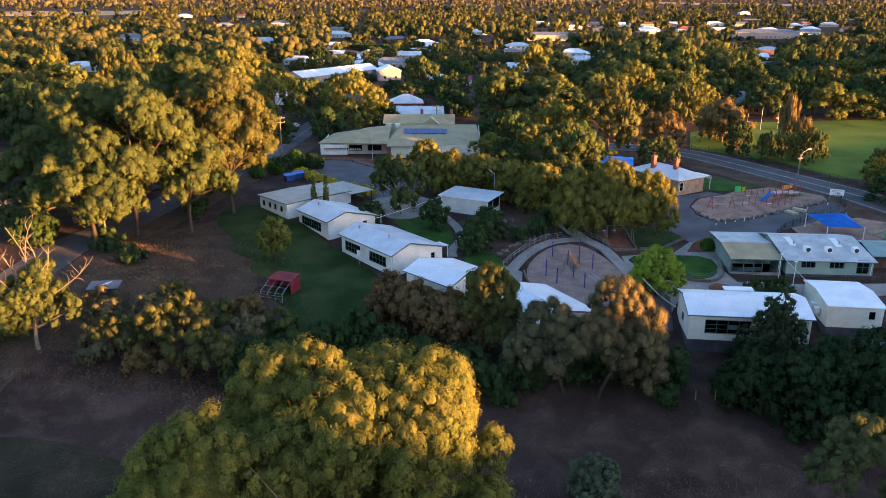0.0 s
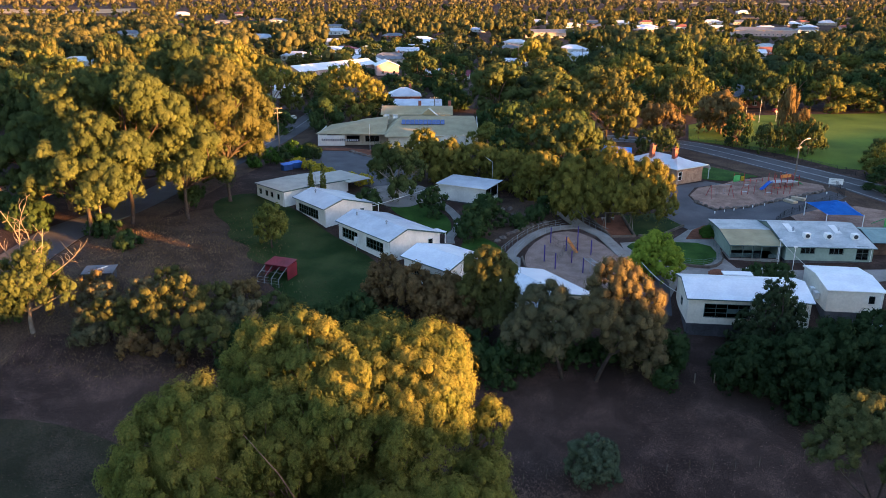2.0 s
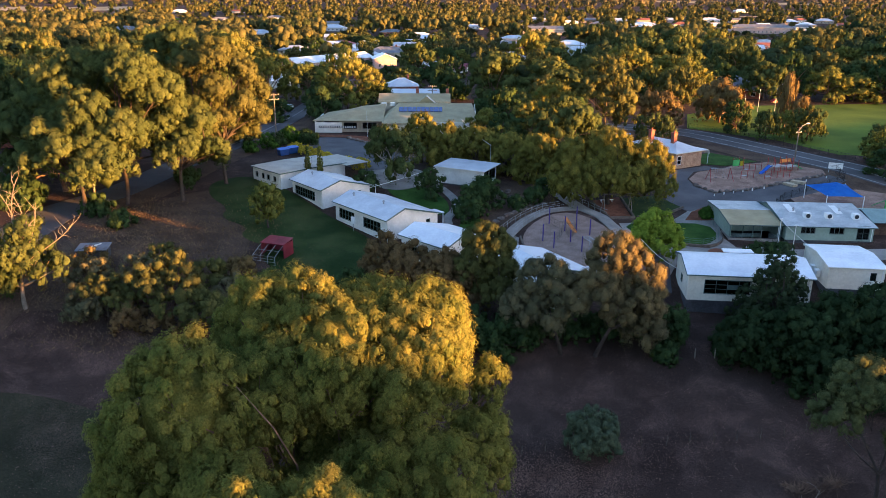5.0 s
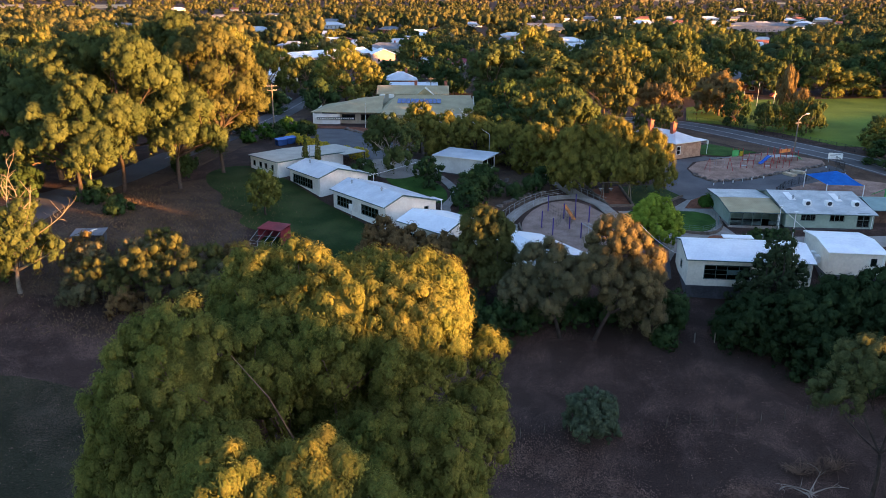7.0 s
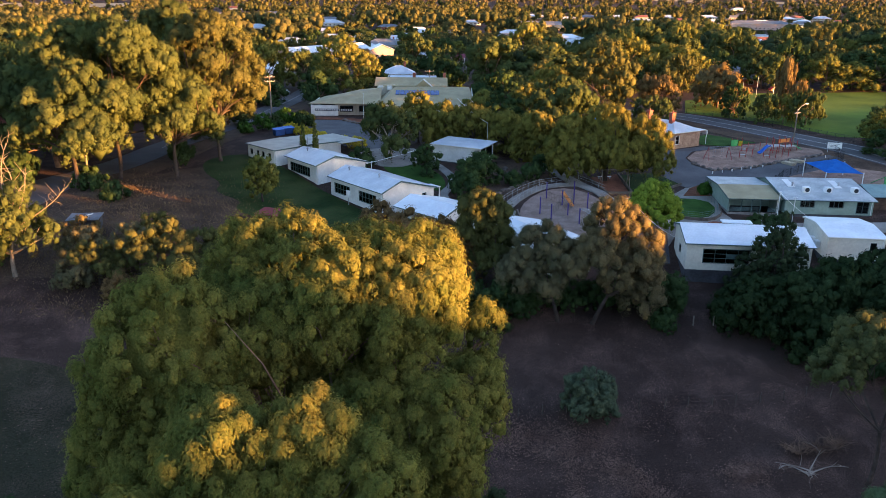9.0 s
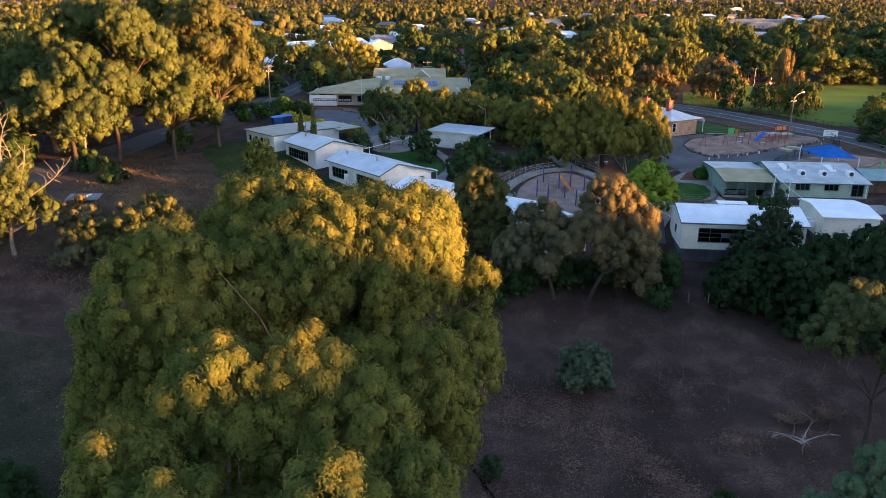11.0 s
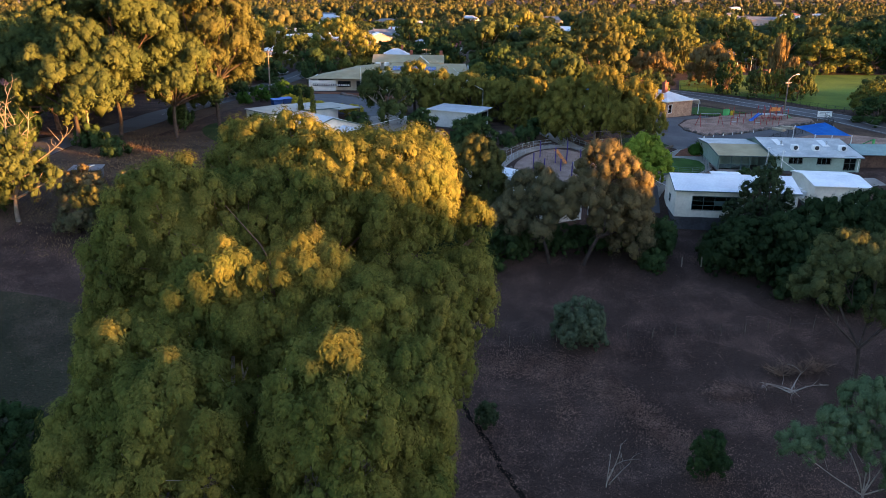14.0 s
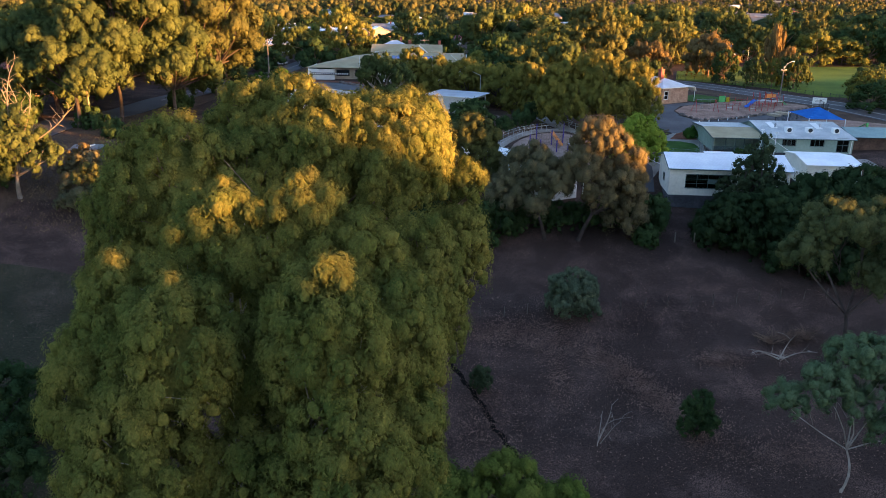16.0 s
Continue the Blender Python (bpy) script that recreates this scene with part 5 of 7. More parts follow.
for i, (x, y, h, r) in enumerate(((9.6, 84.8, 3.0, 2.2), (13.0, 85.8, 3.2, 2.2), (16.6, 85.8, 3.0, 2.2), (20.2, 86.2, 3.2, 2.2), (23.6, 85.8, 2.8, 2.0), (7.0, 82.2, 2.4, 1.8))):
    bushy("shrub", x, y, h, r, 560 + i, "deep", "dense dark shrub along the fence", group="shrubs along the fence", category="shrub", leaf=0.28)
# paddock trees
bushy("grey_bush", 15.4, 66.4, 4.9, 2.5, 81, "blue_green", "round grey-green wattle in the paddock", tuft=0.5, leaf=0.16, lobe_n=9, skirt=0.3, girth=0.07, category="shrub", wide=0.3)
bushy("pine_sapling", 22.2, 46.8, 4.2, 1.4, 82, "deep", "small dark pine sapling in the paddock", tuft=0.4, leaf=0.14, lobe_n=8, skirt=0.3, girth=0.07, wide=0.3)
bushy("grey_bush", 5.4, 54.5, 2.2, 0.9, 83, "pine", "small dark shrub by the gully", tuft=0.35, leaf=0.14, lobe_n=6, skirt=0.3, girth=0.05, category="shrub")
b = at(38.0, 56.5)
tree("pepper_tree", b, from_world(b, [(35.8, 57.0, 4.0, 2.6, 2.6, 2.0), (39.0, 57.5, 3.6, 3.2, 3.0, 2.2), (33.4, 56.6, 1.4, 2.0, 2.2, 1.7), (42.5, 57.0, 2.4, 3.2, 3.0, 2.4), (40.5, 56.0, -0.6, 2.4, 2.2, 1.8)]), "spreading tree with dark leaning trunk", "olive", "dark_bark", 0.2, 0.6, 0.16, 0.36, 84, boughs=36, sub=1.5, cover=0.75)
b = at(30.6, 40.4)
tree("young_gum", b, from_world(b, [(31.4, 42.0, -1.6, 2.6, 2.2, 1.8), (28.6, 41.4, -3.2, 1.6, 1.6, 1.3), (33.6, 41.0, -3.4, 2.4, 2.0, 1.7), (26.2, 41.6, -4.6, 1.5, 1.5, 1.2), (30.6, 41.6, -4.8, 1.8, 1.8, 1.2), (34.0, 40.0, -6.4, 2.2, 2.0, 1.4)]), "open young gum with pale forked trunk", "sapling", "pale_bark", 0.09, 0.5, 0.14, 0.28, 85, cover=0.8, boughs=40, low=-0.3)
b = at(5.5, 30.5)
tree("wattle", b, from_world(b, [(5.4, 31.0, -4.8, 2.0, 2.0, 2.2), (8.6, 30.5, -5.6, 1.4, 1.5, 2.0), (2.6, 30.8, -5.6, 2.0, 2.0, 2.0), (6.6, 29.6, -7.0, 2.0, 2.0, 2.2), (9.4, 31.0, -7.4, 1.4, 1.6, 1.8)]), "bright green drooping wattle", "wattle_leaf", "bark", 0.2, 0.65, 0.15, 0.36, 86, hang=1.2, boughs=24)
bushy("paddock_tree", -33, 47, 6.0, 3.6, 87, "deep", "dark low tree beside the big gums", leaf=0.22)
bushy("paddock_tree", -29, 38, 7.0, 3.4, 88, "deep", "dark low tree beside the big gums", leaf=0.22)
# dark hedge and pine by classroom H
pine_b = at(41.0, 86.2)
g = np.random.default_rng(90)
tree("pine_tree", pine_b, [(0.5, 0, 9.6, 0.9, 0.9, 1.5)] + [(r_ * math.cos(i * 2.4), r_ * math.sin(i * 2.4), z_, w_, w_, w_ * 0.55) for i, (r_, z_, w_) in enumerate((0.5 + 0.22 * k, 9.3 - 0.56 * k, 1.15 + 0.10 * k) for k in range(16))],
     "dark open pine with gold tip", "pine", "dark_bark", 0.25, 0.55, 0.2, 0.3, 90, boughs=40, low=-0.6, thick=0.25, knobs=5, cover=0.7)
for i, (x, y, h, r) in enumerate(((36.5, 80.0, 6.2, 3.6), (40.5, 77.8, 7.6, 4.2), (45.5, 78.0, 9.4, 4.6), (50.5, 79.0, 9.6, 4.8), (56.0, 80.0, 9.0, 4.6), (34.6, 82.2, 3.6, 2.0), (42, 73.8, 6.0, 3.4), (47.5, 73.0, 7.4, 4.0))):
    bushy("dark_hedge_tree", x, y, h, r, 91 + i, "hedge", "dense dark glossy evergreen", leaf=0.3, lobe_n=8, skirt=0.35, group="dark evergreens by the fence")
for i, (x, y, h, r) in enumerate(((27.4, 83.5, 4.2, 2.2), (28.8, 85.5, 3.8, 1.8), (26.6, 81.0, 2.2, 1.4))):
    bushy("shrub", x, y, h, r, 105 + i, "deep", "dark green shrub beside the gate", leaf=0.26, category="shrub")
# garden trees
bushy("round_tree", 30.4, 102.2, 7.0, 3.3, 110, "bright", "round bright green street tree", leaf=0.32, lobe_n=10, skirt=0.55, tuft=0.8, girth=0.16, cover=1.2)
bushy("garden_tree", -27.0, 116.3, 7.0, 2.3, 111, "gum_green", "slender grey-green tree on the lawn", leaf=0.32, lobe_n=8, skirt=0.35)
bushy("garden_tree", -1.5, 132.0, 4.8, 2.1, 112, "deep", "rounded dark green garden tree", leaf=0.32, lobe_n=8, skirt=0.35)
bushy("garden_tree", 5.4, 120.4, 5.6, 2.6, 113, "deep", "rounded dark green garden tree", leaf=0.32, lobe_n=8, skirt=0.35)
bushy("garden_tree", 8.6, 126.0, 4.8, 2.4, 114, "deep", "rounded dark green garden tree", leaf=0.32, lobe_n=8, skirt=0.35)
bushy("garden_tree", 7.6, 129.5, 4.4, 1.9, 119, "deep", "rounded dark green garden tree", leaf=0.32, lobe_n=8, skirt=0.35)
bushy("shrub", 13.2, 125.6, 2.0, 1.3, 115, "deep", "low green shrub on the garden bank", leaf=0.28, category="shrub")
bushy("shrub", 18.6, 131.4, 3.4, 1.9, 116, "deep", "low green shrub on the garden bank", leaf=0.28, category="shrub")
bushy("shrub", 16.6, 127.6, 3.0, 1.6, 117, "deep", "low green shrub on the garden bank", leaf=0.28, category="shrub")
bushy("shrub", -13.2, 135.5, 3.6, 2.0, 118, "deep", "dark green shrub beside the classroom", leaf=0.3, category="shrub")
bushy("shrub", 46.0, 103.2, 2.4, 2.2, 120, "deep", "dark clipped shrubs behind the classroom", leaf=0.28, category="shrub")
bushy("shrub", 49.0, 103.6, 2.2, 1.9, 121, "deep", "dark clipped shrubs behind the classroom", leaf=0.28, category="shrub")
bushy("shrub", 44.2, 121.4, 1.5, 0.9, 122, "vine", "small green shrub in the red bed", leaf=0.2, category="shrub")
bushy("conifer", -45.8, 134.5, 4.6, 1.4, 123, "deep", "small dark conifer on the bank", leaf=0.3, skirt=0.2)
tall_gum(-8.3, 140.8, 12.8, 4.6, 125, "gum", "open gum with pale trunk in the forecourt", 8, 1.1, 0.42, 0.45, "", bark="pale_bark", girth=0.3)
b = at(29, 127.8)
tree("pepper_tree", b, from_world(b, [(29.3, 128.0, 9.6, 4.4, 4.0, 4.2), (35.2, 127.8, 7.6, 4.2, 4.0, 4.6), (23.6, 129.0, 7.4, 4.0, 4.0, 4.6), (37.4, 126.4, 5.4, 2.6, 2.6, 2.8), (31.0, 125.4, 6.4, 4.0, 3.2, 3.2), (25.4, 126.0, 5.8, 3.4, 3.0, 2.8), (21.6, 128.0, 5.2, 2.8, 3.0, 2.8)]),
     "weeping pepper trees in a golden-green clump", "pepper", "dark_bark", 0.45, 0.8, 0.34, 0.30, 126, cover=0.7, droop=1.6, boughs=40, low=-0.7, sub=2.0, hang=1.4)
for i, (x, y, top, r) in enumerate(((18.5, 140.0, 12.6, 4.2), (13.5, 146.5, 11.0, 4.2), (7.5, 150.5, 11.5, 4.6), (1.5, 152.5, 12.0, 4.6), (-3.6, 156, 13.2, 3.8), (19.5, 149.0, 10.0, 4.0))):
    bushy("pepper_tree", x, y, top - 3.4, r, 130 + i, "pepper", "weeping dark green pepper tree", tuft=1.1, leaf=0.45, lobe_n=9, skirt=0.45, wide=0.36, droop=1.3, girth=0.3, group="pepper trees behind the hut")
for i, (x, y) in enumerate(((-24.3, 139.3), (-22.2, 140.2))):
    tree("cypress", at(x, y), [(0, 0, 0.4 + 0.45 * k, w_, w_, 0.6) for k, w_ in enumerate((0.3, 0.4, 0.46, 0.5, 0.52, 0.52, 0.5, 0.48, 0.44, 0.4, 0.35, 0.3, 0.24, 0.17, 0.1))], "slim green pencil cypress", "gum_green", "dark_bark", 0.06, 0.22, 0.2, 0.3, 140 + i, boughs=4, group="pencil cypresses", droop=-0.9, low=-0.9)
for i, (x, y, h, r) in enumerate(((-38.5, 170, 3.4, 2.2), (-37, 175, 3.0, 2.0), (-34.5, 178.5, 3.6, 2.2), (-31.5, 181, 2.6, 1.8), (-41, 166, 2.4, 1.6), (-30, 176, 3.2, 2.0))):
    bushy("shrub", x, y, h, r, 580 + i, "deep" if i % 2 else "vine", "dark green garden shrub beside the car park", leaf=0.26, category="shrub")
for i, (x, y, r) in enumerate(((-31.9, 168.4, 1.8), (-29.0, 165.2, 1.7), (-26.2, 161.6, 1.6), (-23.6, 158.0, 1.6), (-18.6, 154.4, 1.5), (-15.6, 150.6, 1.9))):
    tree("round_shrub", at(x, y), [(0, 0, 0.35 * r, r, r, 0.7 * r)], "clipped yellow-green round shrub", "yellow_bush", "dark_bark", 0.08, 0.36, 0.17, 0.5, 145 + i, cover=1.0, thick=0.25, knobs=4, low=-0.3, boughs=3, category="shrub", group="yellow shrubs by the car park")

# ---- the town behind ----
HOMES = []


def home(x, y, turn, L, w, roof, wall, hipped=True, h=3.0, rise=2.0, label="", chimney=False, porch=False, z=None):
    z = ground(x, y) if z is None else z
    b = thing("house", pose(x, y, z, 0, 0, turn), label, "house")
    HOMES.append((x, y, max(L, w) / 2))
    n = max(2, int(L / 4))
    holes = [((i + 0.5) * L / n - 0.7, (i + 0.5) * L / n + 0.7, 0.9, 2.2) for i in range(n)]
    part("wall", wall_panel(L, -0.6, h, holes, 0.2), wall, b).matrix_basis = pose(-L / 2, -w / 2, 0)
    for a, c, lo, hi in holes:
        window(b, pose(a - L / 2, -w / 2, lo), c - a, hi - lo, "white", 2, 1)
    part("wall", wall_panel(L, -0.6, h, [], 0.2), wall, b).matrix_basis = pose(L / 2, w / 2, 0, 0, 0, 180)
    k = int(w / 5)
    holes = [((i + 0.5) * w / max(k, 1) - 0.6, (i + 0.5) * w / max(k, 1) + 0.6, 0.9, 2.2) for i in range(k)]
    for sx, tz in ((1, 90), (-1, -90)):
        mm = pose(sx * L / 2, -sx * (w / 2 - 0.205), 0, 0, 0, tz)
        part("wall", wall_panel(w - 0.41, -0.6, h, holes, 0.2), wall, b).matrix_basis = mm
        for a, c, lo, hi in holes:
            window(b, mm @ pose(a, 0, lo), c - a, hi - lo, "white", 2, 1)
    o = 0.5
    if hipped:
        part("roof", hip(-L / 2 - o, L / 2 + o, -w / 2 - o, w / 2 + o, h + 0.01, h + rise, "x" if L >= w else "y"), roof, b)
    else:
        s = rise / (w / 2 + o)
        part("roof", slope(-L / 2 - o, L / 2 + o, -w / 2 - o, h - s * o + 0.02, 0, h + rise - s * o), roof, b)
        part("roof", slope(-L / 2 - o, L / 2 + o, w / 2 + o, h - s * o + 0.02, 0, h + rise - s * o), roof, b)
        for sx in (-1, 1):
            part("gable", prism([(sx * (L / 2 - 0.1), -w / 2, h), (sx * (L / 2 - 0.1), w / 2, h), (sx * (L / 2 - 0.1), 0, h + rise - s * o - 0.02)], (0.1 * sx, 0, 0)), wall, b)
    for sy in (-1, 1):
        part("gutter", box(-L / 2 - o, L / 2 + o, sy * (w / 2 + o + 0.08) - 0.07, sy * (w / 2 + o + 0.08) + 0.07, h - 0.22, h - 0.06), "trim", b)
    if chimney:
        part("chimney", box(L * 0.2 - 0.4, L * 0.2 + 0.4, 0.6, 1.4, h, h + rise + 1.1), "red_brick", b)
    if porch:
        part("porch_roof", prism([(-L / 2, -w / 2 - 2.6, h - 0.7), (L / 2, -w / 2 - 2.6, h - 0.7), (L / 2, -w / 2 - 0.52, h - 0.15), (-L / 2, -w / 2 - 0.52, h - 0.15)], (0, 0, 0.08)), roof, b)
        for i in range(4):
            xx = -L / 2 + 0.2 + i * (L - 0.4) / 3
            part("porch_post", box(xx - 0.06, xx + 0.06, -w / 2 - 2.5, -w / 2 - 2.38, -0.4, h - 0.7), "white", b)
    return b


home(-53, 376, 58, 56, 11, "zinc_new", "pink_wall", False, 4.6, 2.6, "long pink hall with pale zinc gable roof")
home(-13.4, 277, 4, 11, 9, "zinc", "red_brick", True, 3.2, 2.6, "red brick house with pyramid zinc roof", True)
home(-11.5, 253, 2, 22, 12, "zinc", "skirt", False, 3.0, 1.6, "long zinc-roofed shed behind the office")
home(-27.6, 390, 100, 14, 11, "zinc_new", "pink_wall", False, 4.6, 2.4, "pink gabled house with pale roof")
home(-44, 440, 8, 20, 12, "zinc", "white_wall", True, 3.2, 2.8, "white house with zinc hipped roof")
home(-30, 458, -6, 24, 14, "slate", "tan_wall", True, 3.2, 3.0, "tan house with grey hipped roof", True)
home(-54, 490, 10, 24, 12, "zinc_new", "white_wall", False, 3.0, 2.0, "white house with pale long roof")
home(6.5, 366, -4, 13, 8, "maroon", "white_wall", False, 2.6, 1.6, "small white shed with maroon roof", porch=True)
home(-19, 562, 6, 22, 12, "zinc", "tan_wall", True, 3.0, 2.4, "tan house among trees with zinc roof")
home(-3, 640, -8, 26, 13, "zinc_new", "white_wall", False, 3.2, 2.4, "white house with bright gable roof")
home(-40, 600, 12, 20, 12, "sage_roof", "white_wall", True, 3.0, 2.2, "house with green steel roof")
home(91, 552, -10, 20, 14, "zinc_new", "white_wall", True, 3.2, 2.8, "white house with bright pyramid roof")
home(55, 494, -6, 13, 9, "maroon", "pink_wall", True, 3.0, 1.8, "pink cottage with maroon roof", porch=True)
home(104, 770, -4, 46, 18, "slate", "tan_wall", False, 5.0, 3.0, "large tan hall with grey roof")
home(112, 300, -10, 14, 10, "slate", "red_brick", True, 3.0, 2.2, "brick house with dark roof behind the oval")
home(107, 274, -28, 13, 9, "slate", "red_brick", True, 3.0, 2.2, "brick house with dark hipped roof by the oval")
home(330, 815, -8, 62, 16, "slate", "pink_wall", True, 6.0, 3.0, "long two-storey pink brick block with grey roof")
home(216, 585, -14, 30, 12, "tile_red", "white_wall", True, 3.0, 2.4, "white house with terracotta roof")
home(240, 585, 10, 18, 12, "zinc_old", "tan_wall", True, 3.0, 2.6, "tan house with weathered roof")
home(205, 520, -6, 16, 10, "zinc_new", "white_wall", False, 3.0, 2.2, "white cottage with bright roof")
home(-60, 297, 28, 11, 9, "zinc_new", "white_wall", True, 3.0, 2.4, "small white house with pyramid roof")
home(-152, 342, 20, 15, 12, "sage_roof", "white_wall", True, 3.0, 2.6, "white house with green hipped roof")
home(-122, 262, 10, 16, 10, "tile_red", "tan_wall", True, 3.0, 2.2, "tan house with terracotta roof under gums")
home(-96, 176, 24, 15, 9, "tile_red", "red_brick", True, 3.0, 2.0, "brick house with terracotta roof under gums")
home(-88, 135, 12, 14, 9, "tile_red", "tan_wall", True, 3.0, 2.0, "brick house beside the side road", porch=True)
home(-200, 432, 14, 18, 12, "zinc_new", "white_wall", True, 3.0, 2.4, "pale roofed house between trees")
home(-80, 470, 20, 16, 11, "zinc", "white_wall", True, 3.0, 2.4, "white house with zinc roof")
home(-66, 540, -10, 18, 12, "maroon", "white_wall", True, 3.0, 2.4, "white house with maroon roof")
home(38, 430, 12, 16, 10, "zinc", "white_wall", True, 3.0, 2.4, "white house half hidden by trees")
home(60, 640, 0, 20, 12, "zinc", "white_wall", True, 3.0, 2.4, "white house half hidden by trees")
hg = np.random.default_rng(5)
for i in range(20):
    x, y = 150 + 420 * (i % 10) / 10 + hg.uniform(-16, 16), (960 if i < 10 else 1090) + hg.uniform(-40, 40) - 0.12 * (i % 10) * 40
    home(x, y, hg.uniform(-20, 20), hg.uniform(18, 28), hg.uniform(12, 16), ("zinc", "slate", "zinc_new", "tile_red", "zinc")[i % 5], ("white_wall", "tan_wall", "pink_wall")[i % 3], i % 4 > 0, 3.2, 3.0,
         "suburban house in the distance")
for x, y, rf in ((-480, 1480, "zinc_new"), (-230, 1120, "slate"), (-380, 1500, "tile_red"), (640, 1700, "zinc_new"), (-110, 820, "tan_wall"), (-160, 700, "zinc"), (-300, 760, "slate")):
    home(x, y, hg.uniform(-20, 20), 26, 15, rf if rf != "tan_wall" else "zinc", "white_wall", True, 3.4, 3.2, "farm house in the distance")

SPOTS = ((-90, 647, "zinc_new"), (-56, 500, "zinc"), (-38, 455, "slate"), (-75, 537, "zinc"), (-47, 544, "sage_roof"), (-17, 685, "zinc_new"), (-6, 634, "zinc_new"), (-4, 360, "zinc"), (-88, 480, "zinc"), (-125, 950, "slate"), (-291, 1061, "slate"), (52, 565, "slate"), (88, 489, "zinc"), (109, 542, "zinc_new"), (201, 563, "zinc_new"), (223, 545, "tile_red"), (137, 320, "zinc"), (179, 440, "slate"), (-25, 527, "zinc"), (-45, 744, "slate"), (37, 876, "zinc"), (-888, 3808, "zinc"), (230, 884, "zinc_new"), (283, 553, "slate"))
for i, (x, y, rf) in enumerate(SPOTS):
    home(x, y, hg.uniform(-25, 25), hg.uniform(13, 18) + y / 150, hg.uniform(9, 12), rf, ("white_wall", "tan_wall", "pink_wall", "red_brick")[i % 4], i % 3 > 0, 3.0, 2.4, ("white", "tan", "pink", "brick")[i % 4] + " house half hidden by gums")

# ---- trees of the town: a few kinds, then copies ----
KINDS = {}


def kind_of(key, material, label, seed, r=7.0, top=15.0, lobe_n=9, skirt=0.3, x=0.0, y=0.0, bark="bark", tuft=2.05, leaf=0.7, boughs=4):
    KINDS[key] = (tall_gum(x, y, ground(x, y) + top, r, seed, material, label, lobe_n, tuft, leaf, skirt, "trees of the town", bark=bark, girth=0.3, boughs=boughs, thick=0.2, knobs=4), r, top)


kind_of("gold", "gum_gold", "golden-lit gum among the houses", 201, x=20.5, y=300)
kind_of("gold2", "gum_gold", "broad golden-lit gum among the houses", 202, 9.0, 14.0, 11, x=143, y=290, skirt=0.4)
kind_of("gum", "gum", "olive green gum among the houses", 203, x=-9.6, y=330)
kind_of("gum2", "gum", "tall olive gum among the houses", 204, 6.0, 17.0, 10, x=92.6, y=300)
kind_of("green", "gum_green", "green gum among the houses", 205, x=36.1, y=250)
kind_of("dark", "deep", "dark dense tree among the houses", 206, 6.0, 10.0, 9, 0.2, x=2.8, y=260)
kind_of("dark2", "pine", "dark upright tree among the houses", 207, 5.0, 13.0, 9, 0.15, x=24.2, y=240)
kind_of("copper", "copper", "copper-lit tree beside the road", 208, 5.6, 11.0, 9, x=77.9, y=213, skirt=0.35)
FINE = dict(tuft=1.6, leaf=0.5, boughs=8)
kind_of("gold_fine", "gum_gold", "golden-lit gum with billowing crown", 211, 7.6, 19.4, 11, x=41.7, y=193, skirt=0.3, **FINE)
kind_of("gum_fine", "gum", "olive green gum beside the school", 212, 7.4, 12.6, 10, x=27.4, y=165, skirt=0.3, **FINE)
kind_of("gum2_fine", "gum_green", "tall golden-green gum behind the school office", 213, 8.6, 17.8, 11, x=-27.7, y=235, skirt=0.2, **FINE)
kind_of("dark2_fine", "deep", "dark upright tree near the school", 214, 5.0, 12.0, 10, x=16, y=187, skirt=0.15, **FINE)
kind_of("dark_fine", "deep", "dark dense tree near the school", 215, 4.6, 8.6, 9, x=-33, y=216, skirt=0.2, **FINE)
kind_of("copper_fine", "copper", "copper-lit tree beside the road", 216, 4.6, 10.0, 9, x=57.7, y=200, skirt=0.3, **FINE)
kind_of("green_fine", "gum_green", "green gum near the road", 217, 7.4, 17.2, 10, x=67.5, y=280, skirt=0.25, **FINE)
kind_of("gold2_fine", "gum_gold", "broad golden-lit gum by the side road", 218, 8.0, 14.6, 11, x=-66, y=190, skirt=0.3, **FINE)
DONE = [(41.7, 193), (27.4, 165), (-27.7, 235), (16, 187), (-33, 216), (57.7, 200), (67.5, 280), (-66, 190)]
PLACED = DONE + [(20.5, 300), (143, 290), (-9.6, 330), (92.6, 300), (36.1, 250), (2.8, 260), (24.2, 240), (77.9, 213)]


def plant(key, x, y, top, r, turn, near=True):
    if (x, y) in DONE:
        return
    ob, r0, h0 = KINDS[key + "_fine"] if near and y < 325 and x > -112 else KINDS[key]
    z = ground(x, y)
    copy_thing(ob, pose(x, y, z - 0.1, 0, 0, turn) @ Matrix.Diagonal((r / r0, r / r0, (top - z) / h0, 1)))
    PLACED.append((x, y))


for key, x, y, top, r in (("gold", 41.7, 193, 21.8, 7.6), ("gum", 27.4, 165, 15.0, 7.4), ("gum", 50.8, 180, 9.6, 4.0), ("copper", 57.7, 200, 12.4, 4.6), ("gum2", -27.7, 235, 20.2, 8.6), ("dark2", -20.0, 241, 10.5, 5.0),
                          ("dark", -33, 216, 11.0, 4.4), ("dark2", 76.3, 196, 11.0, 2.9), ("copper", 90.4, 200, 17.0, 2.3), ("copper", 92.0, 195, 11.8, 2.2), ("gum", 79.8, 186, 9.6, 2.9), ("gum", 89.1, 184, 10.8, 3.6), ("green", 85.0, 187, 9.4, 2.7)):
    plant(key, x, y, top, r, hg.uniform(0, 360))
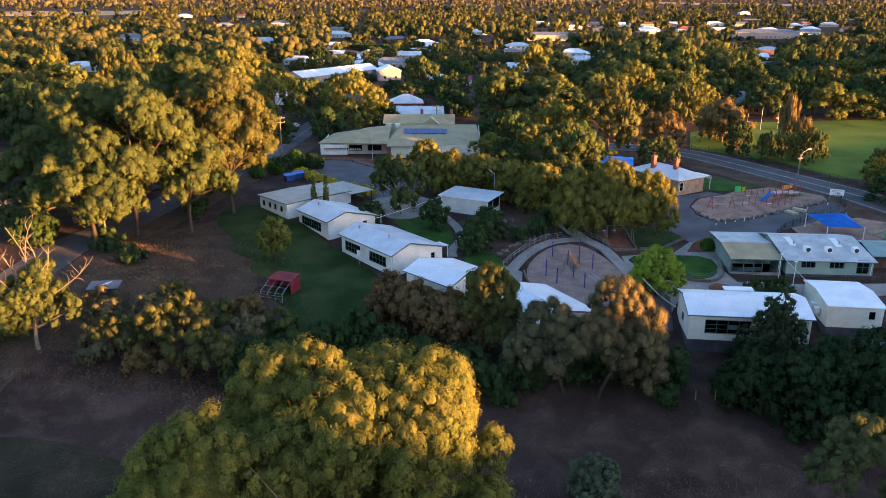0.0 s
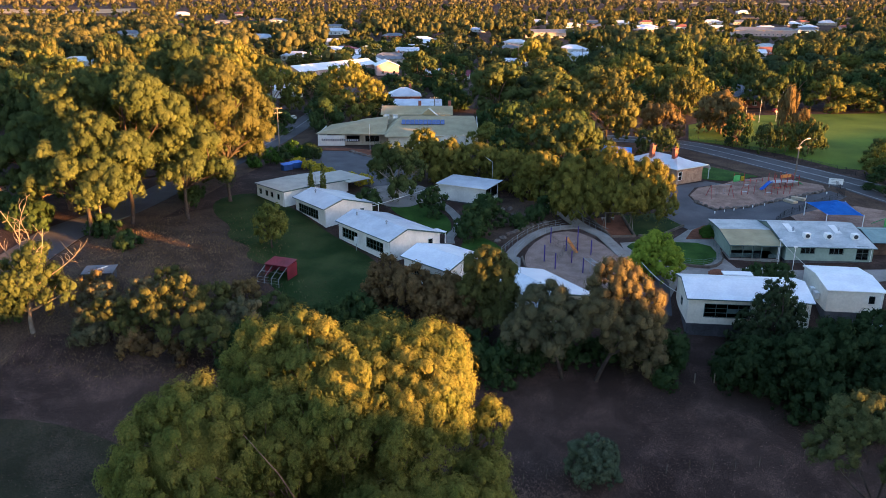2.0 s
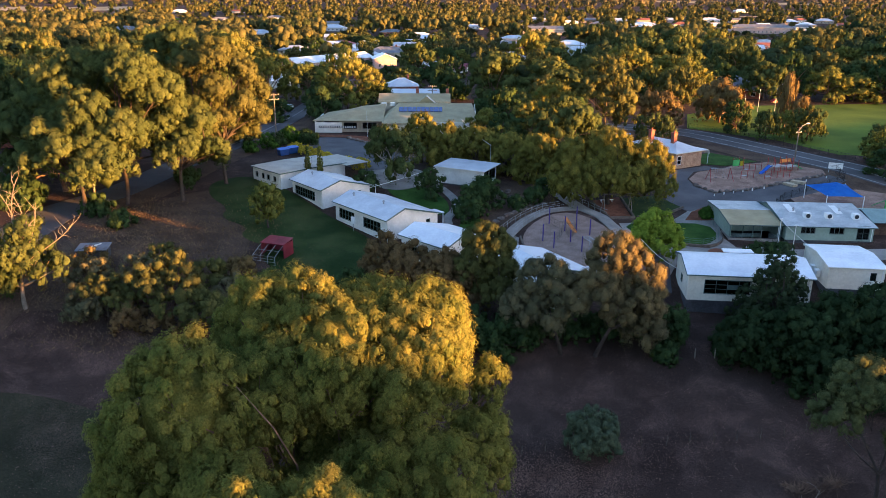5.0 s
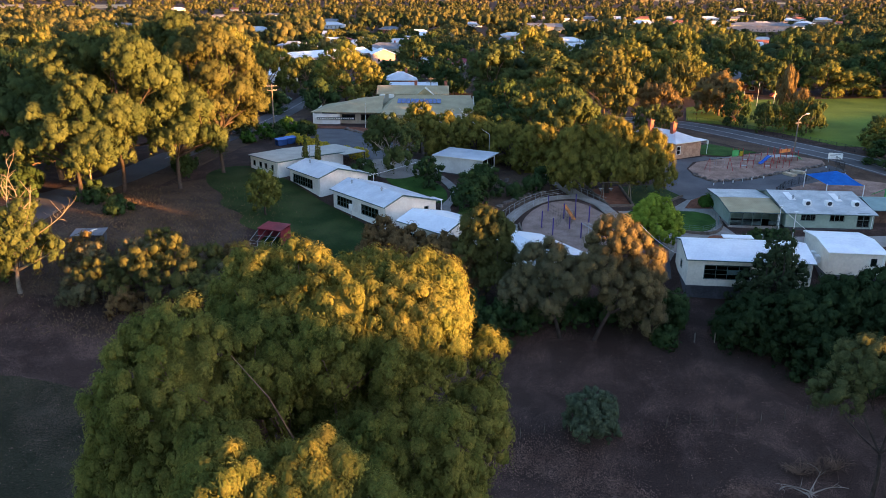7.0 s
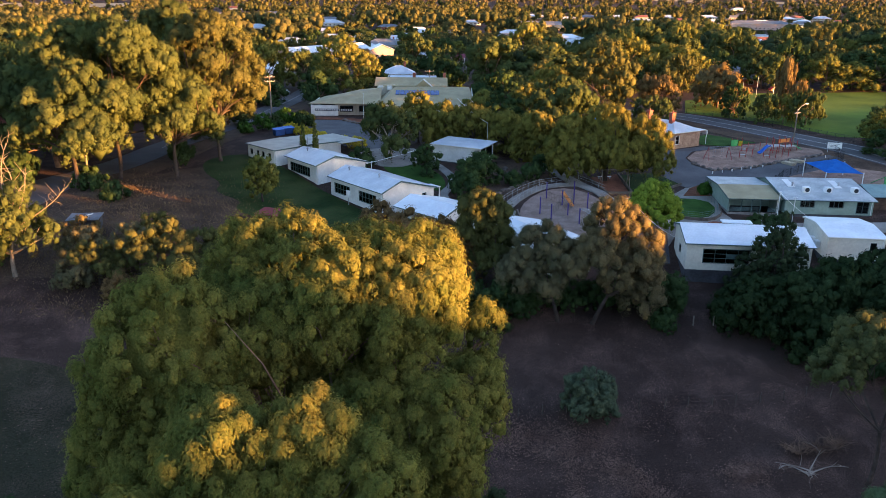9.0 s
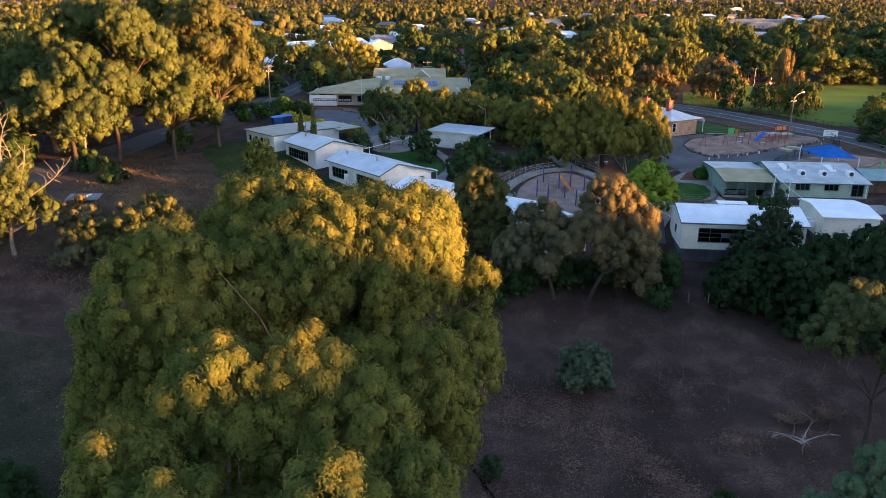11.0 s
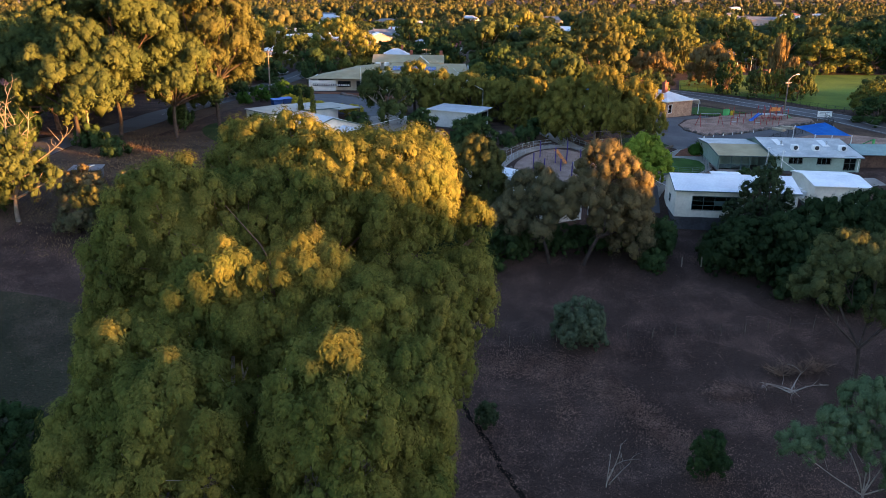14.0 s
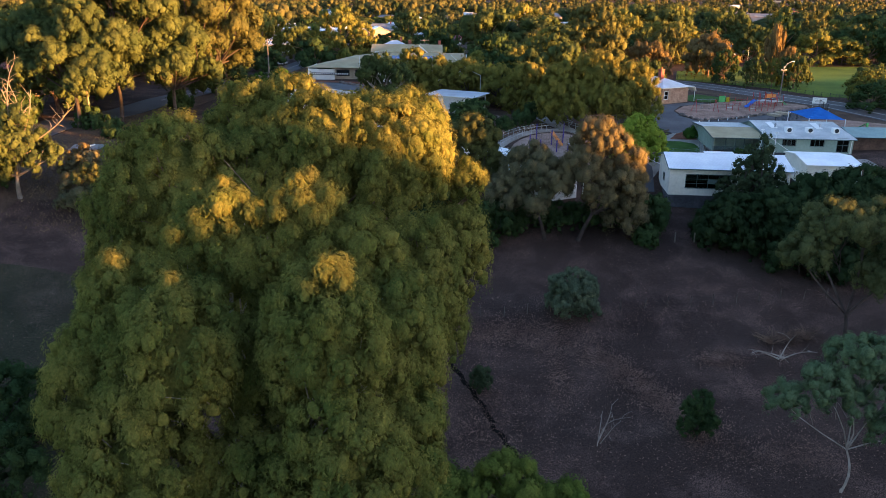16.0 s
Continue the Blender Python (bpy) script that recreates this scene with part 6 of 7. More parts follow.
for key, x, y, top, r in (("gum", 100.5, 169, 9.6, 4.4), ("gum2", 93, 158, 9.4, 3.6), ("dark2", 88, 146, 7.6, 3.6), ("gum", 95, 150, 8.6, 4.2), ("gum2", 83.6, 262, 15.5, 7.0), ("gum", 116.8, 310, 20.5, 9.0), ("gold2", 166, 300, 15.0, 10.0), ("gold", 37.8, 300, 17.0, 6.0),
                          ("gum", 57.6, 290, 16.0, 6.0), ("green", 67.5, 280, 19.6, 7.4), ("gold", 66.8, 322, 17.0, 8.0), ("dark2", 14, 205, 10.5, 4.6), ("dark", 22, 214, 11.0, 5.0), ("dark2", 34, 176, 9.0, 4.0)):
    plant(key, x, y, top, r, hg.uniform(0, 360))
for key, x, y, top, r in (("gum", -105, 200, 19, 8.0), ("gum", -92, 192, 21, 8.6), ("green", -108, 230, 20, 8.0), ("gum", -78, 205, 18, 8.0), ("gold2", -66, 190, 17, 8.0), ("gold", -72, 232, 20, 9.0), ("gum2", -55, 250, 19, 8.0), ("dark", -48, 178, 9, 4.6),
                          ("dark", -47, 214, 9, 5.0), ("dark2", -38, 250, 10, 5.0), ("dark", -33, 262, 8, 5.0), ("gum", -120, 170, 19, 9.0), ("dark2", -84, 118, 11, 6.0), ("dark2", -98, 150, 14, 7.0)):
    plant(key, x, y, top, r, hg.uniform(0, 360))

for key, x, y, top, r in (("dark2", 16, 187, 12.5, 5.0), ("green", 22.5, 181, 12.0, 5.0), ("dark", 30, 171, 11.0, 4.6), ("green", 11, 176, 11.0, 4.4), ("dark2", 14, 166, 11.5, 4.6), ("gum", 20, 196, 13.0, 5.4), ("dark", 33, 185, 12, 5.0), ("gum2", 30, 205, 15, 5.6)):
    plant(key, x, y, top, r, hg.uniform(0, 360))

for i in range(11):
    plant(("gum", "dark2", "green", "gum2", "dark2")[i % 5], 112 + 9.5 * i, 267 + 3 * math.sin(i * 2.1) - 1.6 * i, ground(112 + 9.5 * i, 276) + 12.5 + 3.5 * math.sin(i * 1.7), 6.4 + 1.2 * math.cos(i * 2.3), 40 * i)
for i in range(5):
    plant(("dark2", "gum", "dark2", "green", "dark2")[i], 62 + 9 * i, 250 + 5 * i, 12 + 2.5 * math.sin(i * 2.0), 5.2, 70 * i)

OVAL = [(58, 205), (68, 236), (98, 256), (150, 262), (215, 215), (150, 135), (92, 140), (80, 180)]


def screened(x, y):
    """Whether tall growth here would hide a house."""
    return any(hx - hr < x * hy / y < hx + hr and hy - (0.2 if hy < 650 else 0.38) * hy < y < hy for hx, hy, hr in HOMES)


def free(x, y, gap):
    if inside(OVAL, x, y) or (-36 < x < 15 and 150 < y < 222) or (15 <= x < 80 and y < 172):
        return False
    if any(abs(x - q) < 8 and abs(y - w) < 8 for q, w in ROAD[::2]) or any(abs(x - q) < 7 and abs(y - w) < 8 for q, w in ROAD_W[::2]):
        return False
    for hx, hy, hr in HOMES:
        d = math.hypot(x - hx, y - hy)
        if d < hr + 4:
            return False
    if screened(x, y) and gap:
        return False
    return all((x - q) ** 2 + (y - w) ** 2 > gap ** 2 for q, w in PLACED)


def open_plot(x, y):
    return all(math.hypot(x - hx, y - hy) > hr + 2.5 for hx, hy, hr in HOMES) and all((x - q) ** 2 + (y - w) ** 2 > 49 for q, w in PLACED)


town = np.random.default_rng(70)
for i in range(110):
    x, y = town.uniform(-78, 14), town.uniform(392, 650)
    if open_plot(x, y):
        plant(("dark", "green", "gum", "dark2", "gum2", "gold")[i % 6], x, y, ground(x, y) + town.uniform(5.5, 10), town.uniform(3.4, 5.2), town.uniform(0, 360))
for key, x, y, top, r in (("dark", -46, 330, 9, 5.0), ("dark2", -36, 345, 10, 5.0), ("green", -62, 330, 9, 4.6), ("gum", 4, 300, 14, 5.6), ("dark", -2, 318, 10, 5.0), ("gum2", -12, 352, 15, 5.0), ("dark", -22, 330, 8, 4.4)):
    plant(key, x, y, top, r, town.uniform(0, 360))

tg = np.random.default_rng(77)
keys = ("gold", "gum", "gum2", "gold2", "green", "dark", "dark2", "gum", "green", "gum2", "dark2", "gum")
spots = [(x, y) for y in range(110, 440, 11) for x in range(-300, 320, 11)]
tg.shuffle(spots)
count = 0
for x, y in spots:
    x, y = x + tg.uniform(-4, 4), y + tg.uniform(-4, 4)
    if abs(x) > 0.62 * y + 14 or (y < 215 and x > -74) or count > 155 or (x > 60 and y < 235):
        continue
    town = -80 < x < 40 and y > 255
    if not free(x, y, 9.5 if not town else 12) or (town and tg.random() < 0.35):
        continue
    key = keys[tg.integers(len(keys))]
    top = ground(x, y) + (tg.uniform(6, 11) if town else tg.uniform(10, 19))
    plant(key, x, y, top, tg.uniform(4, 6) if town else tg.uniform(5.5, 9), tg.uniform(0, 360), False)
    count += 1


def far_woods(name, y0, y1, step, leaf, leaves, material, seed, grow=1.0):
    """Distant woodland, as one mesh of leaf clumps."""
    g = np.random.default_rng(seed)
    pos, out, cores = [], [], []
    y = y0
    while y < y1:
        d = step * (y / y0) ** grow
        for x in np.arange(-0.66 * y - 20, 0.66 * y + 20, d):
            px, py = x + g.uniform(-0.45, 0.45) * d, y + g.uniform(-0.45, 0.45) * d
            clear = 0.5 + 0.5 * noise.noise((px / 140, py / 200, 9.0))
            if clear < 0.30 or not free(px, py, 0) or inside_field(px, py):
                continue
            h = g.uniform(9, 20) * (0.6 if -90 < px < 60 and py < 700 else 1)
            if screened(px, py):
                h = g.uniform(2.5, 5.0)
            r = h * g.uniform(0.40, 0.58) + (1.0 if h < 5 else 0)
            z = ground(px, py)
            n = 14 if y0 < 800 else 8 if y0 < 1900 else 3
            c = np.stack((g.normal(0, 0.5 * r, n), g.normal(0, 0.5 * r, n), h - r * 0.5 - np.abs(g.normal(0, 0.34 * h, n))), 1)
            c[0] = (0, 0, h - 0.5 * r)
            w = g.normal(0, 1, (leaves, 3))
            w /= np.linalg.norm(w, axis=1)[:, None]
            w[:, 2] = np.where(w[:, 2] < -0.3, -w[:, 2], w[:, 2])
            k = g.integers(0, n, leaves)
            q = c[k] + w * r * (0.62 if n < 6 else 0.42) * g.uniform(0.66, 1.05, (leaves, 1))
            q[:, 2] = np.maximum(q[:, 2], 0.3)
            pos.append(q + np.array((px, py, z)))
            out.append(w + np.array((0, 0, 0.25)))
            cores.append((c + np.array((px, py, z)), np.full(n, (0.6 if n < 6 else 0.38) * r)))
        y += d
    spots_ = np.concatenate([c for c, _ in cores])
    domes = (spots_, np.tile(np.array((0.0, 0.0, 1.0)), (len(spots_), 1)), np.concatenate([q for _, q in cores]))
    ob = new(name, leaf_cloud(name, np.concatenate(pos), np.concatenate(out), leaf, leaf * 0.8, material, g, 0.5, domes, 1, 0.8))
    return ob


FIELDS = [(-900, 1660, 270, 140), (-560, 1220, 130, 70), (-330, 1130, 80, 30), (610, 1420, 160, 40), (900, 2400, 250, 120), (330, 2900, 270, 130)]


def inside_field(x, y):
    return any(abs(x * b / y - a) < w and b * 0.93 - d < y < b + d for a, b, w, d in FIELDS)


tagged(far_woods("far_trees", 430, 800, 15.5, 1.35, 150, "far_gum", 301, 0.6), "belt of golden-lit gums among far houses", "woodland", kind="stuff")
tagged(far_woods("distant_woods", 800, 1900, 23, 2.4, 80, "far_gum", 302, 0.9), "distant gum woodland", "woodland", kind="stuff")
# skyline woods take the leaf colour with haze mixed in
tagged(far_woods("hill_woods", 1900, 4600, 42, 6.4, 26, "haze_tinted", 303, 1.0), "wooded hills on the skyline", "woodland", kind="stuff")
def add_chute(bm, line, side, half, lip):
    """A slide's trough: one skin with raised lips, swept along a line."""
    up = Vector((0, 0, 1))
    rows = [[bm.verts.new(p + side * (sx * half) + up * h) for sx, h in ((-1, lip), (-0.85, 0), (0.85, 0), (1, lip), (0.7, 0.06), (-0.7, 0.06))] for p in line]
    for a, b in zip(rows, rows[1:]):
        for i in range(6):
            bm.faces.new((a[i], a[(i + 1) % 6], b[(i + 1) % 6], b[i]))
    bm.faces.new(rows[0])
    bm.faces.new(rows[-1][::-1])
    bmesh.ops.recalc_face_normals(bm, faces=bm.faces[:])



# ---- play areas, fences, small things ----
def rod(parent, name, pts, r, material, r1=None, sides=6):
    return part(name, tube(pts, r, r1, sides), material, parent)


# climbing frame on the gravel
gz = ground(19, 110) + 0.10
cf = thing("climbing_frame", pose(0, 0, 0), "climbing frame of purple posts, ropes and orange slide", "playground")
for x, y, h in ((15.6, 109.2, 2.7), (17.6, 117.0, 2.7), (19.5, 113.2, 2.5), (16.8, 106.0, 2.6), (21.3, 113.4, 1.9), (22.2, 118.4, 2.4), (23.0, 111.2, 2.6), (20.6, 104.4, 2.4), (19.6, 108.4, 1.9), (22.2, 100.6, 2.6)):
    z = ground(x, y)
    rod(cf, "post", [(x, y, z - 0.3), (x, y, z + h)], 0.09, "purple", sides=9)
nets = (((17.6, 117.0), (19.5, 113.2)), ((19.5, 113.2), (16.8, 106.0)), ((19.5, 113.2), (21.3, 113.4)), ((19.5, 113.2), (19.6, 108.4)), ((21.3, 113.4), (19.6, 108.4)))
for (x0, y0), (x1, y1) in nets:
    bm = bmesh.new()
    for k, hh in enumerate((0.6, 1.1, 1.7)):
        pts = [(x0 + (x1 - x0) * i / 6, y0 + (y1 - y0) * i / 6, gz + hh - 0.35 * math.sin(math.pi * i / 6)) for i in range(7)]
        add_tube(bm, pts, 0.022, 0.022, 4)
    for i in range(1, 6):
        x, y = x0 + (x1 - x0) * i / 6, y0 + (y1 - y0) * i / 6
        d = 0.35 * math.sin(math.pi * i / 6)
        add_tube(bm, [(x, y, gz + 0.6 - d), (x, y, gz + 1.7 - d)], 0.018, 0.018, 4)
    part("rope_net", bm, "sleeper", cf)
bm = bmesh.new()
add_chute(bm, [Vector((19.7, 114.6, gz + 1.9)).lerp(Vector((20.9, 112.0, gz + 0.3)), k / 8) for k in range(9)], Vector((1, 0, 0)), 0.26, 0.2)
part("slide", bm, "orange", cf)
bm = bmesh.new()
for sy in (0, 1.0):
    add_tube(bm, [(20.6 + sy, 104.4 - sy * 0.2, gz), (20.6 + sy, 104.4, gz + 2.0), (21.6 + sy, 101.0, gz + 2.0), (21.6 + sy, 101.0, gz)], 0.04, 0.04, 5)
for i in range(7):
    add_tube(bm, [(20.6 + i / 7, 104.4 - i * 0.5, gz + 2.0), (21.6 + i / 7, 104.4 - i * 0.5, gz + 2.0)], 0.025, 0.025, 4)
part("overhead_ladder", bm, "grey_metal", cf)
bm = bmesh.new()
edge = curve_line([(12.3, 111), (12.5, 105.5), (16.5, 97.5), (22, 97.2), (25.6, 102.2), (28.2, 107.2)], 1)
for (x0, y0), (x1, y1) in zip(edge, edge[1:]):
    z0, z1 = ground(x0, y0), ground(x1, y1)
    add_prism(bm, [(x0, y0, z0 - 0.6), (x0, y0, z0 + 0.34), (x0 + 0.25, y0 + 0.2, z0 + 0.34), (x0 + 0.25, y0 + 0.2, z0 - 0.6)], (x1 - x0, y1 - y0, z1 - z0))
tagged(part("sleeper_edge", bm, "sleeper"), "dark timber sleeper edge of the play area", "edging")


# handrails of the ramp
def railing(name, line, label, material="grey_metal", h=1.0, gap=1.6, mid=2, r=0.03, group=""):
    top = thing(name, pose(0, 0, 0), label, "fence", group)
    for k in range(mid):
        hh = h - k * h / (mid + 0.4)
        rod(top, "rail", [(x, y, ground(x, y) + 0.1 + hh) for x, y in line], r * 0.8, material, sides=5)
    run = 0.0
    for (x0, y0), (x1, y1) in zip(line, line[1:]):
        d = math.hypot(x1 - x0, y1 - y0)
        n = max(1, round(d / gap))
        for i in range(n):
            x, y = x0 + (x1 - x0) * i / n, y0 + (y1 - y0) * i / n
            rod(top, "post", [(x, y, ground(x, y) - 0.2), (x, y, ground(x, y) + 0.1 + h)], r * 1.1, material, sides=5)
    return top


railing("handrail", curve_line([(9.4, 113.0), (12.2, 118.2), (16.4, 124.0), (20.6, 126.0)], 1), "galvanised handrail along the curved ramp")
railing("handrail", curve_line([(11.4, 112.2), (13.8, 117.0), (17.4, 122.4), (21, 124.0)], 1), "galvanised handrail along the curved ramp")
railing("handrail", [(24.6, 126.8), (27.6, 120.8)], "galvanised handrail of the footpath")
railing("handrail", [(21.0, 139), (25.2, 127)], "galvanised handrail of the footpath")


def bar_fence(name, line, label, h=1.3, gap=2.4, material="black_metal", post=0.05):
    """A fence of posts, two rails and thin uprights."""
    top = thing(name, pose(0, 0, 0), label, "fence")
    for (x0, y0), (x1, y1) in zip(line, line[1:]):
        d = math.hypot(x1 - x0, y1 - y0)
        n = max(1, round(d / gap))
        for i in range(n):
            p = [(x0 + (x1 - x0) * k / n, y0 + (y1 - y0) * k / n) for k in (i, i + 1)]
            z = [ground(*q) for q in p]
            rod(top, "post", [(*p[0], z[0] - 0.2), (*p[0], z[0] + h + 0.1)], post, material, sides=4)
            bm = bmesh.new()
            for hh in (0.15, h):
                add_tube(bm, [(*p[0], z[0] + hh), (*p[1], z[1] + hh)], 0.022, 0.022, 4)
            m_ = max(4, int(d / n / 0.16))
            for k in range(1, m_):
                q = [p[0][j] + (p[1][j] - p[0][j]) * k / m_ for j in (0, 1)]
                zz = z[0] + (z[1] - z[0]) * k / m_
                add_tube(bm, [(*q, zz + 0.15), (*q, zz + h)], 0.011, 0.011, 3)
            tagged(part("panel", bm, material, top), kind="stuff")
    return top


bar_fence("steel_fence", shifted(ROAD, 7.2)[12:30:2], "black steel fence along the road")
bar_fence("steel_fence", [(58.2, 127.6), (61.0, 131.0), (68.8, 136.6), (77.2, 142.2)], "black steel fence by the shade sail")
bar_fence("steel_fence", [(77.2, 142.2), (78.0, 147.5)], "tall black steel gate", h=1.8)
railing("wall_fence", curve_line([(29.6, 112), (34, 109.6), (36.3, 108.2), (40.2, 107.6), (43.4, 112.0), (43.8, 118.2)], 1), "green mesh fence round the lawn", "green_trim", 1.0, 1.4, 3, 0.025)
bm = bmesh.new()
edge = curve_line([(35.6, 108.2), (38, 107.4), (40.6, 107.3), (43.2, 110.4), (44.0, 114.0)], 1)
for (x0, y0), (x1, y1) in zip(edge, edge[1:]):
    z = min(ground(x0, y0), ground(x1, y1))
    add_prism(bm, [(x0, y0, z - 0.8), (x0, y0, z + 0.45), (x0, y0 - 0.3, z + 0.45), (x0, y0 - 0.3, z - 0.8)], (x1 - x0, y1 - y0, 0))
tagged(part("retaining_wall", bm, "sleeper"), "curved dark retaining wall below the lawn", "wall", kind="structure")
st = thing("garden_steps", pose(34.6, 107.2, ground(34.6, 107.2)), "flight of dark timber garden steps", "steps")
for i in range(5):
    part("step", box(-1.2, 1.4, i * 0.34, i * 0.34 + 0.4, -0.3, 0.05 + i * 0.17, 0.02), "sleeper", st)

# bark playground with slide tower, swings and bars
pz = ground(62, 148) + 0.10
pf = thing("play_tower", pose(66.0, 147.5, pz, 0, 0, 24), "play tower with blue slide and orange panels", "playground")
for x in (0, 1.6, 3.2, 4.8, 6.4):
    for y in (0, 1.8):
        rod(pf, "post", [(x, y, -0.2), (x, y, 2.8 if x < 5 else 2.2)], 0.07, "red_steel")
part("deck", box(0, 3.2, 0, 1.8, 1.15, 1.25), "grey_metal", pf)
part("deck", box(3.3, 6.4, 0, 1.8, 0.85, 0.95), "grey_metal", pf)
part("panel", box(3.3, 6.1, 1.74, 1.80, 1.5, 2.2), "orange", pf)
part("panel", box(1.7, 3.1, 0.0, 0.06, 2.0, 2.6), "orange", pf)
bm = bmesh.new()
add_chute(bm, [Vector((-0.1 - 3.4 * k / 9, 0.9 - 0.8 * k / 9, 1.25 - 1.1 * k / 9 + 0.12 * math.sin(math.tau * k / 9))) for k in range(10)], Vector((0, 1, 0)), 0.4, 0.28)
part("slide", bm, "blue_plastic", pf)
bm = bmesh.new()
for i in range(7):
    add_tube(bm, [(6.5 + i * 0.25, 0.1, 1.0 - i * 0.15), (6.5 + i * 0.25, 1.0, 1.0 - i * 0.15)], 0.05, 0.05, 4)
part("climbing_ramp", bm, "green_plastic", pf)
part("handrail", tube([(3.3, 0, 1.8), (6.4, 0, 1.8)], 0.03), "red_steel", pf)
sw = thing("swing_frame", pose(51.2, 141.4, pz - 0.1, 0, 0, 8), "red steel swing frame with two swings", "playground")
for x in (0, 4.0):
    for s in (-1, 1):
        rod(sw, "leg", [(x - 0.3 + 0.6 * (x > 0), s * 1.1, -0.1), (x, 0, 2.3)], 0.05, "red_steel")
rod(sw, "beam", [(0, 0, 2.3), (4.0, 0, 2.3)], 0.05, "grey_metal")
for x in (1.2, 2.8):
    part("swing_seat", box(x - 0.22, x + 0.22, -0.1, 0.1, 0.5, 0.54), "black_metal", sw)
    for s in (-0.2, 0.2):
        rod(sw, "chain", [(x + s, 0, 0.54), (x + s, 0, 2.3)], 0.012, "grey_metal", sides=3)
for x, y, n in ((58.0, 143.6, 3), (60.6, 149.4, 4), (62.4, 143.2, 5)):
    bars = thing("exercise_bars", pose(x, y, pz, 0, 0, 15), "low red steel exercise bars", "playground")
    for i in range(n):
        rod(bars, "post", [(i * 1.4, 0, -0.2), (i * 1.4, 0, 1.3 + 0.3 * (i % 2))], 0.06, "red_steel")
    rod(bars, "rail", [(0, 0, 1.2), (1.4 * (n - 1), 0, 1.2)], 0.03, "red_steel")
    part("step_plate", box(0.2, 1.2, -0.25, 0.25, 0.3, 0.38, 0.02), "grey_metal", bars)
gf = thing("green_climber", pose(59.6, 152.4, pz, 0, 0, 20), "green moulded climbing panel", "playground")
part("panel", box(0, 1.6, 0, 0.12, 0.3, 1.6, 0.05), "green_plastic", gf)
part("panel", box(2.2, 3.2, 0.4, 0.52, 0.2, 1.2, 0.05), "yellow_bush", gf)
for x in (0.1, 1.5, 2.7):
    rod(gf, "post", [(x, 0.06, -0.2), (x, 0.06, 2.0)], 0.06, "red_steel")


def rock_row(line, label, gap=1.0, size=0.42, seed=3, group="edging rocks"):
    g = np.random.default_rng(seed)
    run = []
    for (x0, y0), (x1, y1) in zip(line, line[1:]):
        n = max(1, int(math.hypot(x1 - x0, y1 - y0) / gap))
        run += [(x0 + (x1 - x0) * i / n, y0 + (y1 - y0) * i / n) for i in range(n)]
    for x, y in run:
        bm = bmesh.new()
        bmesh.ops.create_icosphere(bm, subdivisions=2, radius=1.0)
        s = Vector(g.uniform(0.75, 1.35, 3)) * size
        s.z *= 0.7
        o = Vector(g.uniform(0, 50, 3))
        for v in bm.verts:
            v.co *= 1 + 0.35 * noise.noise(v.co * 1.3 + o)
            v.co = Vector((v.co.x * s.x, v.co.y * s.y, v.co.z * s.z))
        ob = part("rock", bm, "stone")
        ob.matrix_basis = pose(x + g.uniform(-0.15, 0.15), y + g.uniform(-0.15, 0.15), ground(x, y) + size * 0.28, 0, 0, g.uniform(0, 360))
        tagged(ob, label, "rock", group)


rock_row([(47.8, 139), (50.2, 134.9), (57.5, 136.8), (64.1, 140.4), (76.0, 146.8)], "low dark rock edging the bark playground", 1.1, 0.46, 4)
rock_row([(9.2, 118.6), (11, 121.4), (14.6, 125.2), (19.2, 128.0)], "garden rock on the dark bank", 1.2, 0.5, 5, "rocks on the bank")
rock_row([(5.8, 131.0), (9.6, 131.6), (13.0, 131.0), (16.6, 130)], "garden rock on the dark bank", 1.5, 0.55, 6, "rocks on the bank")
rock_row([(6.4, 135.2), (9.6, 133.6), (14, 135)], "garden rock on the dark bank", 1.4, 0.6, 7, "rocks on the bank")
rock_row([(63.4, 122.6), (66.6, 121.4), (71, 121.6), (75, 123)], "rock edging the sand under the sail", 1.3, 0.6, 8)
rock_row([(-22, 184.4), (-16, 177.6), (-10.5, 170.8)], "red-brown rock edging the forecourt bed", 1.6, 0.6, 9)
for i, (x, y) in enumerate(((65.6, 139.2), (67.8, 140.8))):
    pk = thing("timber_stack", pose(x, y, ground(x, y) + 0.06, 0, 0, 115 + 20 * i), "stack of pale timber boards on the asphalt", "timber stack")
    for k in range(3):
        for j in range(3):
            part("board", box(-1.2, 1.2, j * 0.42 - 0.6, j * 0.42 - 0.22, k * 0.16, k * 0.16 + 0.14, 0.01), "timber", pk)

for i in range(9):
    k = i / 8
    x, y = (49.4 + 16 * k, 134.0 + 6.2 * k) if k < 0.6 else (59.0 + 40 * (k - 0.6), 137.7 + 19.5 * (k - 0.6))
    tagged(part("bollard", tube([(x, y - 0.9, ground(x, y) - 0.2), (x, y - 0.9, ground(x, y) + 0.38)], 0.10, 0.09, 8), "white"), "short white bollard along the rocks", "bollard", "bollards along the playground")

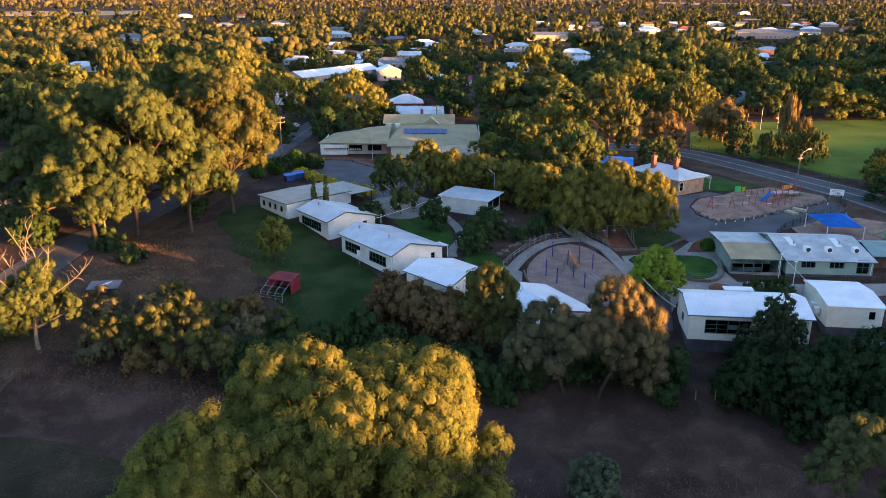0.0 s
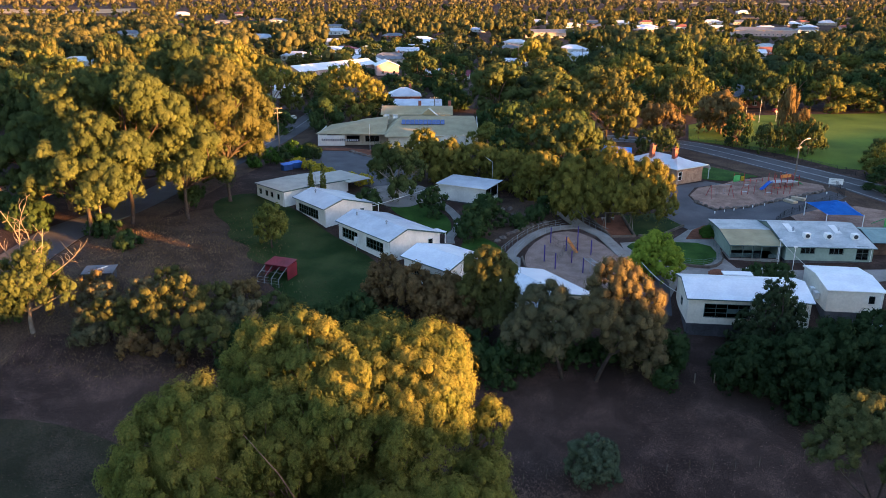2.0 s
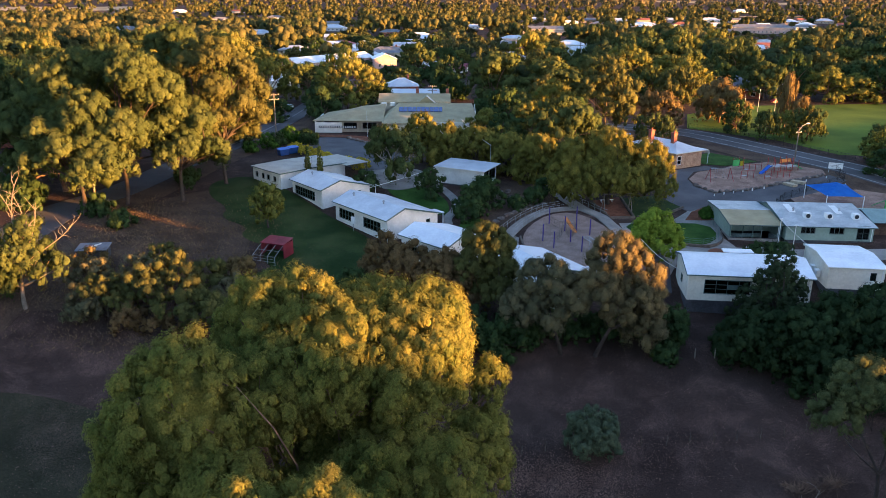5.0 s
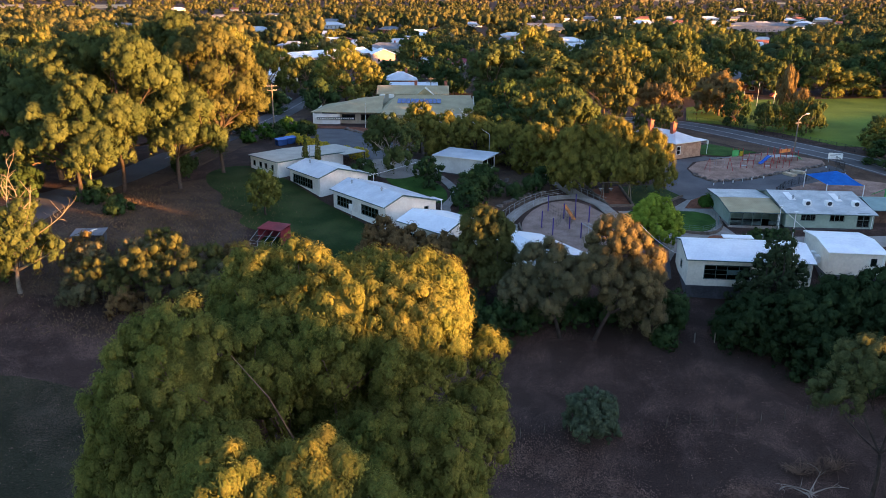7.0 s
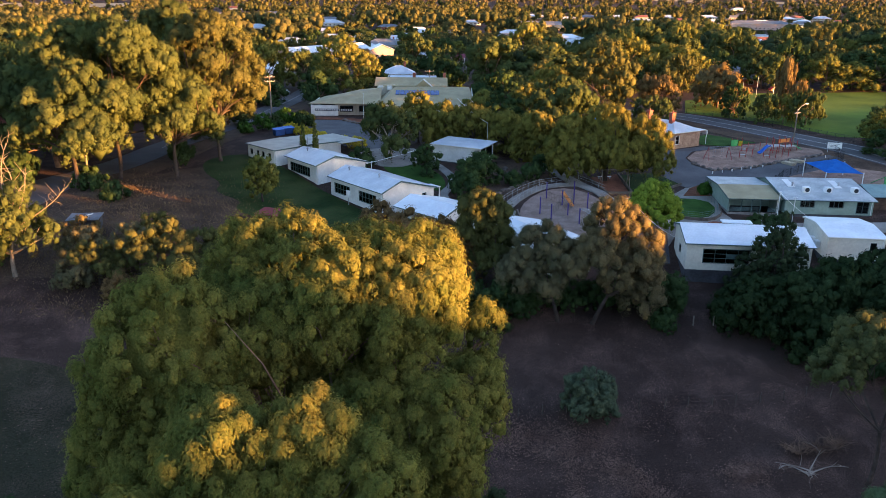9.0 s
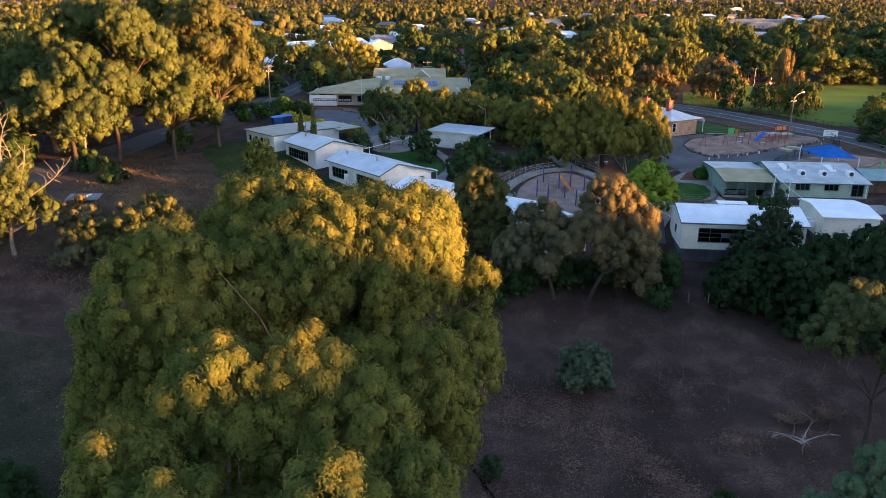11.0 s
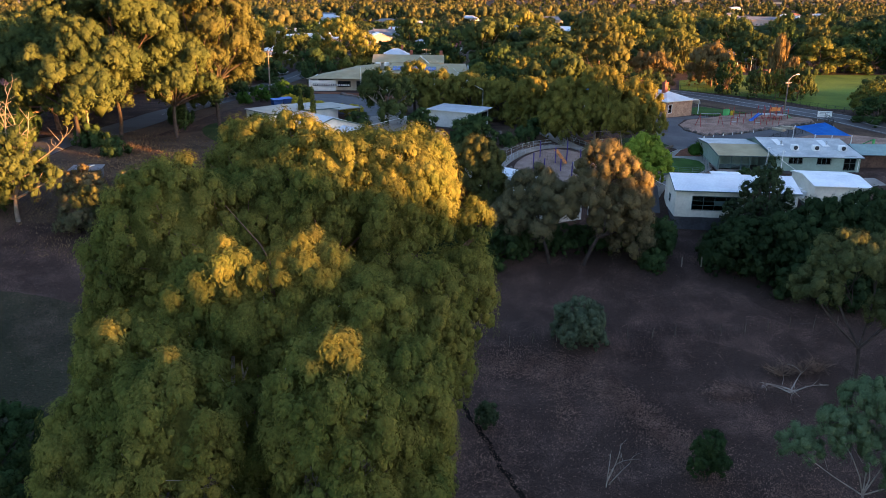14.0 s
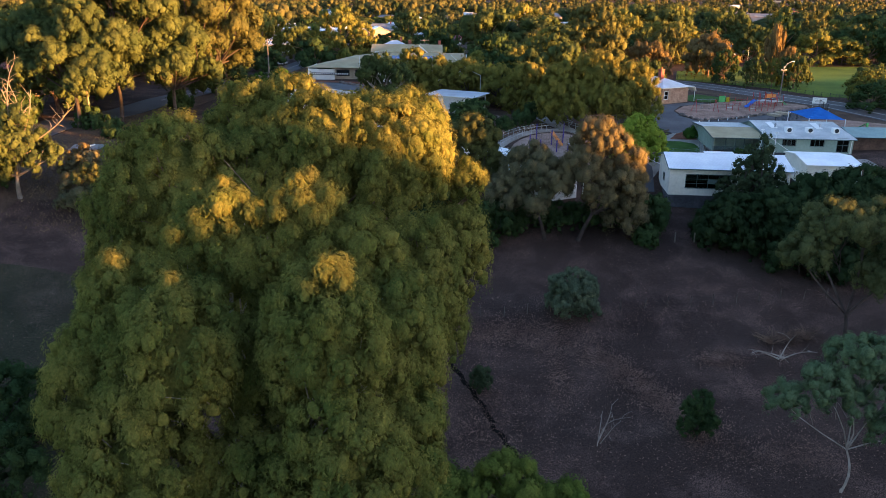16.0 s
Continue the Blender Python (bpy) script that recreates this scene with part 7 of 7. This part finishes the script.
# shade sail
sl = thing("shade_sail", pose(0, 0, 0), "bright blue square shade sail on four posts", "shade sail")
corners = [Vector(c) for c in ((65.0, 132.0, 3.7), (65.4, 124.8, 3.4), (71.6, 124.6, 3.3), (72.4, 132.6, 3.7))]
N = 10
bm = bmesh.new()
vs = []
for j in range(N + 1):
    for i in range(N + 1):
        u, v = i / N, j / N
        p = corners[0] * (1 - u) * (1 - v) + corners[1] * (1 - u) * v + corners[2] * u * v + corners[3] * u * (1 - v)
        c = (1 - abs(2 * u - 1)) * 1.0
        d = (1 - abs(2 * v - 1)) * 1.0
        p.z += 1.5 * min(c, d)
        p += (sum(corners, Vector()) / 4 - p) * 0.06 * (math.sin(math.pi * u) * (1 - math.sin(math.pi * v)) + math.sin(math.pi * v) * (1 - math.sin(math.pi * u)))
        vs.append(bm.verts.new(p))
for j in range(N):
    for i in range(N):
        bm.faces.new((vs[j * (N + 1) + i], vs[j * (N + 1) + i + 1], vs[(j + 1) * (N + 1) + i + 1], vs[(j + 1) * (N + 1) + i]))
bmesh.ops.solidify(bm, geom=bm.faces[:], thickness=0.02)
part("sail", bm, "sail", sl)
for c in corners:
    rod(sl, "post", [(c.x, c.y, ground(c.x, c.y) - 0.3), (c.x, c.y, c.z + 0.15)], 0.07, "white")
s2 = thing("shade_sail", pose(0, 0, 0), "small blue shade roof behind the brick house", "shade sail")
part("sail", prism([(33.5, 166, 6.0), (41.5, 164.5, 5.6), (43, 171, 6.2), (35, 173, 6.5)], (0, 0, 0.03)), "sail", s2)
for x, y, z in ((33.7, 166.2, 6.0), (41.2, 164.8, 5.6), (42.6, 170.6, 6.2), (35.2, 172.6, 6.5)):
    rod(s2, "post", [(x, y, 2.2), (x, y, z)], 0.07, "white")
gs = thing("small_slide", pose(74.6, 127.0, ground(74.6, 127.0) + 0.05, 0, 0, -60), "small green plastic slide on the sand", "slide")
part("chute", prism([(0, -0.3, 0.1), (0, 0.3, 0.1), (0, 0.3, 0.2), (0, -0.3, 0.2)], (2.2, 0, 1.4)), "green_plastic", gs)
part("ladder", box(2.2, 2.3, -0.3, 0.3, 0, 1.6), "green_plastic", gs)


# street furniture
def lamp_post(x, y, h, turn, label):
    z = ground(x, y)
    t = thing("street_lamp", pose(x, y, z, 0, 0, turn), label, "street lamp")
    rod(t, "pole", [(0, 0, -0.3), (0, 0, h)], 0.16, "pole_wood", 0.11, 9)
    rod(t, "arm", [(0, 0, h - 0.4), (0.9, 0, h + 0.5), (2.4, 0, h + 0.9)], 0.05, "grey_metal", 0.04)
    part("lamp_head", box(2.2, 3.1, -0.16, 0.16, h + 0.8, h + 0.96, 0.05), "white", t)
    part("cross_arm", box(-0.9, 0.9, -0.06, 0.06, h - 0.9, h - 0.76), "pole_wood", t)
    for xx in (-0.8, -0.4, 0.4, 0.8):
        rod(t, "insulator", [(xx, 0, h - 0.76), (xx, 0, h - 0.6)], 0.05, "white", 0.03)
    return t


lamp_post(73.9, 156.4, 7.4, 30, "wooden street lamp pole with curved arm")


def power_pole(x, y, h, turn):
    z = ground(x, y)
    t = thing("power_pole", pose(x, y, z, 0, 0, turn), "weathered timber power pole with cross arms", "power pole", "power poles")
    rod(t, "pole", [(0, 0, -0.4), (0, 0, h)], 0.18, "pole_wood", 0.12, 9)
    for k, zz in enumerate((h - 0.5, h - 1.6)):
        part("cross_arm", box(-1.3, 1.3, -0.07, 0.07, zz, zz + 0.15), "pole_wood", t)
        for xx in (-1.2, -0.5, 0.5, 1.2):
            rod(t, "insulator", [(xx, 0, zz + 0.15), (xx, 0, zz + 0.32)], 0.05, "white", 0.03)
    return t


power_pole(-40.9, 191.5, 10.0, 30)
power_pole(-54.5, 118, 10.0, 10)
power_pole(-2.0, 222, 9.0, 0)
power_pole(38.0, 262, 11.0, 20)
power_pole(75, 420, 11.0, 0)
power_pole(8, 470, 11.0, 0)


def wire(name, a, b_, sag, r, material, label, category="cable"):
    a, b_ = Vector(a), Vector(b_)
    pts = [a.lerp(b_, i / 10) - Vector((0, 0, sag * 4 * (i / 10) * (1 - i / 10))) for i in range(11)]
    return tagged(part(name, tube(pts, r, r, 5), material), label, category)


for k in (-1.2, -0.5, 0.5, 1.2):
    wire("power_line", (-40.9 + k * 0.87, 191.5 + k * 0.5, ground(-40.9, 191.5) + 9.8), (-54.5 + k, 118 + k * 0.2, ground(-54.5, 118) + 9.8), 1.2, 0.02, "black_metal", "thin overhead power line")
wire("white_conduit", (-0.2, 140.2, 4.9), (-12.2, 130.4, 3.2), 0.1, 0.045, "white", "white service pipe between hut and classroom")
wire("service_cable", (30.9, 91.0, 2.1), (26.8, 96.4, 4.6), 0.5, 0.025, "white", "pale service cable to the classroom")
sp = thing("service_pole", pose(9.8, 143.5, ground(9.8, 143.5)), "thin grey service pole behind the hut", "pole")
rod(sp, "pole", [(0, 0, 0), (0, 0, 6.4)], 0.05, "grey_metal")
wire("service_cable", (9.8, 143.5, ground(9.8, 143.5) + 6.4), (4.5, 160, 11), 0.4, 0.03, "white", "pale service cable to the hut")
for x, y, h in ((50.4, 108.0, 4.4), (50.6, 103.6, 5.0), (31.6, 105.6, 3.2)):
    p_ = thing("service_pole", pose(x, y, ground(x, y)), "white service pole with lamp", "pole")
    rod(p_, "pole", [(0, 0, -0.2), (0, 0, h)], 0.05, "white")
    part("lamp_head", box(-0.25, 0.25, -0.12, 0.12, h, h + 0.14, 0.03), "white", p_)
wire("service_cable", (50.4, 108.0, ground(50.4, 108) + 4.4), (51.8, 97.6, 2.0), 0.3, 0.03, "white", "pale service cable between buildings")

# sheds, tank, bins, benches
sh_ = thing("maroon_shed", turned(-26.0, 104.6, ground(-24, 104) - 0.3, 0.93, -0.36), "small maroon steel shed with open wire cage", "shed")
part("roof", prism([(0, 0.6, 2.3), (3.9, 0.6, 2.3), (3.9, 3.4, 2.6), (0, 3.4, 2.6)], (0, 0, 0.07)), "maroon", sh_)
part("wall", box(3.78, 3.84, 0.7, 3.3, -0.6, 2.28), "maroon", sh_)
part("wall", box(0.05, 3.77, 3.24, 3.3, -0.6, 2.5), "maroon", sh_)
part("wall", box(0.05, 0.11, 0.7, 3.23, -0.6, 2.28), "maroon", sh_)
bm = bmesh.new()
for x in (0.2, 1.4, 2.6, 3.8):
    add_tube(bm, [(x, -1.6, -0.8), (x, -1.6, 1.2), (x, 0.65, 2.2)], 0.04, 0.04, 4)
for k in range(4):
    add_tube(bm, [(0.2, -1.6, 0.0 + k * 0.4), (3.8, -1.6, 0.0 + k * 0.4)], 0.02, 0.02, 4)
add_tube(bm, [(0.2, -0.5, 1.7), (3.8, -0.5, 1.7)], 0.03, 0.03, 4)
part("cage_frame", bm, "grey_metal", sh_)
ls = thing("low_shed", pose(-47.6, 100.4, ground(-47.6, 100.4), 0, 0, 8), "low grey shed with flat roof and scraps", "shed")
part("wall", box(-1.9, 1.9, -1.2, 1.2, -0.5, 1.5), "skirt", ls)
part("roof", prism([(-2.1, -1.5, 1.5), (2.1, -1.5, 1.5), (2.1, 1.5, 1.7), (-2.1, 1.5, 1.7)], (0, 0, 0.08)), "slate", ls)
for x0, y0, x1, y1 in ((-0.4, -0.6, 0.9, 0.7), (0.2, 0.6, 0.6, -0.5)):
    rod(ls, "scrap", [(x0, y0, 1.75), (x1, y1, 1.85)], 0.08, "white")
tk = thing("water_tank", pose(55.6, 88.6, ground(55.6, 88.6)), "grey-green round water tank with cone top", "water tank")
bm = bmesh.new()
add_tube(bm, [(0, 0, -0.5), (0, 0, 1.9)], 1.35, 1.35, 24)
part("body", bm, "green_trim", tk)
bm = bmesh.new()
add_tube(bm, [(0, 0, 1.9), (0, 0, 2.25)], 1.42, 0.25, 24)
part("lid", bm, "sage_roof", tk)
rod(tk, "pipe", [(1.45, -0.4, 0), (1.45, -0.4, 2.4), (1.9, 0.4, 2.8)], 0.06, "white")
gsd = hall("garden_shed", turned(57.4, 86.2, ground(58, 88), 0.99, -0.12), 7.0, 5.0, 2.5, 2.6, 3.2, 2.6, -0.4, "sage green garden shed with steel roof", wall="sage_roof", roof="sage_roof", skirt="skirt", skirt_h=0.2, over=0.15, gable_over=0.15, trim="green_trim")
for i, (x, y) in enumerate(((-33.6, 163.5), (-32.0, 165.8))):
    bn = thing("skip_bin", pose(x, y, ground(x, y), 0, 0, 40), "blue steel skip bin beside the car park", "bin", "blue skip bins")
    part("body", prism([(-1.0, -0.7, 0.1), (1.0, -0.7, 0.1), (1.15, -0.7, 1.3), (-1.15, -0.7, 1.3)], (0, 1.4, 0)), "bin_blue", bn)
    part("lid", prism([(-1.2, -0.75, 1.3), (1.2, -0.75, 1.3), (1.2, 0.75, 1.55), (-1.2, 0.75, 1.55)], (0, 0, 0.06)), "blue_plastic", bn, "pale blue lid")
    for xx in (-0.8, 0.8):
        for yy in (-0.5, 0.5):
            rod(bn, "wheel", [(xx - 0.05, yy, 0.08), (xx + 0.05, yy, 0.08)], 0.09, "black_metal", sides=8)


def bench(x, y, turn, material, label, L=2.4):
    t = thing("bench", pose(x, y, ground(x, y) + 0.05, 0, 0, turn), label, "bench")
    for k in range(3):
        part("slat", box(-L / 2, L / 2, k * 0.14, k * 0.14 + 0.11, 0.42, 0.46), material, t)
    for s in (-1, 1):
        part("leg", box(s * L * 0.4 - 0.04, s * L * 0.4 + 0.04, 0, 0.38, -0.1, 0.42), "grey_metal", t)


bench(46.4, 106.4, -4, "white", "white slatted bench in the yard")
bench(29.2, 128.6, 8, "white", "pale slatted bench under the pepper trees")
bench(30.0, 104.8, -3, "white", "white slatted bench beside the court", 2.8)
sf = thing("timber_swing_frame", pose(30.0, 124.6, ground(30, 124.6), 0, 0, 5), "timber frame over the bark bed", "swing frame")
for s in (-2.2, 2.2):
    for d in (-0.9, 0.9):
        rod(sf, "leg", [(s + 0.2 * s / 2.2, d, -0.2), (s, 0, 2.8)], 0.07, "pole_wood")
rod(sf, "beam", [(-2.4, 0, 2.8), (2.4, 0, 2.8)], 0.08, "pole_wood")
for line, lab in ((((28.0, 119.7), (32.0, 120.3)), "x"), (((36.2, 121.0), (41.8, 126.4)), "x"), (((32.0, 120.5), (32.2, 131.6)), "x"), (((26.4, 129.3), (27.8, 119.9)), "x"), (((32.6, 120.6), (36.1, 120.9)), "x")):
    (x0, y0), (x1, y1) = line
    bm = bmesh.new()
    d = Vector((x1 - x0, y1 - y0, 0)).normalized()
    n_ = Vector((-d.y, d.x, 0)) * 0.12
    a, b_ = Vector((x0, y0, ground(x0, y0))), Vector((x1, y1, ground(x1, y1)))
    add_prism(bm, [a - n_ - Vector((0, 0, 0.2)), a + n_ - Vector((0, 0, 0.2)), a + n_ + Vector((0, 0, 0.35)), a - n_ + Vector((0, 0, 0.35))], b_ - a)
    bmesh.ops.recalc_face_normals(bm, faces=bm.faces[:])
    tagged(part("timber_edging", bm, "sleeper"), "low timber sleeper edging a garden bed", "edging")
mb = thing("meter_box", turned(-13.35, 115.95, 0.6, 0.634, -0.773), "white meter box on a post below the windows", "meter box")
part("box", box(-0.4, 0.4, -0.35, 0.0, 0.4, 1.4, 0.03), "white", mb)
rod(mb, "post", [(0, -0.17, -2.0), (0, -0.17, 0.4)], 0.05, "grey_metal")

# gate and paddock fence posts
for x, y, h, mt in ((30.1, 81.2, 1.2, "pole_wood"), (32.4, 81.1, 1.2, "pole_wood"), (27.6, 81.4, 1.3, "sleeper")):
    tagged(part("gate_post", tube([(x, y, ground(x, y) - 0.3), (x, y, ground(x, y) + h)], 0.09, 0.08, 8), mt), "timber gate post at the paddock entrance", "fence post", "gate posts")
fg = np.random.default_rng(8)
fence_pts = [(3.5 + i * 2.45, 66.2 + 0.16 * i + fg.uniform(-0.3, 0.3)) for i in range(17)]
for x, y in fence_pts:
    z = ground(x, y)
    lx, ly = fg.normal(0, 0.06, 2)
    tagged(part("fence_post", tube([(x, y, z - 0.3), (x + lx, y + ly, z + 1.15)], 0.045, 0.035, 6), "sleeper"), "thin dark leaning paddock fence post", "fence post", "paddock fence posts")
for hh in (0.45, 0.95):
    bm = bmesh.new()
    add_tube(bm, [(x, y, ground(x, y) + hh) for x, y in fence_pts], 0.004, 0.004, 3)
    tagged(part("fence_wire", bm, "sleeper"), "thin wire of the paddock fence", "fence wire")
for x, y in ((-47.4, 91.0), (-43.5, 90.6)):
    tagged(part("fence_post", tube([(x, y, ground(x, y) - 0.3), (x, y, ground(x, y) + 1.3)], 0.1, 0.09, 7), "dark_bark"), "dark old timber fence post", "fence post", "old fence posts")


# fallen dead wood
def dead_wood(name, x, y, size, seed, label, n=5, material="pale_bark", up=0.5, stout=0.8):
    g = np.random.default_rng(seed)
    t = thing(name, pose(*at(x, y)), label, "branch")
    for i in range(n):
        a = g.uniform(0, math.tau)
        end = Vector((math.cos(a) * size, math.sin(a) * size * 0.6, g.uniform(0.3, 1.0) * size * up))
        line = bent((g.uniform(-0.3, 0.3), g.uniform(-0.3, 0.3), 0.05), end, g, 0.12, 6)
        bm = bmesh.new()
        add_tube(bm, line, 0.05 * stout * size ** 0.5, 0.012, 5)
        for k in (2, 3, 4, 5):
            e = line[k] + Vector(g.normal(0, 0.22 * size, 3)) + Vector((0, 0, 0.1 * size))
            add_tube(bm, bent(line[k], e, g, 0.15, 3), 0.02 * stout * size ** 0.5, 0.006, 4)
        part("dead_branch", bm, material, t)


dead_wood("fallen_branch", 33.6, 58.0, 3.2, 401, "bleached fallen branches by the leaning tree", 6)
dead_wood("dead_sapling", 14.4, 46.4, 2.3, 403, "bare bleached dead sapling", 4, up=1.4, stout=0.55)
dead_wood("fallen_branch", -14, 43, 3.0, 404, "fallen limb under the big gum", 4, up=0.25)
dead_wood("fallen_branch", -22, 40, 3.4, 405, "fallen limb under the big gum", 4, up=0.25)
for x, y, seed in ((33.6, 60.6, 410), (35.6, 60.9, 411), (37.4, 61.2, 412)):
    dead_wood("dead_scrub", x, y, 1.7, seed, "tangle of reddish-brown dead twigs", 34, "bark", 0.7, 0.4)

# goal posts and signs of the oval
gp = thing("football_goal", pose(96, 200, ground(96, 200) + 0.04, 0, 0, -15), "white goal frame on the oval", "goal")
for x in (-2.6, 2.6):
    rod(gp, "post", [(x, 0, 0), (x, 0, 2.4)], 0.06, "white")
rod(gp, "crossbar", [(-2.6, 0, 2.4), (2.6, 0, 2.4)], 0.06, "white")
for x, y, h in ((92, 232, 5.5), (97, 234, 7), (103, 236, 7)):
    tagged(part("goal_post", tube([(x, y, ground(x, y)), (x, y, ground(x, y) + h)], 0.05, 0.04, 7), "white"), "tall white football goal post", "goal post", "goal posts")
ss = thing("road_sign", pose(78.5, 148.5, ground(78.5, 148.5), 0, 0, -20), "white sign board beside the fence", "sign")
part("board", box(-1.3, 1.3, -0.03, 0.03, 0.8, 2.0, 0.01), "white", ss)
for x in (-1.1, 1.1):
    rod(ss, "post", [(x, 0.06, -0.2), (x, 0.06, 2.0)], 0.04, "grey_metal")
bm = bmesh.new()
for k, (w0, w1) in enumerate(((-1.0, 0.9), (-1.0, 0.5), (-0.8, 0.8))):
    add_box(bm, w0, w1, -0.045, -0.032, 1.7 - k * 0.28, 1.8 - k * 0.28)
tagged(part("sign_lettering", bm, "grey_metal", ss), kind="stuff")


# parked cars
def car(x, y, turn, material, label):
    t = thing("car", pose(x, y, ground(x, y) + 0.1, 0, 0, turn), label, "car", "parked cars")
    bm = bmesh.new()
    prof = [(-2.1, 0.3), (-2.15, 0.75), (-1.7, 0.9), (-1.2, 1.38), (0.5, 1.42), (1.1, 0.95), (2.0, 0.82), (2.15, 0.5), (2.1, 0.3)]
    add_prism(bm, [(px, -0.85, pz_) for px, pz_ in prof], (0, 1.7, 0))
    bmesh.ops.recalc_face_normals(bm, faces=bm.faces[:])
    bmesh.ops.bevel(bm, geom=bm.edges[:], offset=0.06, segments=2, affect="EDGES")
    part("body", bm, material, t)
    for s in (-1, 1):
        part("side_glass", prism([(-1.15, s * 0.856, 0.95), (-0.95, s * 0.856, 1.28), (0.45, s * 0.856, 1.3), (0.9, s * 0.856, 0.95)], (0, s * 0.01, 0)), "dark_trim", t)
        for wx in (-1.3, 1.35):
            wheel = rod(t, "wheel", [(wx, s * 0.66, 0.3), (wx, s * 0.88, 0.3)], 0.32, "black_metal", sides=14)
            rod(wheel, "rim", [(wx, s * 0.87, 0.3), (wx, s * 0.895, 0.3)], 0.19, "grey_metal", sides=10)
    part("windscreen", prism([(0.58, -0.72, 1.36), (0.58, 0.72, 1.36), (1.1, 0.76, 0.99), (1.1, -0.76, 0.99)], (0.03, 0, 0.03)), "dark_trim", t)


car(112, 256, 20, "red_steel", "red hatchback parked by a house")
car(-46, 236, 80, "white", "white car parked on the side road")
car(44, 470, 30, "white", "white car parked in a driveway")
car(50, 462, -10, "zinc_old", "silver car parked in a driveway")

# fallen leaves and straw over the paddock
lg = np.random.default_rng(55)
pts = []
for cx, cy, sx, sy, n in ((18, 57, 14, 9, 2000), (8.6, 63.6, 3.0, 1.4, 4200), (13.6, 61.4, 2.0, 1.6, 3000), (16.8, 58.8, 1.0, 1.0, 1600), (18.4, 56.6, 0.9, 1.2, 1600), (20, 54.2, 0.8, 1.3, 1800), (21.4, 51.6, 0.9, 1.3, 1700), (22.8, 48.6, 1.4, 1.4, 1700), (27.5, 45, 3.4, 1.6, 2200), (12.6, 56, 0.8, 2.2, 1300), (5.2, 50, 1.8, 4, 2200), (28.1, 58.2, 1.2, 0.7, 2600), (-30, 66, 14, 10, 3000), (28, 72, 10, 6, 2200), (-32, 84, 14, 3, 2400), (10, 48, 12, 5, 2600), (-14, 46, 10, 6, 2200), (16, 66, 7, 2, 1200)):
    pts.append(np.stack((lg.normal(cx, sx, n), lg.normal(cy, sy, n)), 1))
pts = np.concatenate(pts)
pos = np.array([(x, y, ground(x, y) + 0.04 + 0.05 * lg.random()) for x, y in pts])
flat_up = np.tile(np.array((0.0, 0.0, 1.0)), (len(pos), 1))
ob = new("fallen_leaves", leaf_cloud("fallen_leaves", pos, flat_up, 0.15, 0.08, "litter", lg, 0.0))
tagged(ob, "fallen leaves, twigs and straw strewn over the paddock", "leaf litter", kind="stuff")
gx = curve_line([(2.6, 58.6), (3.8, 56.2), (4.8, 53.8), (5.8, 51.1), (6.2, 48.8), (7.2, 47.0), (7.9, 43.3), (8.4, 40)], 2)
drape("gully", ribbon([(x + 0.12 * math.sin(i * 1.7), y) for i, (x, y) in enumerate(gx)], 0.42), "gully_soil", 0.045, "narrow dark erosion gully", "gully", step=1.0)
gr = np.random.default_rng(66)
blades = []
for cx, cy, sx, sy, n in ((-44, 104, 6, 8, 3000), (-36, 112, 6, 8, 2600), (-32, 99, 6, 4, 2200), (-46, 93, 8, 2, 2400), (-30, 84, 12, 1.6, 2400), (-48, 118, 3, 7, 1600)):
    blades.append(np.stack((gr.normal(cx, sx, n), gr.normal(cy, sy, n)), 1))
blades = np.array([(x, y, ground(x, y)) for x, y in np.concatenate(blades) if x > -56])
ways = gr.normal(0, 1, blades.shape)
ways[:, 2] = 0
ob = new("dry_grass", leaf_cloud("dry_grass", blades, ways, 0.32, 0.09, "straw", gr, -0.9))
tagged(ob, "tufts of dry straw-coloured grass on the bank", "grass", kind="stuff")
